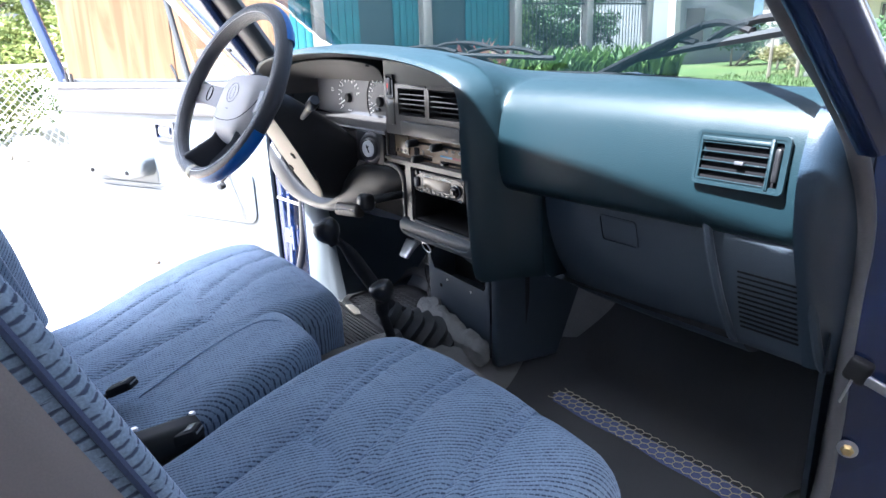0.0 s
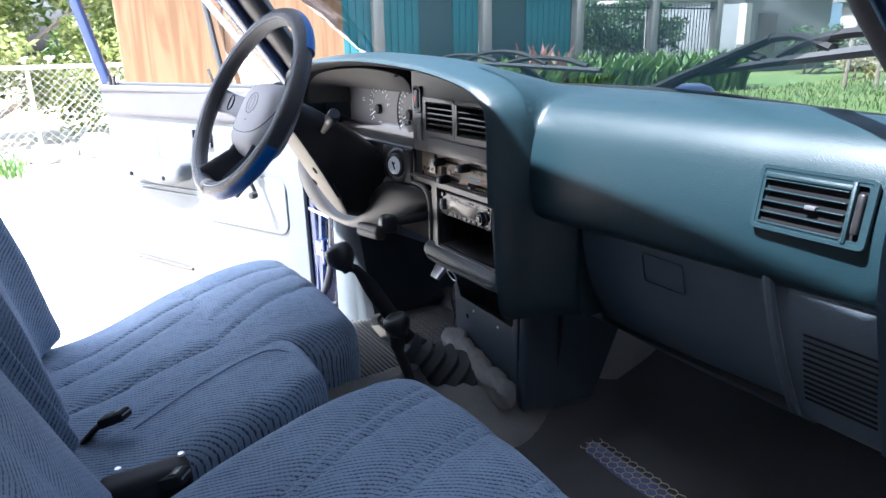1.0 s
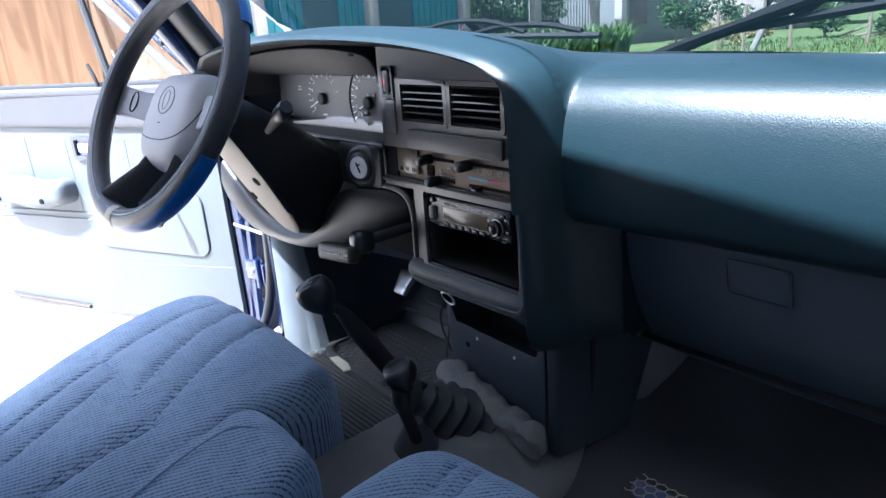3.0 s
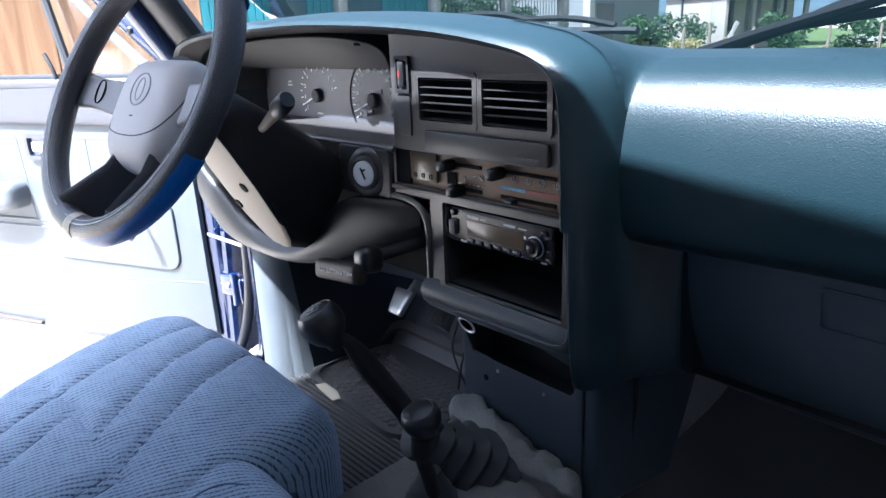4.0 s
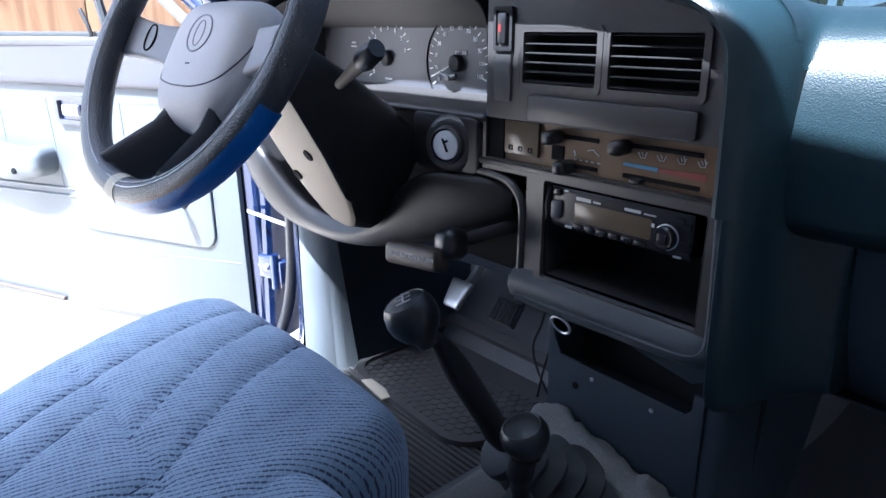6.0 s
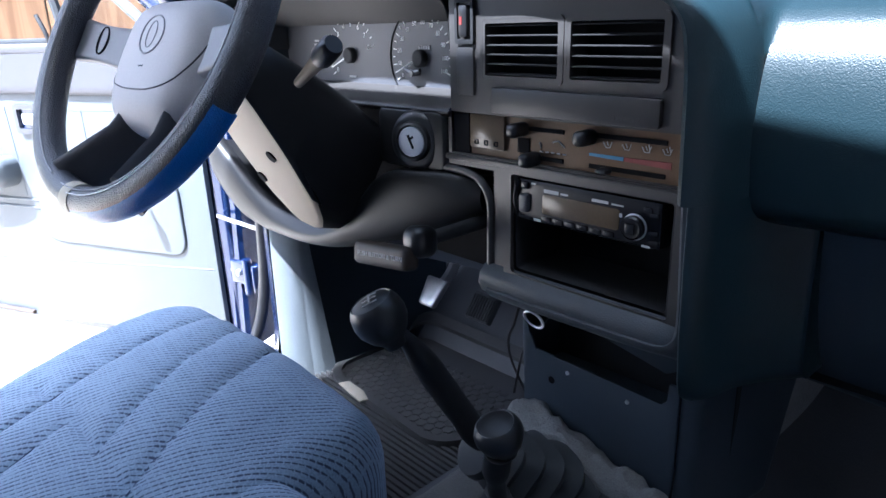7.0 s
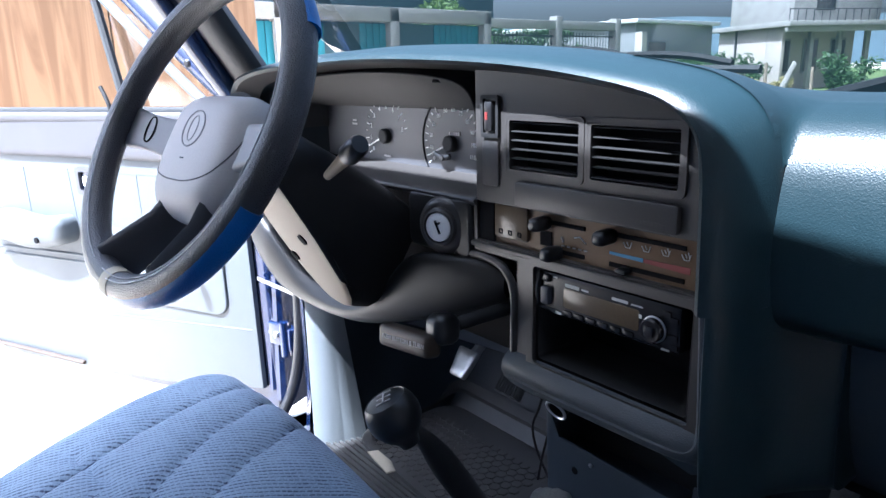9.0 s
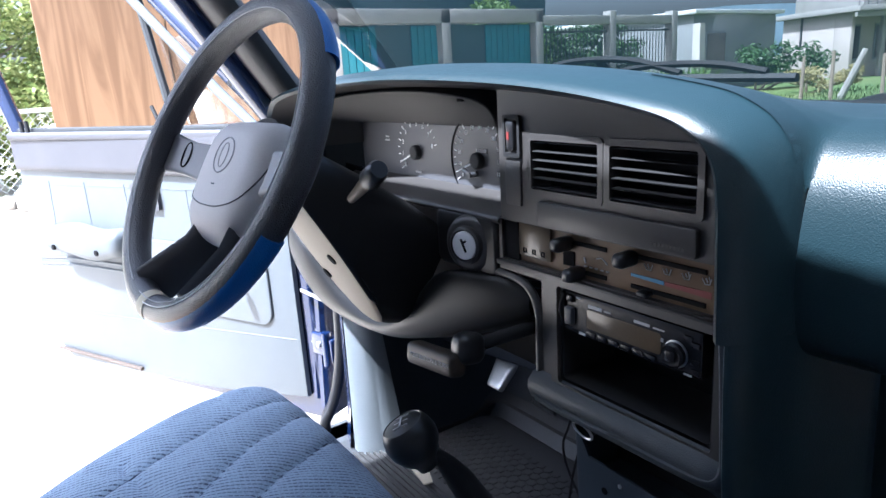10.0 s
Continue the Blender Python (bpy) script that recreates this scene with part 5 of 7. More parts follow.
def steering_column():
    th = thing("steering_column", (-0.34, -0.15, 1.1), "charcoal plastic steering column cover with stalks", "steering column")
    d = -W_N
    up = (Vector((0, 0, 1)) - W_N * W_N.z).normalized()
    side = up.cross(d).normalized()
    rows = []
    for s, w, h0, h1 in ((0.075, 0.050, 0.045, -0.060), (0.09, 0.062, 0.050, -0.085), (0.12, 0.068, 0.052, -0.115), (0.19, 0.075, 0.050, -0.140), (0.26, 0.078, 0.045, -0.150), (0.34, 0.070, 0.035, -0.130)):
        c = W_C + d * s
        row = []
        for k in range(20):
            a = 2 * math.pi * k / 20
            ca, sa = math.cos(a), math.sin(a)
            e = 0.62
            x = math.copysign(abs(ca) ** e, ca) * w
            y = math.copysign(abs(sa) ** e, sa)
            x *= 1 - 0.22 * max(0.0, -y) ** 1.5
            row.append(c + side * x + up * (y * h0 if y > 0 else -y * h1))
        rows.append(row)
    bm = B()
    g = loft(bm, rows, True)
    bm.faces.new(g[0])
    bm.faces.new(g[-1][::-1])
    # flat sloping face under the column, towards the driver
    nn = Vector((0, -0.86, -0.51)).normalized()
    cut = bmesh.ops.bisect_plane(bm, geom=bm.verts[:] + bm.edges[:] + bm.faces[:], plane_co=nn * -0.4425, plane_no=nn, clear_outer=True)
    edges = [e for e in cut["geom_cut"] if isinstance(e, bmesh.types.BMEdge)]
    bmesh.ops.edgenet_fill(bm, edges=edges)
    rim_edges = [e for e in bm.edges if e.is_valid and all(abs((v.co - nn * -0.4425).dot(nn)) < 1e-4 for v in e.verts) and len(e.link_faces) == 2]
    bmesh.ops.bevel(bm, geom=rim_edges, offset=0.008, segments=3, affect="EDGES", profile=0.5)
    bmesh.ops.recalc_face_normals(bm, faces=bm.faces[:])
    # faces turned down take the pale copy, painted as lit from below
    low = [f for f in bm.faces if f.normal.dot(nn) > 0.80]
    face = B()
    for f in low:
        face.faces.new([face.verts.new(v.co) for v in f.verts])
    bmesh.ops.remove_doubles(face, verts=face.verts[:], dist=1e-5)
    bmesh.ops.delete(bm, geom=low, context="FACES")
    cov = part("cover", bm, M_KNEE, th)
    part("lit_shroud_face", face, M_COLUMN, th, "underside of the column in a paler colour for bounced light")
    bm = B()
    p = Vector((-0.225, -0.175, 1.245))
    q = Vector((-0.160, -0.178, 1.279))
    tube(bm, [p - (q - p) * 0.2, p + (q - p) * 0.2, p + (q - p) * 0.62], [0.0055, 0.007, 0.009], 14)
    st = part("wiper_stalk", bm, M_COLUMN, th, "grey-brown stalk with a black end")
    tube(B_ := B(), [p + (q - p) * 0.62, p + (q - p) * 0.66, q, q + (q - p) * 0.06], [0.0115, 0.0125, 0.0122, 0.010], 18)
    part("stalk_knob", B_, M_BLACK, st)
    # raised near-black discs painted as shaded screw recesses on the lower cover
    for c in ((-0.34, -0.162, 1.141), (-0.415, -0.138, 1.100)):
        n = nn
        m = n.to_track_quat("Z", "Y").to_matrix().to_4x4()
        m.translation = Vector(c)
        part("screw_recess", lathe(B(), [(0.0085, -0.002), (0.0085, 0.0022), (0.006, 0.0026), (0.0005, 0.0026)], m, 16), M_CAVITY, th)


def hand_brake():
    th = thing("parking_brake", (-0.17, -0.10, 1.03), "dark umbrella-style parking brake handle under the dashboard", "parking brake")
    m = Matrix.Translation((-0.196, -0.098, 1.0235)) @ Euler((radians(-10), radians(-7), 0)).to_matrix().to_4x4()
    bm = B()
    rbox(bm, (0, 0, 0), (0.108, 0.026, 0.030), 0.008, (12, 6, 6))
    bmesh.ops.transform(bm, matrix=m, verts=bm.verts[:])
    gr = part("grip", bm, M_BRAKEGRIP, th)
    text("lettering", "PUSH BUTTON & TURN", 0.0085, m @ back_face(-0.0132) @ Matrix.Translation((0.004, 0.0, 0)), M_PRINTDIM, gr)
    bm = B()
    rbox(bm, (0, 0, 0), (0.036, 0.040, 0.040), 0.014, (8, 8, 8))
    bmesh.ops.transform(bm, matrix=m @ Matrix.Translation((0.046, 0.018, 0.020)), verts=bm.verts[:])
    part("knuckle", bm, M_BLACK, th)
    part("rod", tube(B(), [m @ Vector((0.05, 0.02, 0.022)), (-0.125, 0.06, 1.058), (-0.11, 0.25, 1.08)], 0.009, 10), M_BLACKM, th)


def gear_lever():
    th = thing("gear_lever", (-0.01, 0.0, 0.74), "black gear lever with round knob and ribbed rubber boot", "gear lever")
    kc = Vector((-0.031, -0.236, 1.036))
    ax = Vector((-0.25, -0.35, 0.9)).normalized()
    m = ax.to_track_quat("Z", "Y").to_matrix().to_4x4()
    m.translation = kc
    kn = part("knob", lathe(B(), [(0.010, -0.034), (0.012, -0.027), (0.0200, -0.0185), (0.0258, -0.008), (0.0272, 0.001), (0.0255, 0.011), (0.0228, 0.0165), (0.0208, 0.0188), (0.0200, 0.0180), (0.0140, 0.0202), (0.004, 0.0212)], m, 32), M_BLACK, th, "glossy black round knob with a shift pattern")
    bm = B()
    for x in (-0.009, 0.0, 0.009):
        box(bm, m @ Vector((x, 0, 0.0204)), (0.0014, 0.015, 0.002), 0, m.to_3x3())
    box(bm, m @ Vector((0, 0, 0.0214)), (0.019, 0.0016, 0.002), 0, m.to_3x3())
    part("shift_pattern", bm, M_PRINTDIM, kn)
    base = Vector((0.0, 0.0, 0.76))
    pts = [kc - ax * 0.024, Vector((-0.036, -0.200, 0.997)), Vector((-0.034, -0.165, 0.940)), Vector((-0.031, -0.128, 0.878)), Vector((-0.026, -0.10, 0.835)), base]
    part("shaft", tube(B(), spline(pts, 5), [0.0085] * 6 + [0.0105, 0.0125, 0.0145] + [0.0155] * 17, 14), M_BLACKM, th)
    ax2 = Vector((-0.040, -0.105, 0.095)).normalized()
    m2 = ax2.to_track_quat("Z", "Y").to_matrix().to_4x4()
    m2.translation = Vector((0.012, 0.004, 0.722))
    part("collar", lathe(B(), [(0.030, -0.012), (0.033, -0.004), (0.031, 0.006), (0.022, 0.010)], m2 @ Matrix.Translation((0, 0, 0.152)), 24), M_RUBBER, th)
    rows = []
    for k in range(13):
        t = k / 12
        r = 0.070 - 0.040 * t - (0.011 if k % 2 else 0.0)
        row = []
        for j in range(32):
            an = 2 * math.pi * j / 32
            ca, sa = math.cos(an), math.sin(an)
            row.append(m2 @ Vector((math.copysign(abs(ca) ** 0.55, ca) * r, math.copysign(abs(sa) ** 0.55, sa) * r, 0.162 * t - 0.014)))
        rows.append(row)
    bm = B()
    loft(bm, rows, True)
    part("boot", bm, M_RUBBER, th)


def transfer_lever():
    th = thing("transfer_lever", (0.0, -0.12, 0.74), "short black four-wheel-drive lever with a rubber boot", "gear lever")
    kc = Vector((0.062, -0.172, 0.918))
    m = Vector((-0.10, -0.30, 0.95)).normalized().to_track_quat("Z", "Y").to_matrix().to_4x4()
    m.translation = kc + Vector((0.0, 0.0, 0.004))
    part("knob", lathe(B(), [(0.011, -0.030), (0.013, -0.023), (0.0205, -0.015), (0.0248, -0.004), (0.0245, 0.003), (0.0215, 0.0095), (0.0190, 0.0115), (0.0182, 0.0108), (0.012, 0.0125), (0.004, 0.0130)], m, 28), M_BLACK, th)
    pts = [kc - Vector((0, 0, 0.02)), (0.052, -0.165, 0.86), (0.035, -0.14, 0.80), (0.02, -0.12, 0.75)]
    part("shaft", tube(B(), spline(pts, 5), [0.014] * 5 + [0.010] * 11, 12), M_BLACKM, th)
    m2 = Matrix.Translation((0.012, -0.12, 0.725))
    prof = []
    for k in range(4):
        r = 0.050 - 0.007 * k
        prof += [(r, 0.014 * k), (r - 0.007, 0.014 * k + 0.009)]
    part("boot", lathe(B(), prof + [(0.014, 0.07)], m2, 24), M_RUBBER, th)


def pedals():
    for nm, lab, c, w, h, ribs, mt in (("clutch_pedal", "worn shiny metal clutch pedal", (-0.478, 0.232, 0.792), 0.05, 0.06, 0, M_STEEL), ("brake_pedal", "black ribbed rubber brake pedal", (-0.345, 0.236, 0.797), 0.062, 0.055, 9, M_RUBBER), ("accelerator_pedal", "black rubber accelerator pedal", (-0.215, 0.26, 0.72), 0.045, 0.10, 5, M_RUBBER)):
        th = thing(nm, c, lab, "pedal")
        m = Matrix.Translation(c) @ Euler((radians(-38), 0, 0)).to_matrix().to_4x4()
        bm = B()
        rbox(bm, (0, 0, 0), (w, 0.014, h), 0.005, (6, 4, 6), (lambda o, p: Vector((o.x * (1 + 0.35 * o.z / h), o.y, o.z))) if not ribs else None)
        bmesh.ops.transform(bm, matrix=m, verts=bm.verts[:])
        pd = part("pad", bm, mt, th)
        for k in range(ribs):
            x = -w / 2 + w * (k + 1) / (ribs + 1)
            part("rib", box(B(), m @ Vector((x, -0.008, -0.002)), (0.0028, 0.004, h * 0.8), 0.0008, m.to_3x3()), M_RUBBER, pd)
        p = Vector(c)
        part("arm", tube(B(), spline([p + Vector((0, 0.012, 0)), p + Vector((0.005, 0.06, 0.05)), p + Vector((0.005, 0.09, 0.17)), p + Vector((0.0, 0.10, 0.30))], 4), 0.008, 8, flat=1.6), M_STEEL, th)


steering_wheel()
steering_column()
hand_brake()
gear_lever()
transfer_lever()
pedals()


# ---- seats ----
SEAT_TOP = [(-0.80, 0.737), (-0.72, 0.739), (-0.66, 0.754), (-0.60, 0.774), (-0.50, 0.814), (-0.43, 0.838), (-0.37, 0.856), (-0.29, 0.867), (-0.23, 0.868), (-0.18, 0.860), (-0.10, 0.846)]


def seat_top(y):
    return 0.5 * lerp_table(y, SEAT_TOP) + 0.25 * lerp_table(y - 0.03, SEAT_TOP) + 0.25 * lerp_table(y + 0.03, SEAT_TOP)


def off_line(x, y, line):
    """Distance from a seam, which is a short run of straight stretches."""
    best = 9.0
    for (ax, ay), (bx, by) in zip(line, line[1:]):
        dx, dy = bx - ax, by - ay
        t = max(0.0, min(1.0, ((x - ax) * dx + (y - ay) * dy) / (dx * dx + dy * dy)))
        best = min(best, math.hypot(x - ax - dx * t, y - ay - dy * t))
    return best


def cushion(th, name, x0, x1, y0, y1, seams, puffs=(), front_r=0.06, lift=0.0, crown=0.010, thread=None):
    z0, z1 = 0.66, 0.868
    cx, cy, cz = (x0 + x1) / 2, (y0 + y1) / 2, (z0 + z1) / 2
    hx, hy, hz = (x1 - x0) / 2, (y1 - y0) / 2, (z1 - z0) / 2

    def shape(o, p):
        o = o.copy()
        X, Y = o.x + cx, o.y + cy
        up = min(1, max(0, (o.z + hz) / (2 * hz)))
        top = min(1, max(0, (o.z - hz + 0.07) / 0.06))
        o.z += (seat_top(Y) + lift - z1) * up
        o.z += crown * (1 - (o.x / hx) ** 2) * top
        near = min((off_line(X, Y, s) for s in seams), default=9)
        o.z -= 0.0055 * math.exp(-(near / 0.0048) ** 2) * top
        o.z += 0.0038 * (1 - math.exp(-(near / 0.026) ** 2)) * top
        o.z += (0.0035 * noise.noise(Vector((X * 9, Y * 9, 0))) + 0.0012 * noise.noise(Vector((X * 30, Y * 30, 4)))) * top
        if o.y > hy - 0.10:
            o.y += 0.014 * (1 - (o.x / hx) ** 2) - 0.02 * max(0, abs(o.x) / hx - 0.75) / 0.25
        return o
    bm = B()
    nx = int((x1 - x0) / 0.0055)
    ny = int((y1 - y0) / 0.0075)
    rbox(bm, (cx, cy, cz), (x1 - x0, y1 - y0, z1 - z0), front_r, (nx, ny, 12), shape)
    cu = part(name, bm, M_SEAT, th)
    # dark thread lying in each stitched seam
    for line in seams:
        pts = []
        for (ax, ay), (bx, by) in zip(line, line[1:]):
            n = max(2, int(math.hypot(bx - ax, by - ay) / 0.012))
            for k in range(n + 1):
                X, Y = ax + (bx - ax) * k / n, ay + (by - ay) * k / n
                if abs(X - cx) < hx - front_r and abs(Y - cy) < hy - front_r * 0.6:
                    pts.append(Vector((cx, cy, cz)) + shape(Vector((X - cx, Y - cy, hz)), None) + Vector((0, 0, 0.0006)))
        if len(pts) > 2 and abs(line[-1][1] - line[0][1]) > abs(line[-1][0] - line[0][0]):
            part("stitched_seam", tube(B(), pts, 0.0013, 5), thread or M_SEATSIDE, cu, "stitched seam")
    return cu


def backrest(th, x0, x1, y_at, z0, z1, thick=0.15, lean=0.40, bulge=0.022, seams=(-0.45, -0.15, 0.15, 0.45), bow=0.0, edge=0.0):
    cx, w = (x0 + x1) / 2, x1 - x0
    L = (z1 - z0) * math.hypot(1, lean)
    pad = 0.050

    def shape(o, p):
        o = o.copy()
        t = (o.z + L / 2) / L
        o.y += bow * math.sin(math.pi * min(1, max(0, t)))
        if o.y > 0:
            u = o.x / (w / 2)
            o.y += bulge * math.exp(-((abs(u) - 0.78) / 0.16) ** 2)
            o.y += edge * max(0, (u - 0.55) / 0.45) ** 1.3
            for s in seams:
                o.y -= 0.008 * math.exp(-((u - s) / 0.035) ** 2)
            o.y += 0.003 * noise.noise(Vector((o.x * 8, o.z * 8, cx)))
        if o.y < 0:
            o.y += edge * max(0, (o.x / (w / 2) - 0.55) / 0.45) ** 1.3
        o.x *= 1 - 0.06 * max(0, t - 0.6) ** 1.5
        return o
    m = Matrix.Translation((cx, y_at - lean * (z1 - z0) / 2, (z0 + z1) / 2)) @ Matrix.Rotation(math.atan(lean), 4, "X")
    bm = B()
    rbox(bm, (0, 0, 0), (w, pad, L), 0.022, (44, 8, 40), shape)
    bmesh.ops.transform(bm, matrix=m @ Matrix.Translation((0, -pad / 2, 0)), verts=bm.verts[:])
    br = part("backrest", bm, M_SEATBACK, th)
    bm = B()

    def plain(o, p):
        t = (o.z + L / 2) / L
        return Vector((o.x * (1 - 0.06 * max(0, t - 0.6) ** 1.5), o.y + (edge if o.x > w * 0.35 and o.y > 0 else 0) + bow * math.sin(math.pi * min(1, max(0, t))), o.z))
    rbox(bm, (0, 0, 0), (w + 0.004, thick, L * 0.99), 0.018, (8, 8, 30), plain)
    bmesh.ops.transform(bm, matrix=m @ Matrix.Translation((0, -0.026 - thick / 2, -0.004)), verts=bm.verts[:])
    part("back_shell", bm, M_SEATVINYL, br, "plain grey-brown vinyl side and back")
    # welt between cloth and vinyl
    for sx in (-1, 1):
        pts = []
        for k in range(17):
            t = 0.04 + 0.92 * k / 16
            z = -L / 2 + L * t
            pts.append(m @ Vector((sx * (w / 2 + 0.001) * (1 - 0.06 * max(0, t - 0.6) ** 1.5), -0.025 + (edge if sx > 0 else 0) + bow * math.sin(math.pi * t), z)))
        part("welt", tube(B(), pts, 0.0035, 6), M_SEATSIDE, br)
    return br


def seats():
    th = thing("car_seat", (-0.30, -0.45, 0.66), "blue ribbed cloth driver seat with a lower middle section, dusty", "car seat", "cab seats")
    rear = [[(-0.475, -0.74), (-0.492, -0.596), (-0.492, -0.445)], [(-0.377, -0.74), (-0.40, -0.584), (-0.416, -0.445)], [(-0.271, -0.74), (-0.259, -0.575), (-0.226, -0.440)], [(-0.252, -0.74), (-0.240, -0.575), (-0.205, -0.437)]]
    front = [[(-0.492, -0.445), (-0.525, -0.20)], [(-0.317, -0.441), (-0.461, -0.19)], [(-0.222, -0.438), (-0.357, -0.19)]]
    cross = [[(-0.54, -0.448), (-0.43, -0.428), (-0.321, -0.441), (-0.205, -0.437)]]
    cushion(th, "cushion", -0.650, -0.080, -0.80, -0.168, rear + front + cross)
    cushion(th, "middle_cushion", -0.19, 0.085, -0.80, -0.312, [], lift=-0.003, front_r=0.055, crown=0.004)
    part("piping", tube(B(), spline([(-0.085, -0.62, 0.772), (-0.09, -0.5, 0.822), (-0.085, -0.40, 0.855), (-0.065, -0.355, 0.862), (-0.01, -0.325, 0.852), (0.02, -0.305, 0.835), (0.03, -0.300, 0.79)], 5), 0.0014, 6), M_SEATPIPE, th, "loose pale edge thread")
    part("seat_base", rbox(B(), (-0.29, -0.47, 0.645), (0.66, 0.50, 0.09), 0.02, (6, 6, 4)), M_SEATSIDE, th)
    backrest(th, -0.655, -0.10, -0.752, 0.76, 1.36, lean=0.30, bulge=0.045, bow=0.02)
    backrest(th, -0.105, 0.095, -0.72, 0.76, 1.24, lean=0.34, seams=(0.0,))
    th = thing("recliner_cover", (-0.69, -0.77, 0.70), "pale grey plastic recliner cover beside the driver seat", "seat recliner")
    part("box", rbox(B(), (-0.69, -0.775, 0.725), (0.05, 0.06, 0.09), 0.008, (5, 5, 5)), M_DOORGREY, th)
    part("recess", box(B(), (-0.69, -0.775, 0.772), (0.034, 0.042, 0.004), 0.001), M_CAVITY, th)
    th = thing("car_seat", (0.43, -0.45, 0.66), "blue ribbed cloth passenger seat with stitched channels", "car seat", "cab seats")
    sm = [[(0.309, -0.472), (0.219, -0.215)], [(0.330, -0.461), (0.250, -0.21)], [(0.447, -0.458), (0.358, -0.21)], [(0.478, -0.455), (0.380, -0.19)], [(0.60, -0.44), (0.505, -0.20)], [(0.625, -0.43), (0.525, -0.19)], [(0.309, -0.472), (0.38, -0.455), (0.448, -0.460), (0.54, -0.43), (0.63, -0.43)], [(0.309, -0.472), (0.30, -0.72)], [(0.448, -0.46), (0.45, -0.72)], [(0.56, -0.43), (0.575, -0.72)]]
    cushion(th, "cushion", 0.130, 0.715, -0.78, -0.165, sm, lift=0.002, thread=M_SEATPIPE)
    part("seat_base", rbox(B(), (0.42, -0.47, 0.645), (0.52, 0.50, 0.09), 0.02, (6, 6, 4)), M_SEATSIDE, th)
    backrest(th, 0.14, 0.72, -0.664, 0.80, 1.36, lean=0.41, bulge=0.004, thick=0.14, edge=0.078)


def seat_belt(x, y, z, yaw, label, tip, size=1.0):
    th = thing("seat_belt_buckle", (x, y, z), label, "seat belt buckle", "seat belt buckles")
    m = Matrix.Translation((x, y, z)) @ Euler((radians(tip), 0, radians(yaw))).to_matrix().to_4x4() @ Matrix.Scale(size, 4)
    bm = B()
    rbox(bm, (0, 0, 0), (0.040, 0.075, 0.024), 0.006, (6, 8, 5))
    bmesh.ops.transform(bm, matrix=m, verts=bm.verts[:])
    part("housing", bm, M_BLACKM, th)
    part("slot", box(B(), m @ Vector((0, 0.0365, 0.002)), (0.028, 0.004, 0.004), 0, m.to_3x3()), M_STEEL, th)
    part("release_button", box(B(), m @ Vector((0, 0.022, 0.0125)), (0.026, 0.018, 0.003), 0.001, m.to_3x3()), M_BLACK, th)
    part("stalk", tube(B(), [m @ Vector((0, -0.03, 0)), m @ Vector((0, -0.07, -0.01)), m @ Vector((0, -0.12, -0.03))], 0.011, 10, flat=0.5), M_BLACKM, th)


seats()
seat_belt(-0.085, -0.645, 0.803, -42, "black seat belt buckle lying on the driver seat cushion", 24, 0.72)
seat_belt(0.105, -0.590, 0.775, -40, "black seat belt buckle standing between the seats", 20, 0.85)


def belt_bracket():
    th = thing("belt_bracket", (0.08, -0.62, 0.77), "dark belt bracket with bright bolt heads between the seats", "belt bracket")
    part("bracket", rbox(B(), (0.085, -0.62, 0.765), (0.055, 0.13, 0.05), 0.014, (6, 8, 5)), M_BLACKM, th)
    for c in ((0.075, -0.565, 0.793), (0.06, -0.655, 0.790)):
        part("rivet", lathe(B(), [(0.006, 0), (0.005, 0.003), (0.001, 0.004)], Matrix.Translation(c), 12), M_CHROME, th)


belt_bracket()

# ---- driver door, open ----
D_O = Vector((-1.0, 0.0, 0.0))
D_D = Vector((-0.909, -0.418, 0)).normalized()
D_N = Vector((0.418, -0.909, 0)).normalized()
# x runs back along the door, y up, z inwards
D_M = Matrix((D_D, Vector((0, 0, 1)), D_N)).transposed().to_4x4()
D_M.translation = D_O


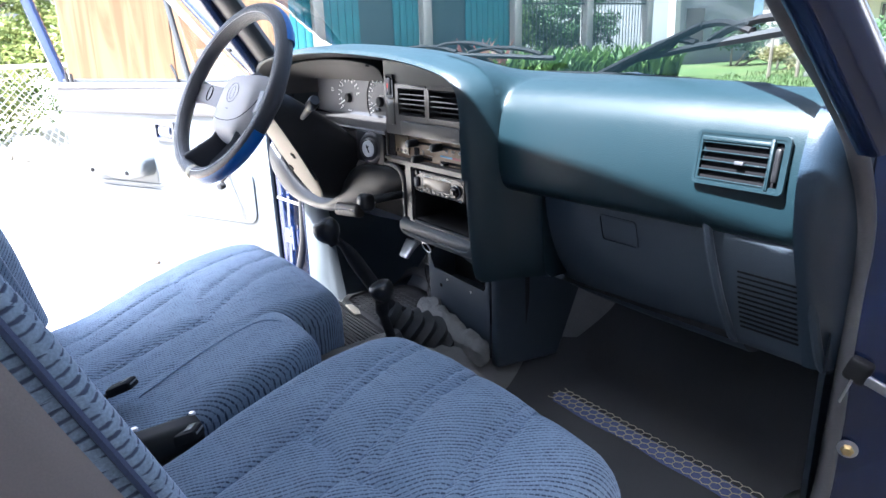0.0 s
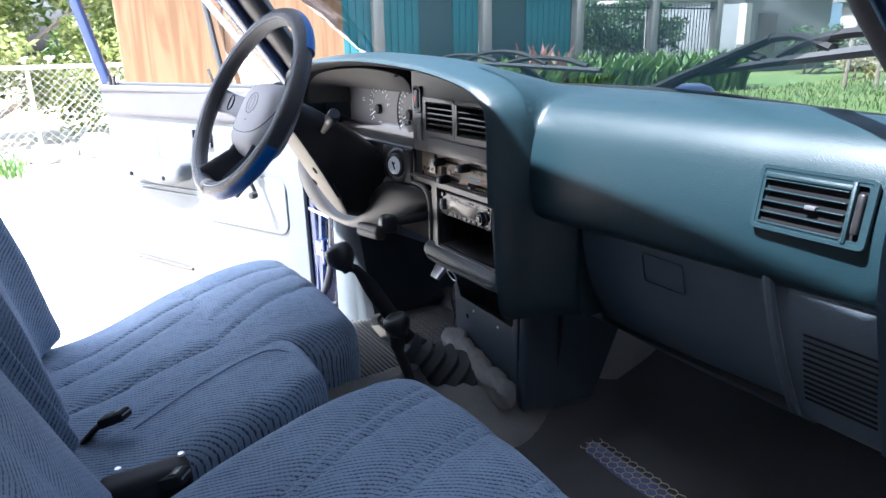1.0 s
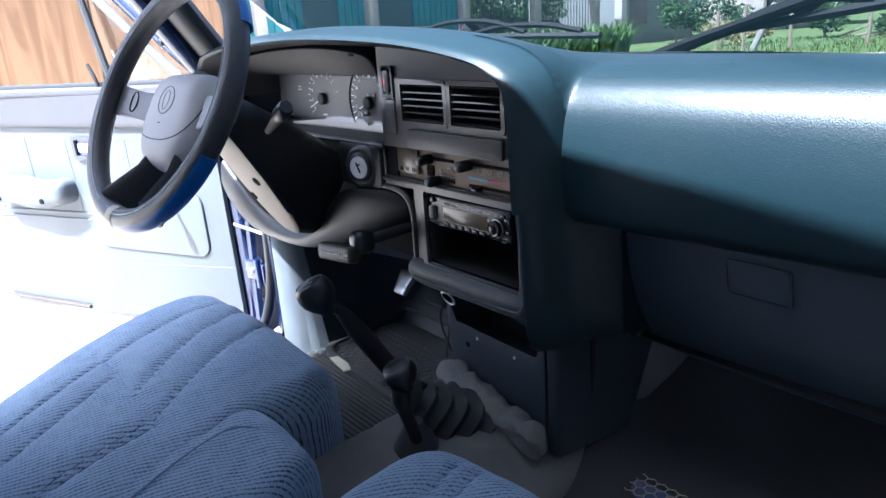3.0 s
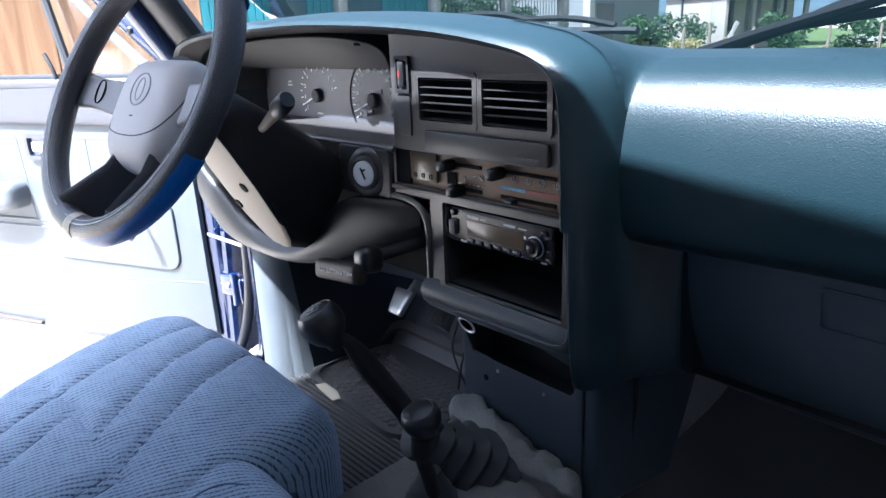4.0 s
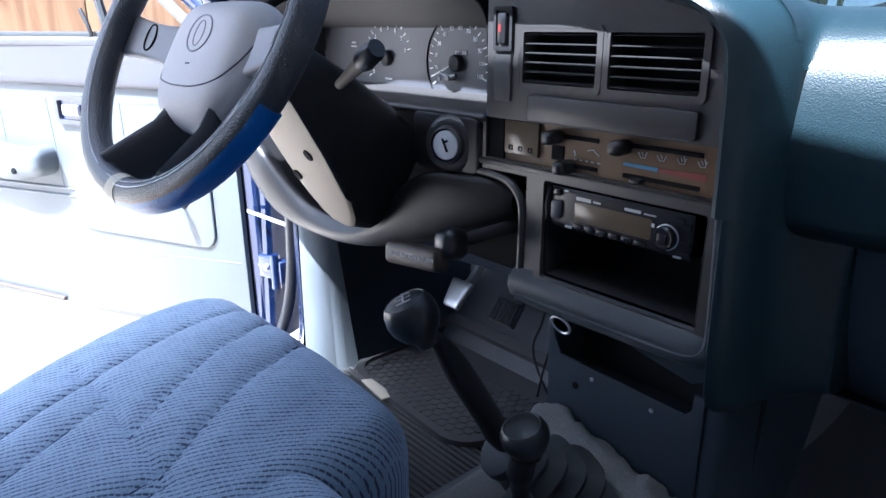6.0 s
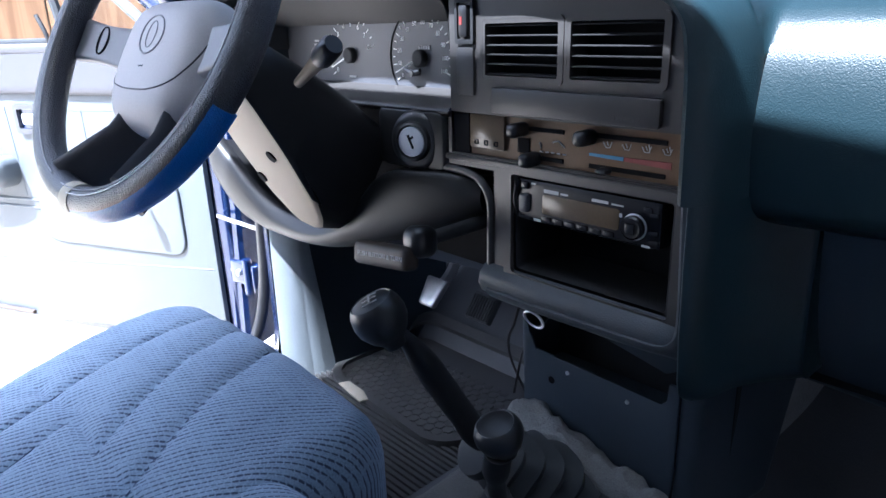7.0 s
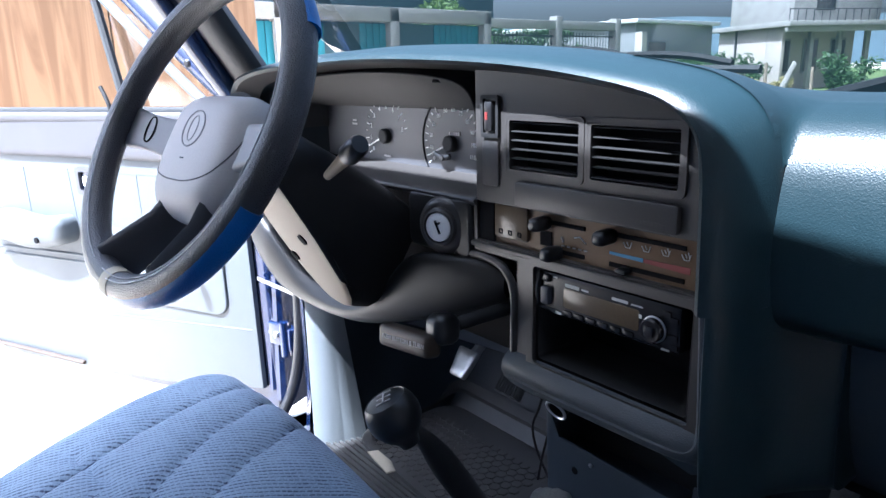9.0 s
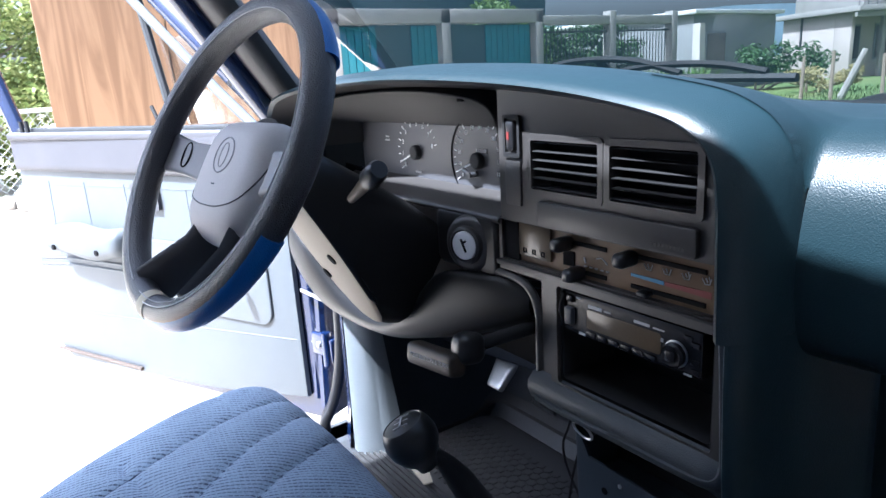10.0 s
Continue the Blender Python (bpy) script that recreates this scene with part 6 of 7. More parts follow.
def door():
    th = thing("door_1", D_M @ Vector((0.5, 0.55, 0)), "open dark blue pickup driver door with pale grey vinyl lining", "car door", kind="structure")
    # outer skin and edges
    bm = B()
    slab(bm, [(-0.07, 0.56), (1.02, 0.52), (1.09, 0.60), (1.10, 1.25), (-0.06, 1.30), (-0.075, 1.0)], D_M @ Matrix.Translation((0, 0, -0.15)), 0.135, 0.02, 3)
    part("shell", bm, M_PAINT, th, "dark blue painted door shell")
    bm = B()
    slab(bm, [(-0.035, 0.625), (0.3, 0.58), (1.0, 0.55), (1.06, 0.60), (1.075, 1.13), (1.07, 1.27), (-0.03, 1.275)], D_M @ Matrix.Translation((0, 0, -0.012)), 0.014, 0.006)
    ln = part("lining", bm, M_DOORVINYL, th, "pale grey-blue vinyl door lining")

    def bar(s0, s1, z0, z1, d, mt, nm, r=0.012, par=th):
        bm = B()
        rbox(bm, (0, 0, 0), (s1 - s0, z1 - z0, d * 2), r, (20, 8, 6))
        bmesh.ops.transform(bm, matrix=D_M @ Matrix.Translation(((s0 + s1) / 2, (z0 + z1) / 2, 0)), verts=bm.verts[:])
        return part(nm, bm, mt, par)
    # darker vinyl puts the cast shadow across the door top into the colour
    bar(-0.035, 1.07, 1.165, 1.275, 0.016, M_DOORGREY, "shaded_upper_pad", 0.012)
    # ledge added to throw shade onto the pad below it
    bm = B()
    rbox(bm, (0, 0, 0), (1.10, 0.024, 0.05), 0.010, (30, 6, 8), lambda o, p: Vector((o.x, o.y, o.z * (0.55 + 0.45 * (o.x + 0.55) / 1.1))))
    bmesh.ops.transform(bm, matrix=D_M @ Matrix.Translation((0.515, 1.268, 0)), verts=bm.verts[:])
    part("added_ledge", bm, M_DOORGREY, th)
    # quilted seams
    for s0, z0, s1, z1 in ((0.74, 1.135, 0.74, 0.90), (0.92, 1.135, 0.935, 0.90), (0.555, 1.135, 0.545, 0.90), (0.30, 1.13, 0.30, 0.96), (-0.03, 1.135, 1.07, 1.120)):
        part("seam", tube(B(), [D_M @ Vector((s0, z0, 0.0024)), D_M @ Vector((s1, z1, 0.0020))], 0.0009, 6), M_DOORVINYL, ln)
    for zz in (0.905, 0.885):
        part("crease", tube(B(), [D_M @ Vector((0.36, zz, 0.002)), D_M @ Vector((0.9, zz - 0.006, 0.003)), D_M @ Vector((1.07, zz - 0.02, 0.002))], 0.004, 6), M_DOORVINYL, ln)
    part("crease", tube(B(), [D_M @ Vector((-0.02, 0.775, 0.001)), D_M @ Vector((0.5, 0.745, 0.0015)), D_M @ Vector((1.06, 0.715, 0.001))], 0.0025, 6), M_DOORVINYL, ln)
    # armrest
    bm = B()

    def arm(o, p):
        t = (o.x + 0.185) / 0.37
        return Vector((o.x, o.y + 0.006 * math.cos(t * 9) - (0.010 if o.y < 0 else 0) * math.sin(math.pi * t), o.z * (0.85 + 0.15 * math.sin(math.pi * t))))
    rbox(bm, (0, 0, 0), (0.37, 0.075, 0.12), 0.03, (24, 8, 10), arm)
    bmesh.ops.transform(bm, matrix=D_M @ Matrix.Translation((0.735, 0.972, 0.010)), verts=bm.verts[:])
    ar = part("armrest", bm, M_DOORVINYL, th)
    for s in (0.635, 0.845):
        m = D_M @ Matrix.Translation((s, 0.952, 0.069))
        # near-black disc painted as a shaded hole
        part("screw_hole", lathe(B(), [(0.008, -0.004), (0.008, 0.001), (0.005, 0.0012)], m, 14), M_CAVITY, ar)
    # door pull recess
    fr = part("inner_handle", ring_slab(B(), rounded(0.405, 1.072, 0.515, 1.142, 0.008), rounded(0.417, 1.083, 0.503, 1.131, 0.006), D_M @ Matrix.Translation((0, 0, 0.002)), 0.010), M_DOORGREY, th, "recessed inner door handle with blue frame")
    part("handle_cup", slab(B(), rounded(0.415, 1.081, 0.505, 1.133, 0.006), D_M @ Matrix.Translation((0, 0, 0.0025)), 0.002), M_PAINT, fr)
    part("handle_lever", rbox_at((0.055, 0.026, 0.012), 0.004, D_M @ Matrix.Translation((0.455, 1.108, 0.012))), M_CHROME, fr)
    # map pocket
    bm = B()
    slab(bm, rounded(0.045, 0.80, 0.50, 0.99, 0.04), D_M @ Matrix.Translation((0, 0, 0.0015)), 0.007, 0.004, 3)
    part("map_pocket", bm, M_DOORVINYL, th)
    bm = B()
    tube(bm, [D_M @ Vector((0.62, 0.58, 0.006)), D_M @ Vector((1.05, 0.578, 0.006))], 0.007, 6, flat=0.8)
    part("drain_strip", bm, mat("brown_rusty_strip", (0.045, 0.032, 0.024), 0.9, grain=150, bump=0.6), th, "rusty brown strip along the bottom")
    # window frame
    fpts = [(-0.045, 1.285), (0.10, 1.40), (0.24, 1.522), (0.40, 1.66), (0.50, 1.73), (0.62, 1.755), (1.10, 1.76), (1.22, 1.735), (1.245, 1.68), (1.21, 1.60), (1.065, 1.275)]
    part("window_frame", tube(B(), spline([D_M @ Vector((s, z, -0.02)) for s, z in fpts], 5), 0.022, 10, flat=1.2), M_PAINT, th, "dark blue painted window frame")
    f2 = [(s + 0.035 * (1 if i < 5 else 0), z - 0.03) for i, (s, z) in enumerate(fpts[:6])]
    part("frame_seal", tube(B(), spline([D_M @ Vector((s, z, 0.0)) for s, z in f2], 4), 0.012, 8), M_DOORVINYL, th, "pale window channel")
    part("quarter_light_bar", tube(B(), [D_M @ Vector((0.298, 1.27, 0.0)), D_M @ Vector((0.368, 1.545, -0.008)), D_M @ Vector((0.40, 1.67, -0.012))], 0.0105, 8), M_RUBBER, th, "black upright window divider")
    bm = B()
    box(bm, D_M @ Vector((0.50, 1.283, -0.01)), (1.08, 0.016, 0.02), 0.004, D_M.to_3x3())
    part("belt_seal", bm, M_RUBBER, th)
    for s in (0.955, 0.985):
        part("lock_pin", tube(B(), [D_M @ Vector((s, 1.275, 0.012)), D_M @ Vector((s + 0.006, 1.312, 0.010))], 0.006, 8), M_BLACKM, th)
    part("latch_hook", tube(B(), spline([D_M @ Vector((0.345, 1.28, 0.01)), D_M @ Vector((0.352, 1.305, 0.01)), D_M @ Vector((0.372, 1.34, 0.008))], 4), 0.005, 8), M_BLACKM, th)
    for s, z in ((0.135, 1.425), (0.085, 1.385)):
        m = D_M @ Matrix.Translation((s, z, 0.0))
        part("frame_screw", lathe(B(), [(0.009, -0.01), (0.009, 0.004), (0.006, 0.007)], m, 12), M_BLACK, th)
    part("mirror_patch", slab(B(), [(0.02, 1.285), (0.29, 1.285), (0.345, 1.50), (0.27, 1.50), (0.12, 1.375)], D_M @ Matrix.Translation((0, 0, -0.03)), 0.006, 0.001), M_PLYTINT, th, "tan reflecting quarter light")
    # hinge edge with flanges and check strap
    for s, z0, z1, w in ((-0.075, 0.60, 1.25, 0.016), (-0.05, 0.62, 1.25, 0.010)):
        part("edge_flange", tube(B(), [D_M @ Vector((s, z0, -0.02)), D_M @ Vector((s - 0.005, (z0 + z1) / 2, -0.035)), D_M @ Vector((s, z1, -0.03))], w, 8), M_PAINT, th)
    # window crank
    m = D_M @ Matrix.Translation((0.185, 1.05, 0.02))
    cr = part("window_crank", tube(B(), [m @ Vector((0, 0, 0.03)), m @ Vector((-0.02, -0.05, 0.036)), m @ Vector((-0.045, -0.11, 0.03))], [0.011, 0.009, 0.008], 8, flat=0.6), M_BLACKM, th, "black window crank")
    part("crank_knob", lathe(B(), [(0.010, 0), (0.012, 0.012), (0.010, 0.024)], m @ Matrix.Translation((-0.045, -0.11, 0.03)), 14), M_BLACKM, cr)
    part("crank_boss", lathe(B(), [(0.024, -0.02), (0.020, 0.03)], m, 18), M_BLACKM, cr)
    return th


def rbox_at(s, r, m, n=(6, 6, 6)):
    bm = B()
    rbox(bm, (0, 0, 0), s, r, n)
    bmesh.ops.transform(bm, matrix=m, verts=bm.verts[:])
    return bm


door_check()
M_PLYTINT = glass("quarter_light_glass", (0.95, 0.95, 0.95), 0.05)
DOOR = door()


def door_hinges():
    for z in (0.78, 1.08):
        th = part("hinge", rbox_at((0.10, 0.012, 0.055), 0.004, Matrix.Translation((-0.885, 0.045, z)) @ Euler((0, 0, radians(18))).to_matrix().to_4x4()), M_PAINT, DOOR)
        part("leaf", rbox_at((0.012, 0.05, 0.055), 0.004, Matrix.Translation((-0.85, 0.06, z))), M_PAINT, th)
        part("knuckle", tube(B(), [(-0.868, 0.035, z - 0.04), (-0.868, 0.035, z + 0.04)], 0.011, 12), M_PAINT, th)
        for dx in (-0.02, -0.045):
            m = Matrix.Translation((-0.885 + dx, 0.035, z)) @ Euler((radians(90), 0, 0)).to_matrix().to_4x4()
            part("bolt", lathe(B(), [(0.008, -0.002), (0.008, 0.006), (0.006, 0.008)], m, 8), M_STEEL, th)
    part("check_strap", rbox_at((0.19, 0.005, 0.009), 0.002, Matrix.Translation((-0.86, 0.028, 0.906)) @ Euler((0, 0, radians(4))).to_matrix().to_4x4()), M_STEEL, DOOR, "bright steel check strap")


door_hinges()


# ---- floor coverings ----
def floor_things():
    # carpet over the tunnel and passenger side
    bm = B()
    rows = []
    for i in range(46):
        y = -0.30 + 0.80 * i / 45
        row = []
        for j in range(60):
            x = -0.165 + 0.93 * j / 59
            t = max(0.0, 1 - abs(x) / 0.23)
            z = 0.618 + 0.13 * min(1, t * 1.6)
            if x < -0.12:
                z -= 0.03 * (-0.12 - x) / 0.045
            if y > 0.30:
                z += (y - 0.30) * 1.15
            z += 0.006 * noise.noise(Vector((x * 14, y * 14, 0))) + 0.003 * noise.noise(Vector((x * 60, y * 60, 3)))
            if x < 0.3 and 0.02 < y < 0.16:
                z += 0.018 * max(0, 1 - abs(y - 0.09) / 0.07) * max(0, min(1, (0.2 - abs(x - 0.0)) / 0.08))
            row.append((x, y, z))
        rows.append(row)
    loft(bm, rows)
    solo("carpet", bm, M_CARPET, "worn grey carpet over the transmission tunnel", "carpet", (0, 0, 0.6), kind="structure")
    th = thing("carpet_offcut", (0.04, 0.026, 0.742), "folded pale grey carpet edge along the tray's foot", "carpet")
    bm = B()

    def fold(o, p):
        n = noise.noise(Vector((o.x * 34, o.y * 30, o.z * 30)))
        n2 = noise.noise(Vector((o.x * 90, o.y * 90, o.z * 90)))
        return Vector((o.x, o.y + 0.010 * n + 0.003 * n2, o.z * (1 + 0.35 * n + 0.20 * n2) - 0.20 * (o.x + 0.07)))
    rbox(bm, (0.030, 0.024, 0.778), (0.240, 0.044, 0.050), 0.017, (70, 16, 18), fold)
    part("fold", bm, M_CARPETPALE, th)
    # driver rubber mat with hexagon pattern
    th = thing("rubber_floor_mat", (-0.40, 0.15, 0.62), "black rubber driver mat with hexagon tread and raised rim", "floor mat", "floor mats")
    bm = B()

    def zf(x, y):
        return 0.622 + (max(0, y - 0.27) * 0.9)
    outer = rounded(-0.640, 0.060, -0.250, 0.330, 0.06, 6)
    inner = rounded(-0.624, 0.076, -0.266, 0.314, 0.05, 6)
    bow = lambda x, y: y - 0.022 * max(0.0, 1 - ((x + 0.40) / 0.19) ** 2) * (1 if y < 0.15 else 0)
    rows = [[(x, bow(x, y), zf(x, y) + h) for x, y in o] for o, h in ((outer, -0.004), (outer, 0.009), (inner, 0.009), (inner, 0.0))]
    loft(bm, rows, True)
    bm.faces.new([bm.verts.new((x, bow(x, y), zf(x, min(y, 0.27)) + 0.0)) for x, y in inner])
    part("mat_base", bm, M_MAT, th)
    wp = B()
    slab(wp, [(-0.560, 0.047), (-0.475, 0.035), (-0.470, 0.052), (-0.50, 0.064), (-0.55, 0.066)], Matrix.Translation((0, 0, 0.6300)), 0.003, 0.001)
    part("worn_patch", wp, mat("tan_worn_patch", (0.30, 0.27, 0.21), 0.9, grain=200, bump=0.5), th, "pale tan worn patch on the rim")
    hexes = []
    r = 0.0115
    for i in range(28):
        for j in range(20):
            x = -0.612 + i * r * 1.75 + (r * 0.875 if j % 2 else 0)
            y = 0.078 + j * r * 1.52
            if x < -0.282 and y < 0.265:
                hexes.append((x, y))
    bm = B()
    for x, y in hexes[:300]:
        f = [bm.verts.new((x + (r - 0.0016) * math.sin(radians(60 * k)), y + (r - 0.0016) * math.cos(radians(60 * k)), 0.6245)) for k in range(6)]
        g = [bm.verts.new((x + r * 0.98 * math.sin(radians(60 * k)), y + r * 0.98 * math.cos(radians(60 * k)), 0.6215)) for k in range(6)]
        bm.faces.new(f)
        for k in range(6):
            bm.faces.new((f[k], g[k], g[(k + 1) % 6], f[(k + 1) % 6]))
    tagged(part("hexagon_tread", bm, M_MAT, th, smooth=0), kind="stuff")
    # ribbed mat nearer the seat
    th = thing("ribbed_floor_mat", (-0.40, -0.15, 0.61), "black ribbed rubber mat under the driver mat", "floor mat", "floor mats")
    part("mat_base", box(B(), (-0.41, -0.085, 0.612), (0.56, 0.41, 0.006), 0.002), M_MAT, th)
    bm = B()
    k = 0
    y = -0.285
    while y < 0.115:
        box(bm, (-0.41, y, 0.617), (0.55, 0.0055, 0.007), 0)
        y += 0.0115
    tagged(part("rib", bm, M_MAT, th, smooth=0), kind="stuff")
    # passenger mat with pale honeycomb edge
    th = thing("passenger_floor_mat", (0.45, 0.2, 0.62), "black mat with a curled blue honeycomb edge in the footwell", "floor mat", "floor mats")
    bm = B()
    rows = []
    for i in range(30):
        y = -0.10 + 0.69 * i / 29
        row = []
        for j in range(36):
            x = 0.160 + 0.03 * math.sin(i * 0.35) + 0.57 * j / 35
            t = max(0.0, 1 - abs(x) / 0.23)
            row.append((x, y, 0.630 + 0.13 * min(1, t * 1.6) + max(0, y - 0.30) * 1.15 + 0.004 * noise.noise(Vector((x * 8, y * 8, 1)))))
        rows.append(row)
    loft(bm, rows)
    part("mat_base", bm, M_MATDARK, th)
    bm = B()
    rows = []
    for i in range(31):
        x = 0.20 + 0.50 * i / 30
        w = 1.0 if i > 1 else 0.6
        rows.append([(x, 0.168 + dy * w, 0.628 + dz) for dy, dz in ((0.022, 0.0), (0.014, 0.008), (0.0, 0.011), (-0.018, 0.008), (-0.03, -0.002), (-0.034, -0.012))])
    loft(bm, rows)
    ed = part("curled_edge", bm, M_HONEYMAT, th, "blue-grey curled edge")
    bm = B()
    r = 0.0108
    for i in range(26):
        for j in range(3):
            x = 0.207 + i * r * 1.75 + (r * 0.875 if j % 2 else 0)
            y = 0.150 + j * r * 1.5
            if x > 0.695:
                continue
            pts = [(x + r * math.sin(radians(60 * k)), y + r * math.cos(radians(60 * k)), 0.640 - 0.06 * abs(y + r * math.cos(radians(60 * k)) - 0.165)) for k in range(6)]
            tube(bm, pts, 0.0012, 4, True)
    tagged(part("honeycomb", bm, M_HONEYLINE, ed), kind="stuff")


floor_things()


# ---- wipers ----
def wiper(a, b, pivot, label):
    th = thing("windscreen_wiper", pivot, label, "wiper", "windscreen wipers")
    a, b, pivot = Vector(a), Vector(b), Vector(pivot)
    mid = (a + b) / 2
    d = (b - a)
    part("blade", tube(B(), [a + Vector((0, 0, -0.008)), mid + Vector((0, 0, -0.006)), b + Vector((0, 0, -0.008))], 0.0065, 6), M_RUBBER, th)
    for t0, t1, h in ((0.06, 0.46, 0.012), (0.54, 0.94, 0.012), (0.26, 0.74, 0.022)):
        part("bridge", tube(B(), spline([a + d * t0, a + d * (t0 * 0.7 + t1 * 0.3) + Vector((0, 0, h)), a + d * (t0 * 0.3 + t1 * 0.7) + Vector((0, 0, h)), a + d * t1], 4), 0.0058, 6), M_BLACKM, th)
    part("arm", tube(B(), [pivot, pivot + (mid - pivot) * 0.35 + Vector((0, 0, 0.012)), mid + Vector((0, 0, 0.026))], [0.020, 0.014, 0.008], 8, flat=0.7), M_BLACKM, th)


wiper((-0.66, 0.33, 1.365), (0.0, 0.36, 1.352), (-0.40, 0.56, 1.27), "black windscreen wiper parked at the foot of the glass")
wiper((0.21, 0.397, 1.349), (0.79, -0.015, 1.405), (0.02, 0.50, 1.295), "black windscreen wiper resting higher on the glass")

# ---- outdoors ----
def ground():
    bm = B()
    g = []
    ax = [-400, -150, -60, -30, -20, -14, -12, -10, -8, -6, -4, -2, 0, 2, 4, 8, 15, 30, 80, 400]
    ay = [-400, -100, -30, -12, -6, -3, -1, 0, 1, 3, 6, 9, 12, 16, 20, 26, 34, 50, 90, 400]
    for y in ay:
        g.append([(x, y, 0.0) for x in ax])
    loft(bm, g)
    solo("ground", bm, M_GROUND, "sunlit pale sandy ground around the pickup", "ground", kind="structure")
    bm = B()
    loft(bm, [[(-11.5, 9.0, 0.03), (-6.0, 9.0, 0.03), (-4.0, 11.0, 0.03), (30.0, 11.5, 0.03)], [(-11.5, 60, 0.03), (-6, 60, 0.03), (0, 60, 0.03), (60, 60, 0.03)], [(-60, 300, 0.03), (-20, 300, 0.03), (20, 300, 0.03), (150, 300, 0.03)]])
    loft(bm, [[(-80, 17, 0.028), (-11.4, 17, 0.028)], [(-80, 200, 0.028), (-11.4, 60, 0.028)]])
    solo("grass", bm, M_GRASS, "green rough grass beyond the bonnet", "grass", kind="structure")
    bm = B()
    loft(bm, [[(-7.5, 17.0, 0.05), (-6.0, 14.5, 0.05)], [(-4.0, 19.0, 0.05), (-3.0, 16.0, 0.05)], [(3.0, 22.0, 0.05), (3.5, 18.5, 0.05)], [(30.0, 30.0, 0.05), (31.0, 24.0, 0.05)]])
    solo("dirt_track", bm, M_DIRT, "pale dirt track across the grass", "path", kind="structure")
    # low hills far away
    bm = B()
    rows = []
    for k in range(60):
        b = radians(75 - 85 * k / 59)
        d = 900
        h = 58 + 12 * noise.noise(Vector((k * 0.12, 0, 0))) + 3 * noise.noise(Vector((k * 0.9, 5, 0)))
        p = Vector((-d * math.sin(b), d * math.cos(b), 0))
        rows.append([tuple(p + Vector((0, 0, -5))), tuple(p * 1.08 + Vector((0, 0, h)))])
    loft(bm, rows)
    solo("backdrop", bm, M_HILL, "hazy blue wooded hills on the horizon", "hills", kind="structure")


FX = -12.15
POSTS = [2.9, 5.55, 8.25, 11.0, 13.6, 16.15]


def fence():
    th = thing("concrete_fence", (FX, 9.0, 0), "weathered concrete post and beam frame of a yard fence", "fence", kind="structure")
    for y in POSTS:
        part("post", box(B(), (FX, y, 1.35), (0.26, 0.24, 2.7), 0.015), M_CONCRETE, th)
    for a, b in zip(POSTS[:4], POSTS[1:4]):
        part("beam", box(B(), (FX - 0.01, (a + b) / 2, 2.58), (0.28, b - a + 0.26, 0.30), 0.015), M_CONCRETE, th)
    for a, b in zip(POSTS[3:], POSTS[4:]):
        part("beam", box(B(), (FX - 0.01, (a + b) / 2, 2.48), (0.24, b - a + 0.2, 0.22), 0.015), M_CONCRETE, th)
    part("base_wall", box(B(), (FX, 9.5, 0.25), (0.2, 13.4, 0.5), 0.01), M_CONCRETE, th)
    # teal sheet panels, each of upright boards
    for a, b, dark in ((POSTS[0], POSTS[1], 0), (POSTS[1], POSTS[2], 1), (POSTS[2], POSTS[3], 2)):
        pn = part("sheet_panel", box(B(), (FX - 0.05, (a + b) / 2, 1.45), (0.02, b - a - 0.3, 1.9)), M_TEALDARK, th)
        y = a + 0.16
        k = 0
        while y < b - 0.25:
            w = 0.17
            gap = (dark == 1 and 0.9 < y - a < 1.75) or (dark == 2 and y - a < 1.1)
            if not gap:
                part("board", box(B(), (FX - 0.02, y + w / 2, 1.45), (0.03, w - 0.014, 1.88), 0.004), M_TEAL, pn)
            y += w
            k += 1
    # iron bars
    for a, b in zip(POSTS[3:], POSTS[4:]):
        pn = part("railing", box(B(), (FX, (a + b) / 2, 0.62), (0.04, b - a - 0.2, 0.04)), M_IRON, th)
        part("rail", box(B(), (FX, (a + b) / 2, 2.2), (0.04, b - a - 0.2, 0.04)), M_IRON, pn)
        y = a + 0.2
        while y < b - 0.15:
            part("bar", tube(B(), [(FX, y, 0.5), (FX, y, 2.3)], 0.014, 6), M_IRON, pn)
            y += 0.13
    # leaning white pillar
    bm = B()
    tube(bm, [(FX + 0.1, 17.35, 0), (FX + 0.1, 17.30, 2.35)], [0.2, 0.17], 4)
    solo("gate_pillar", bm, M_WHITEWALL, "pale square gate pillar beside the fence", "pillar", (FX, 17.3, 0), smooth=0)


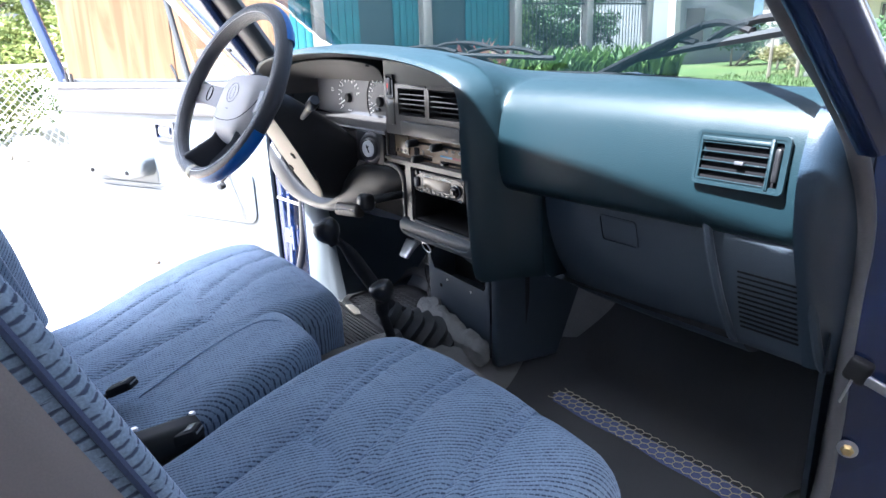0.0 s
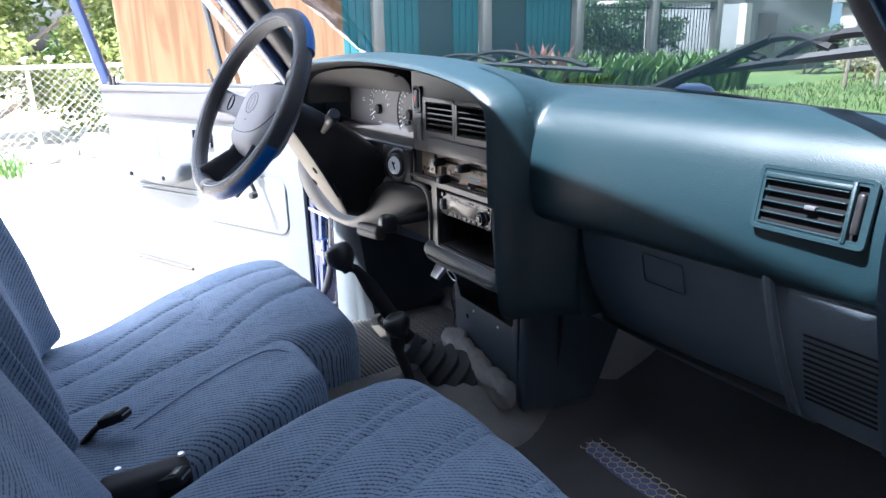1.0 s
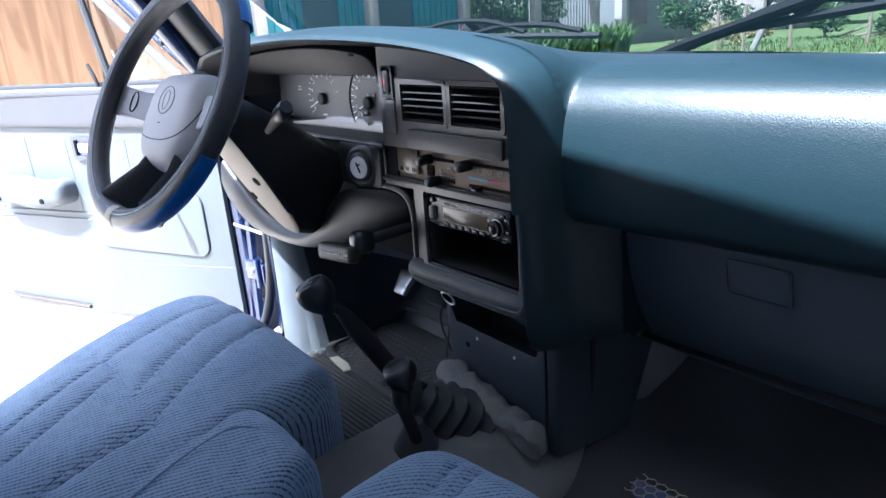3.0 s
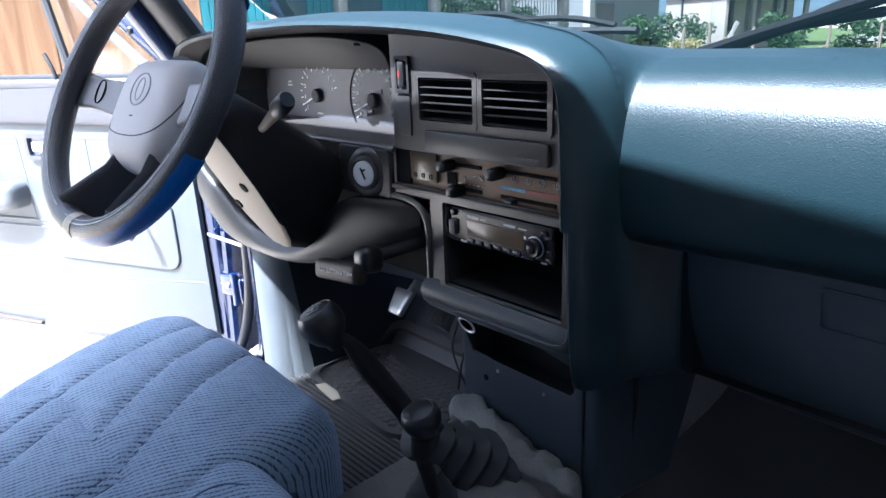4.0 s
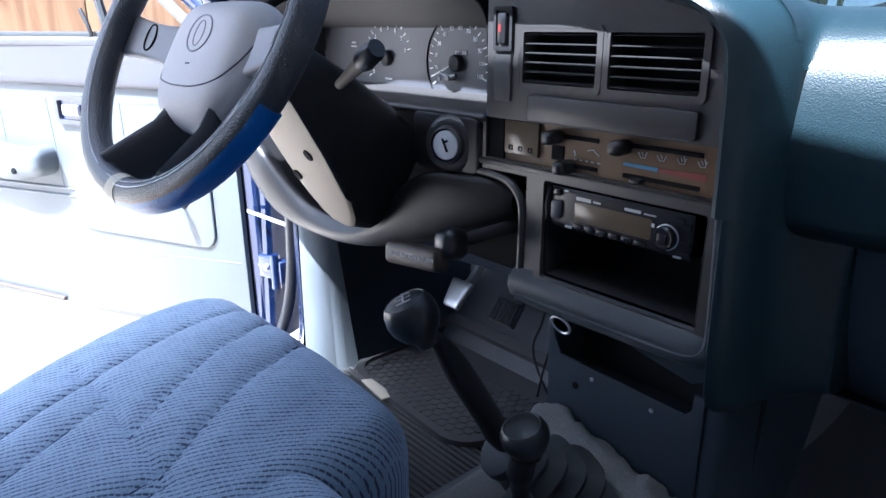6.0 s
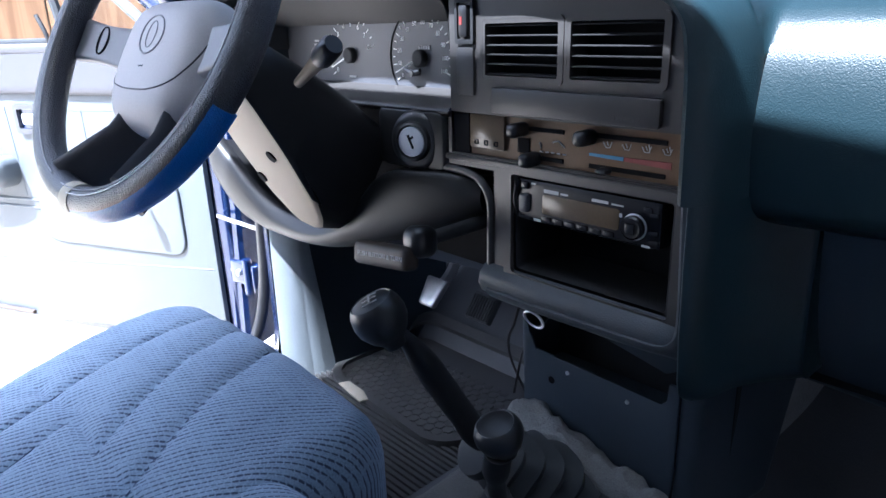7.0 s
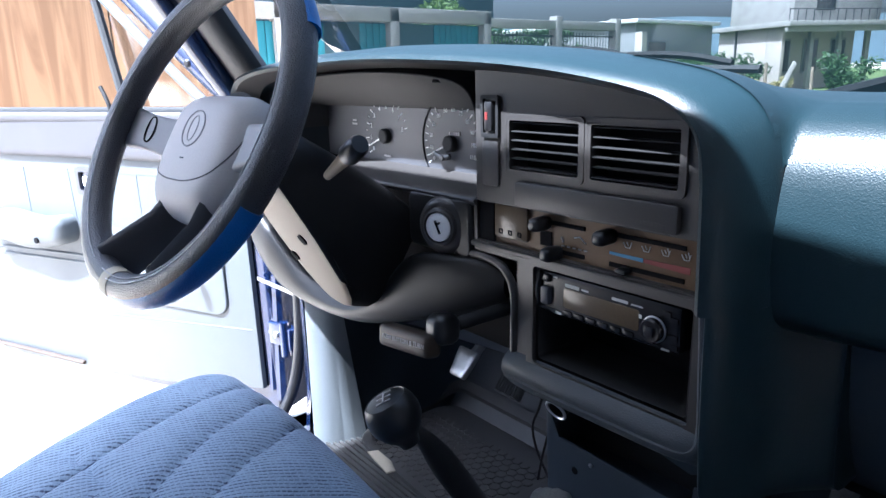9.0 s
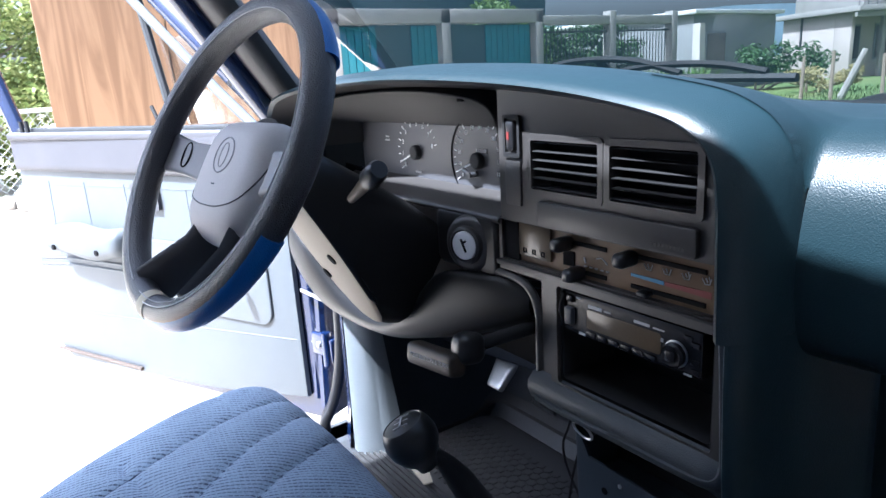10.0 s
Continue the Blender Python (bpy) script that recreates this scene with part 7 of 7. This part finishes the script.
def house(x, y, w, d, h, yaw, mt, label, wins, roof=None):
    th = thing("house", (x, y, 0), label, "house")
    m = Matrix.Translation((x, y, 0)) @ Matrix.Rotation(radians(yaw), 4, "Z")
    bm = B()
    box(bm, m @ Vector((0, 0, h / 2)), (w, d, h), 0.02, m.to_3x3())
    wl = part("wall", bm, mt, th)
    part("roof", box(B(), m @ Vector((0, 0, h + 0.08)), (w + 0.5, d + 0.5, 0.16), 0.02, m.to_3x3()), roof or M_CONCRETE, th)
    for s, z, ww, hh, side in wins:
        c = Vector((s, -d / 2 - 0.01, z)) if side == 0 else Vector((w / 2 + 0.01, s, z))
        sz = (ww, 0.06, hh) if side == 0 else (0.06, ww, hh)
        wn = part("window", box(B(), m @ c, sz, 0.01, m.to_3x3()), M_GREYWALL, th)
        c2 = c + (Vector((0, -0.03, 0)) if side == 0 else Vector((0.03, 0, 0)))
        sz2 = (ww - 0.14, 0.03, hh - 0.14) if side == 0 else (0.03, ww - 0.14, hh - 0.14)
        part("pane", box(B(), m @ c2, sz2, 0, m.to_3x3()), M_WINDOW, wn)
    return th


def veranda_house():
    """A flat-roofed house whose corner points at the yard, with a pillared veranda and an unfinished upper storey."""
    yaw, w, d, h = radians(-24.4), 4.8, 5.4, 3.0
    corner = Vector((-15.4, 33.6, 0))
    rot = Matrix.Rotation(yaw, 4, "Z")
    m = Matrix.Translation(corner) @ rot @ Matrix.Translation((-w / 2, d / 2, 0))
    th = thing("house", m.translation, "grey-pink rendered house with a flat roof and pillared veranda", "house")
    r = m.to_3x3()

    def block(name, c, sz, mt, par, bev=0.02):
        return part(name, box(B(), m @ Vector(c), sz, bev, r), mt, par)
    block("wall", (-0.55, 0, h / 2), (w - 1.1, d, h), M_PINKWALL, th)
    block("wall", (w / 2 - 0.55, -d / 2 + 0.1, h / 2), (1.1, 0.2, h), M_PINKWALL, th)
    rf = block("roof", (0.3, 0.2, h + 0.12), (w + 1.2, d + 1.2, 0.24), M_CONCRETE, th)
    block("roof_edge", (w / 2 + 0.6, 0.2, h - 0.12), (0.16, d + 1.1, 0.26), M_CONCRETE, rf)
    for y in (-0.9, 0.8, 2.5):
        block("pillar", (w / 2 - 0.12, y, h / 2), (0.22, 0.22, h), M_CONCRETE, th)
    for y in (-1.7, 0.0, 1.7):
        wn = block("window", (w / 2 - 1.09, y, 1.65), (0.06, 0.95, 1.7), M_GREYWALL, th, 0.01)
        block("pane", (w / 2 - 1.05, y, 1.65), (0.04, 0.78, 1.5), M_WINDOW, wn, 0)
    block("drain_pipe", (-0.9, -d / 2 - 0.06, 2.3), (0.08, 0.08, 1.4), M_IRON, th, 0)
    up = block("upper_storey", (-1.0, 1.4, h + 1.5), (w, d, 2.6), M_CONCRETE, th)
    block("wall_opening", (w / 2 - 0.98, 0.6, h + 1.5), (0.06, 1.1, 1.3), M_WINDOW, up, 0)
    for k in range(14):
        block("railing_bar", (w / 2 + 0.7, -d / 2 - 0.3 + k * 0.46, h + 0.5), (0.03, 0.03, 0.55), M_IRON, rf, 0)
    block("rail", (w / 2 + 0.7, 0.2, h + 0.78), (0.04, d + 1.1, 0.04), M_IRON, rf, 0)


def leaf_clump(bm, c, r, n, size, rng, flat=0.7):
    for _ in range(n):
        v = Vector((rng.gauss(0, 1), rng.gauss(0, 1), rng.gauss(0, 1)))
        v = v.normalized() * r * (rng.random() ** 0.4)
        v.z *= flat
        p = Vector(c) + v
        a = Vector((rng.uniform(-1, 1), rng.uniform(-1, 1), rng.uniform(-0.6, 0.6))).normalized()
        b = a.orthogonal().normalized()
        b = (b + a.cross(b) * rng.uniform(-1, 1)).normalized()
        s = size * rng.uniform(0.6, 1.3)
        q = [p - a * s, p + b * s * 0.35, p + a * s, p - b * s * 0.35]
        bm.faces.new([bm.verts.new(k) for k in q])


def bush(name, label, spots, n, size, mt, seed, trunk=True):
    rng = random.Random(seed)
    x, y, z, r = spots[0]
    th = thing(name, (x, y, 0), label, "tree" if name == "tree" else "bush")
    bm = B()
    for sx, sy, sz, sr in spots:
        tube(bm, spline([(x + (sx - x) * 0.15, y + (sy - y) * 0.15, 0), (x + (sx - x) * 0.6, y + (sy - y) * 0.5, sz * 0.5), (sx, sy, sz)], 3), [0.06, 0.05, 0.045, 0.035, 0.03, 0.02, 0.012], 6)
    part("trunk", bm, M_WOODPOST, th)
    bm = B()
    for sx, sy, sz, sr in spots:
        for _ in range(9):
            c = Vector((sx, sy, sz)) + Vector((rng.gauss(0, 1), rng.gauss(0, 1), rng.gauss(0, 0.8))).normalized() * sr * rng.uniform(0.3, 0.9)
            leaf_clump(bm, c, sr * 0.5, n // 9, size, rng)
    part("crown", bm, mt, th, smooth=0)
    return th


def blades(name, label, x0, x1, y0, y1, n, h, seed, mt, kind="stuff", z=0.0):
    rng = random.Random(seed)
    bm = B()
    for _ in range(n):
        p = Vector((rng.uniform(x0, x1), rng.uniform(y0, y1), z))
        a = rng.uniform(0, 2 * math.pi)
        d = Vector((math.cos(a), math.sin(a), 0))
        s = d.cross(Vector((0, 0, 1)))
        L = h * rng.uniform(0.5, 1.15)
        w = L * rng.uniform(0.045, 0.09)
        q0, q1, q2 = p, p + d * L * 0.15 + Vector((0, 0, L * 0.6)), p + d * L * 0.5 + Vector((0, 0, L))
        v = [bm.verts.new(k) for k in (q0 - s * w * 0.5, q0 + s * w * 0.5, q1 + s * w, q1 - s * w, q2)]
        bm.faces.new((v[0], v[1], v[2], v[3]))
        bm.faces.new((v[3], v[2], v[4]))
    return solo(name, bm, mt, label, "plants", (x0, y0, 0), kind=kind, smooth=0)


def outdoors():
    ground()
    fence()
    # tall teal building behind the fence
    house(-19.0, 9.0, 8.0, 10.0, 5.0, 0, M_TEALDARK, "dark teal sheet metal building behind the fence", [], M_TEALDARK)
    house(-22.0, 27.0, 10.0, 6.0, 3.1, 0, M_GREYWALL, "low grey house with a bright tin roof", [(-2.0, 1.5, 1.2, 1.2, 0), (-1.5, 1.6, 1.4, 1.6, 1)], M_ROOFTIN)
    veranda_house()
    house(-8.0, 42.5, 6.0, 8.0, 5.2, 0, M_WHITEWALL, "pale rendered house beyond the grass", [(-1.2, 3.0, 0.8, 1.6, 0), (1.0, 3.0, 0.8, 1.6, 0), (0.0, 3.0, 0.9, 1.5, 1)])
    house(-1.0, 52.0, 9.0, 8.0, 4.5, 5, M_WHITEWALL, "far white house behind trees", [(-2.0, 2.6, 1.0, 1.2, 0), (1.5, 2.6, 1.0, 1.2, 0)])
    # plywood sheet wall beside the driver door
    th = thing("plywood_wall", (-3.75, 0.3, 0), "tan plywood sheets on studs beside the pickup", "plywood wall", kind="structure")
    part("sheet", box(B(), (-3.75, 0.135, 1.93), (0.018, 0.65, 2.09), 0.002), M_PLY, th)
    part("sheet", box(B(), (-3.752, 0.90, 1.93), (0.018, 0.86, 2.09), 0.002), M_PLY, th)
    for y in (0.1, 0.46, 1.30):
        part("stud", box(B(), (-3.81, y, 1.35), (0.09, 0.05, 2.7), 0.004), M_WOODPOST, th)
    # plain walls and eaves added out of view to limit passenger-side light
    solo("wall_added_north", box(B(), (1.85, 0.85, 1.2), (1.4, 0.12, 2.4), 0.01), M_ADDEDWALL, "plain added wall out of view that blocks light ahead of the passenger side", "wall", kind="structure")
    solo("wall_added_south", box(B(), (1.555, -1.45, 2.2), (1.91, 0.12, 4.4), 0.01), M_ADDEDWALL, "plain added wall out of view that blocks sun behind the passenger side", "wall", kind="structure")
    solo("wall_added_east", box(B(), (2.6, -0.5, 1.5), (0.2, 14.0, 3.0), 0.01), M_ADDEDWALL, "plain added wall out of view that blocks light beside the pickup", "wall", kind="structure")
    solo("eaves", box(B(), (1.95, -0.5, 2.45), (1.2, 14.0, 0.08), 0.01), M_WOODPOST, "plain added eaves out of view that block sky above the wall", "eaves", kind="structure")
    # chain-link fence
    th = thing("chain_link_fence", (-10.0, -2.0, 0), "galvanised chain-link fence with a top pipe", "fence")
    part("top_pipe", tube(B(), [(-10.0, -7.0, 1.22), (-10.0, 0.6, 1.22)], 0.03, 8), M_GALV, th)
    for y in (-6.0, -3.4, -0.8):
        part("post", tube(B(), [(-10.0, y, 0), (-10.0, y, 1.25)], 0.03, 8), M_GALV, th)
    bm = B()
    for k in range(64):
        y0 = -6.6 + k * 0.11
        for sg in (1, -1):
            a, b = (y0, y0 + 1.15) if sg > 0 else (y0 + 1.15, y0)
            a2, b2 = max(-6.9, min(0.6, a)), max(-6.9, min(0.6, b))
            tube(bm, [(-10.0, a2, 0.05), (-10.0, b2, 1.2)], 0.004, 3)
    tagged(part("mesh_wire", bm, M_GALV, th), kind="stuff")
    rng = random.Random(5)
    for k in range(12):
        th = thing("rock", (-9.3 + rng.uniform(-0.5, 0.5), -3.0 + k * 0.32, 0), "pale rock at the foot of the chain-link fence", "rock", "rocks along the fence")
        s = rng.uniform(0.18, 0.42)

        def lump(o, p):
            return o * (1 + 0.35 * noise.noise(o * 6 + Vector((k, 0, 0))))
        bm = B()
        rbox(bm, (0, 0, 0), (s * 1.3, s, s * 0.9), s * 0.35, (5, 5, 5), lump)
        bmesh.ops.translate(bm, verts=bm.verts[:], vec=Vector(th["base"]) + Vector((0, 0, s * 0.3)))
        part("stone", bm, M_ROCK, th)
    # greenery
    bush("bush", "bright green sunlit bush behind the chain-link fence", [(-11.2, -2.6, 1.3, 1.0), (-11.4, -1.3, 1.7, 1.0), (-11.3, -0.2, 1.0, 0.9), (-11.6, -4.0, 1.5, 1.1), (-11.8, -2.0, 2.6, 1.0), (-11.5, 0.8, 1.4, 0.9), (-11.8, -3.6, 2.8, 1.0), (-12.0, -0.8, 3.0, 1.0), (-12.0, 0.4, 2.4, 0.9)], 2600, 0.07, M_LEAFPALE, 1)
    bush("bush", "dense dark green growth behind the bright bush", [(-13.2, -3.6, 1.4, 1.3), (-13.2, -1.6, 1.6, 1.4), (-13.2, 0.2, 1.3, 1.2), (-13.4, -2.6, 3.0, 1.3), (-13.4, -0.6, 3.0, 1.2), (-13.2, -5.4, 1.8, 1.4)], 1500, 0.11, M_LEAF, 11)
    bush("tree", "leafy green tree over the fence", [(-13.5, 10.6, 2.7, 0.75), (-13.3, 11.6, 2.3, 0.7), (-13.6, 12.4, 1.7, 0.8), (-13.4, 11.0, 1.4, 0.8)], 1100, 0.075, M_LEAF, 2)
    bush("bush", "dark green shrubs behind the iron bars", [(-14.0, 13.0, 1.2, 1.0), (-14.0, 14.3, 1.4, 1.0), (-14.2, 15.5, 1.3, 0.9), (-14.0, 12.0, 1.0, 0.9), (-13.1, 12.5, 2.0, 0.7), (-13.0, 13.4, 1.5, 0.7), (-13.2, 14.4, 2.2, 0.7), (-13.0, 15.2, 1.7, 0.7)], 1300, 0.075, M_LEAFDARK, 3)
    bush("bush", "green shrub beside the white house", [(-14.5, 24.5, 1.3, 1.0), (-14.0, 25.5, 1.0, 0.9), (-13.5, 27.0, 0.9, 0.8)], 900, 0.10, M_LEAFDARK, 4)
    bush("bush", "dry yellow-green shrub in the grass", [(-11.5, 22.5, 0.5, 0.6), (-10.6, 23.2, 0.45, 0.5)], 700, 0.09, M_STRAW, 5)
    bush("bush", "dark hedge at the far edge of the grass", [(-9.5, 26.0, 0.8, 1.0), (-7.2, 26.5, 0.9, 1.0), (-5.0, 27.0, 0.8, 1.0), (-2.8, 27.5, 0.9, 1.0), (-0.6, 28.0, 0.8, 1.0)], 1300, 0.11, M_LEAFDARK, 12)
    blades("leafy_plants", "broad-leaved green plants along the fence foot", -11.95, -11.0, 6.5, 16.5, 1500, 1.05, 6, M_BLADE)
    blades("flower_spikes", "reddish flower spikes among the plants", -11.7, -11.2, 8.8, 9.9, 60, 1.25, 7, M_FLOWER)
    blades("grass_tufts", "green grass tufts near the pickup", -11.0, 6.0, 12.5, 26.0, 9000, 0.17, 8, leafmat("grass_blades", (0.045, 0.085, 0.018), (0.12, 0.17, 0.05)))
    blades("weeds", "small sunlit weeds on the sandy ground", -8.9, -8.0, -2.6, -1.0, 500, 0.22, 9, M_BLADE)
    for k, (x, y, h, lean) in enumerate(((-9.4, 18.2, 1.25, 0.02), (-9.0, 19.0, 1.35, 0.0), (-8.2, 20.2, 1.2, -0.03), (-6.5, 21.2, 1.2, 0.02), (-4.5, 22.4, 1.2, 0.0), (-2.0, 23.5, 1.2, 0.03))):
        solo("fence_stake", tube(B(), [(x, y, 0), (x + lean, y, h)], [0.055, 0.045], 7), M_WOODPOST, "weathered grey wooden fence stake in the grass", "stake", (x, y, 0), "grass fence stakes")
    for k in range(16):
        x = -6.2 + 0.55 * k
        solo("fence_stake", tube(B(), [(x, 25.0 + 0.25 * k, 0), (x + 0.05 * math.sin(k * 2.3), 25.0 + 0.25 * k, 1.15 + 0.25 * math.sin(k * 1.7))], [0.06, 0.045], 6), M_WOODPOST, "weathered grey wooden fence stake in the grass", "stake", (x, 25.0 + 0.25 * k, 0), "grass fence stakes")
    solo("leaning_post", tube(B(), [(-8.9, 19.3, 0), (-8.4, 19.5, 1.35)], [0.10, 0.09], 8), M_CONCRETE, "pale leaning concrete post by the grass", "post", (-8.9, 19.3, 0))


outdoors()
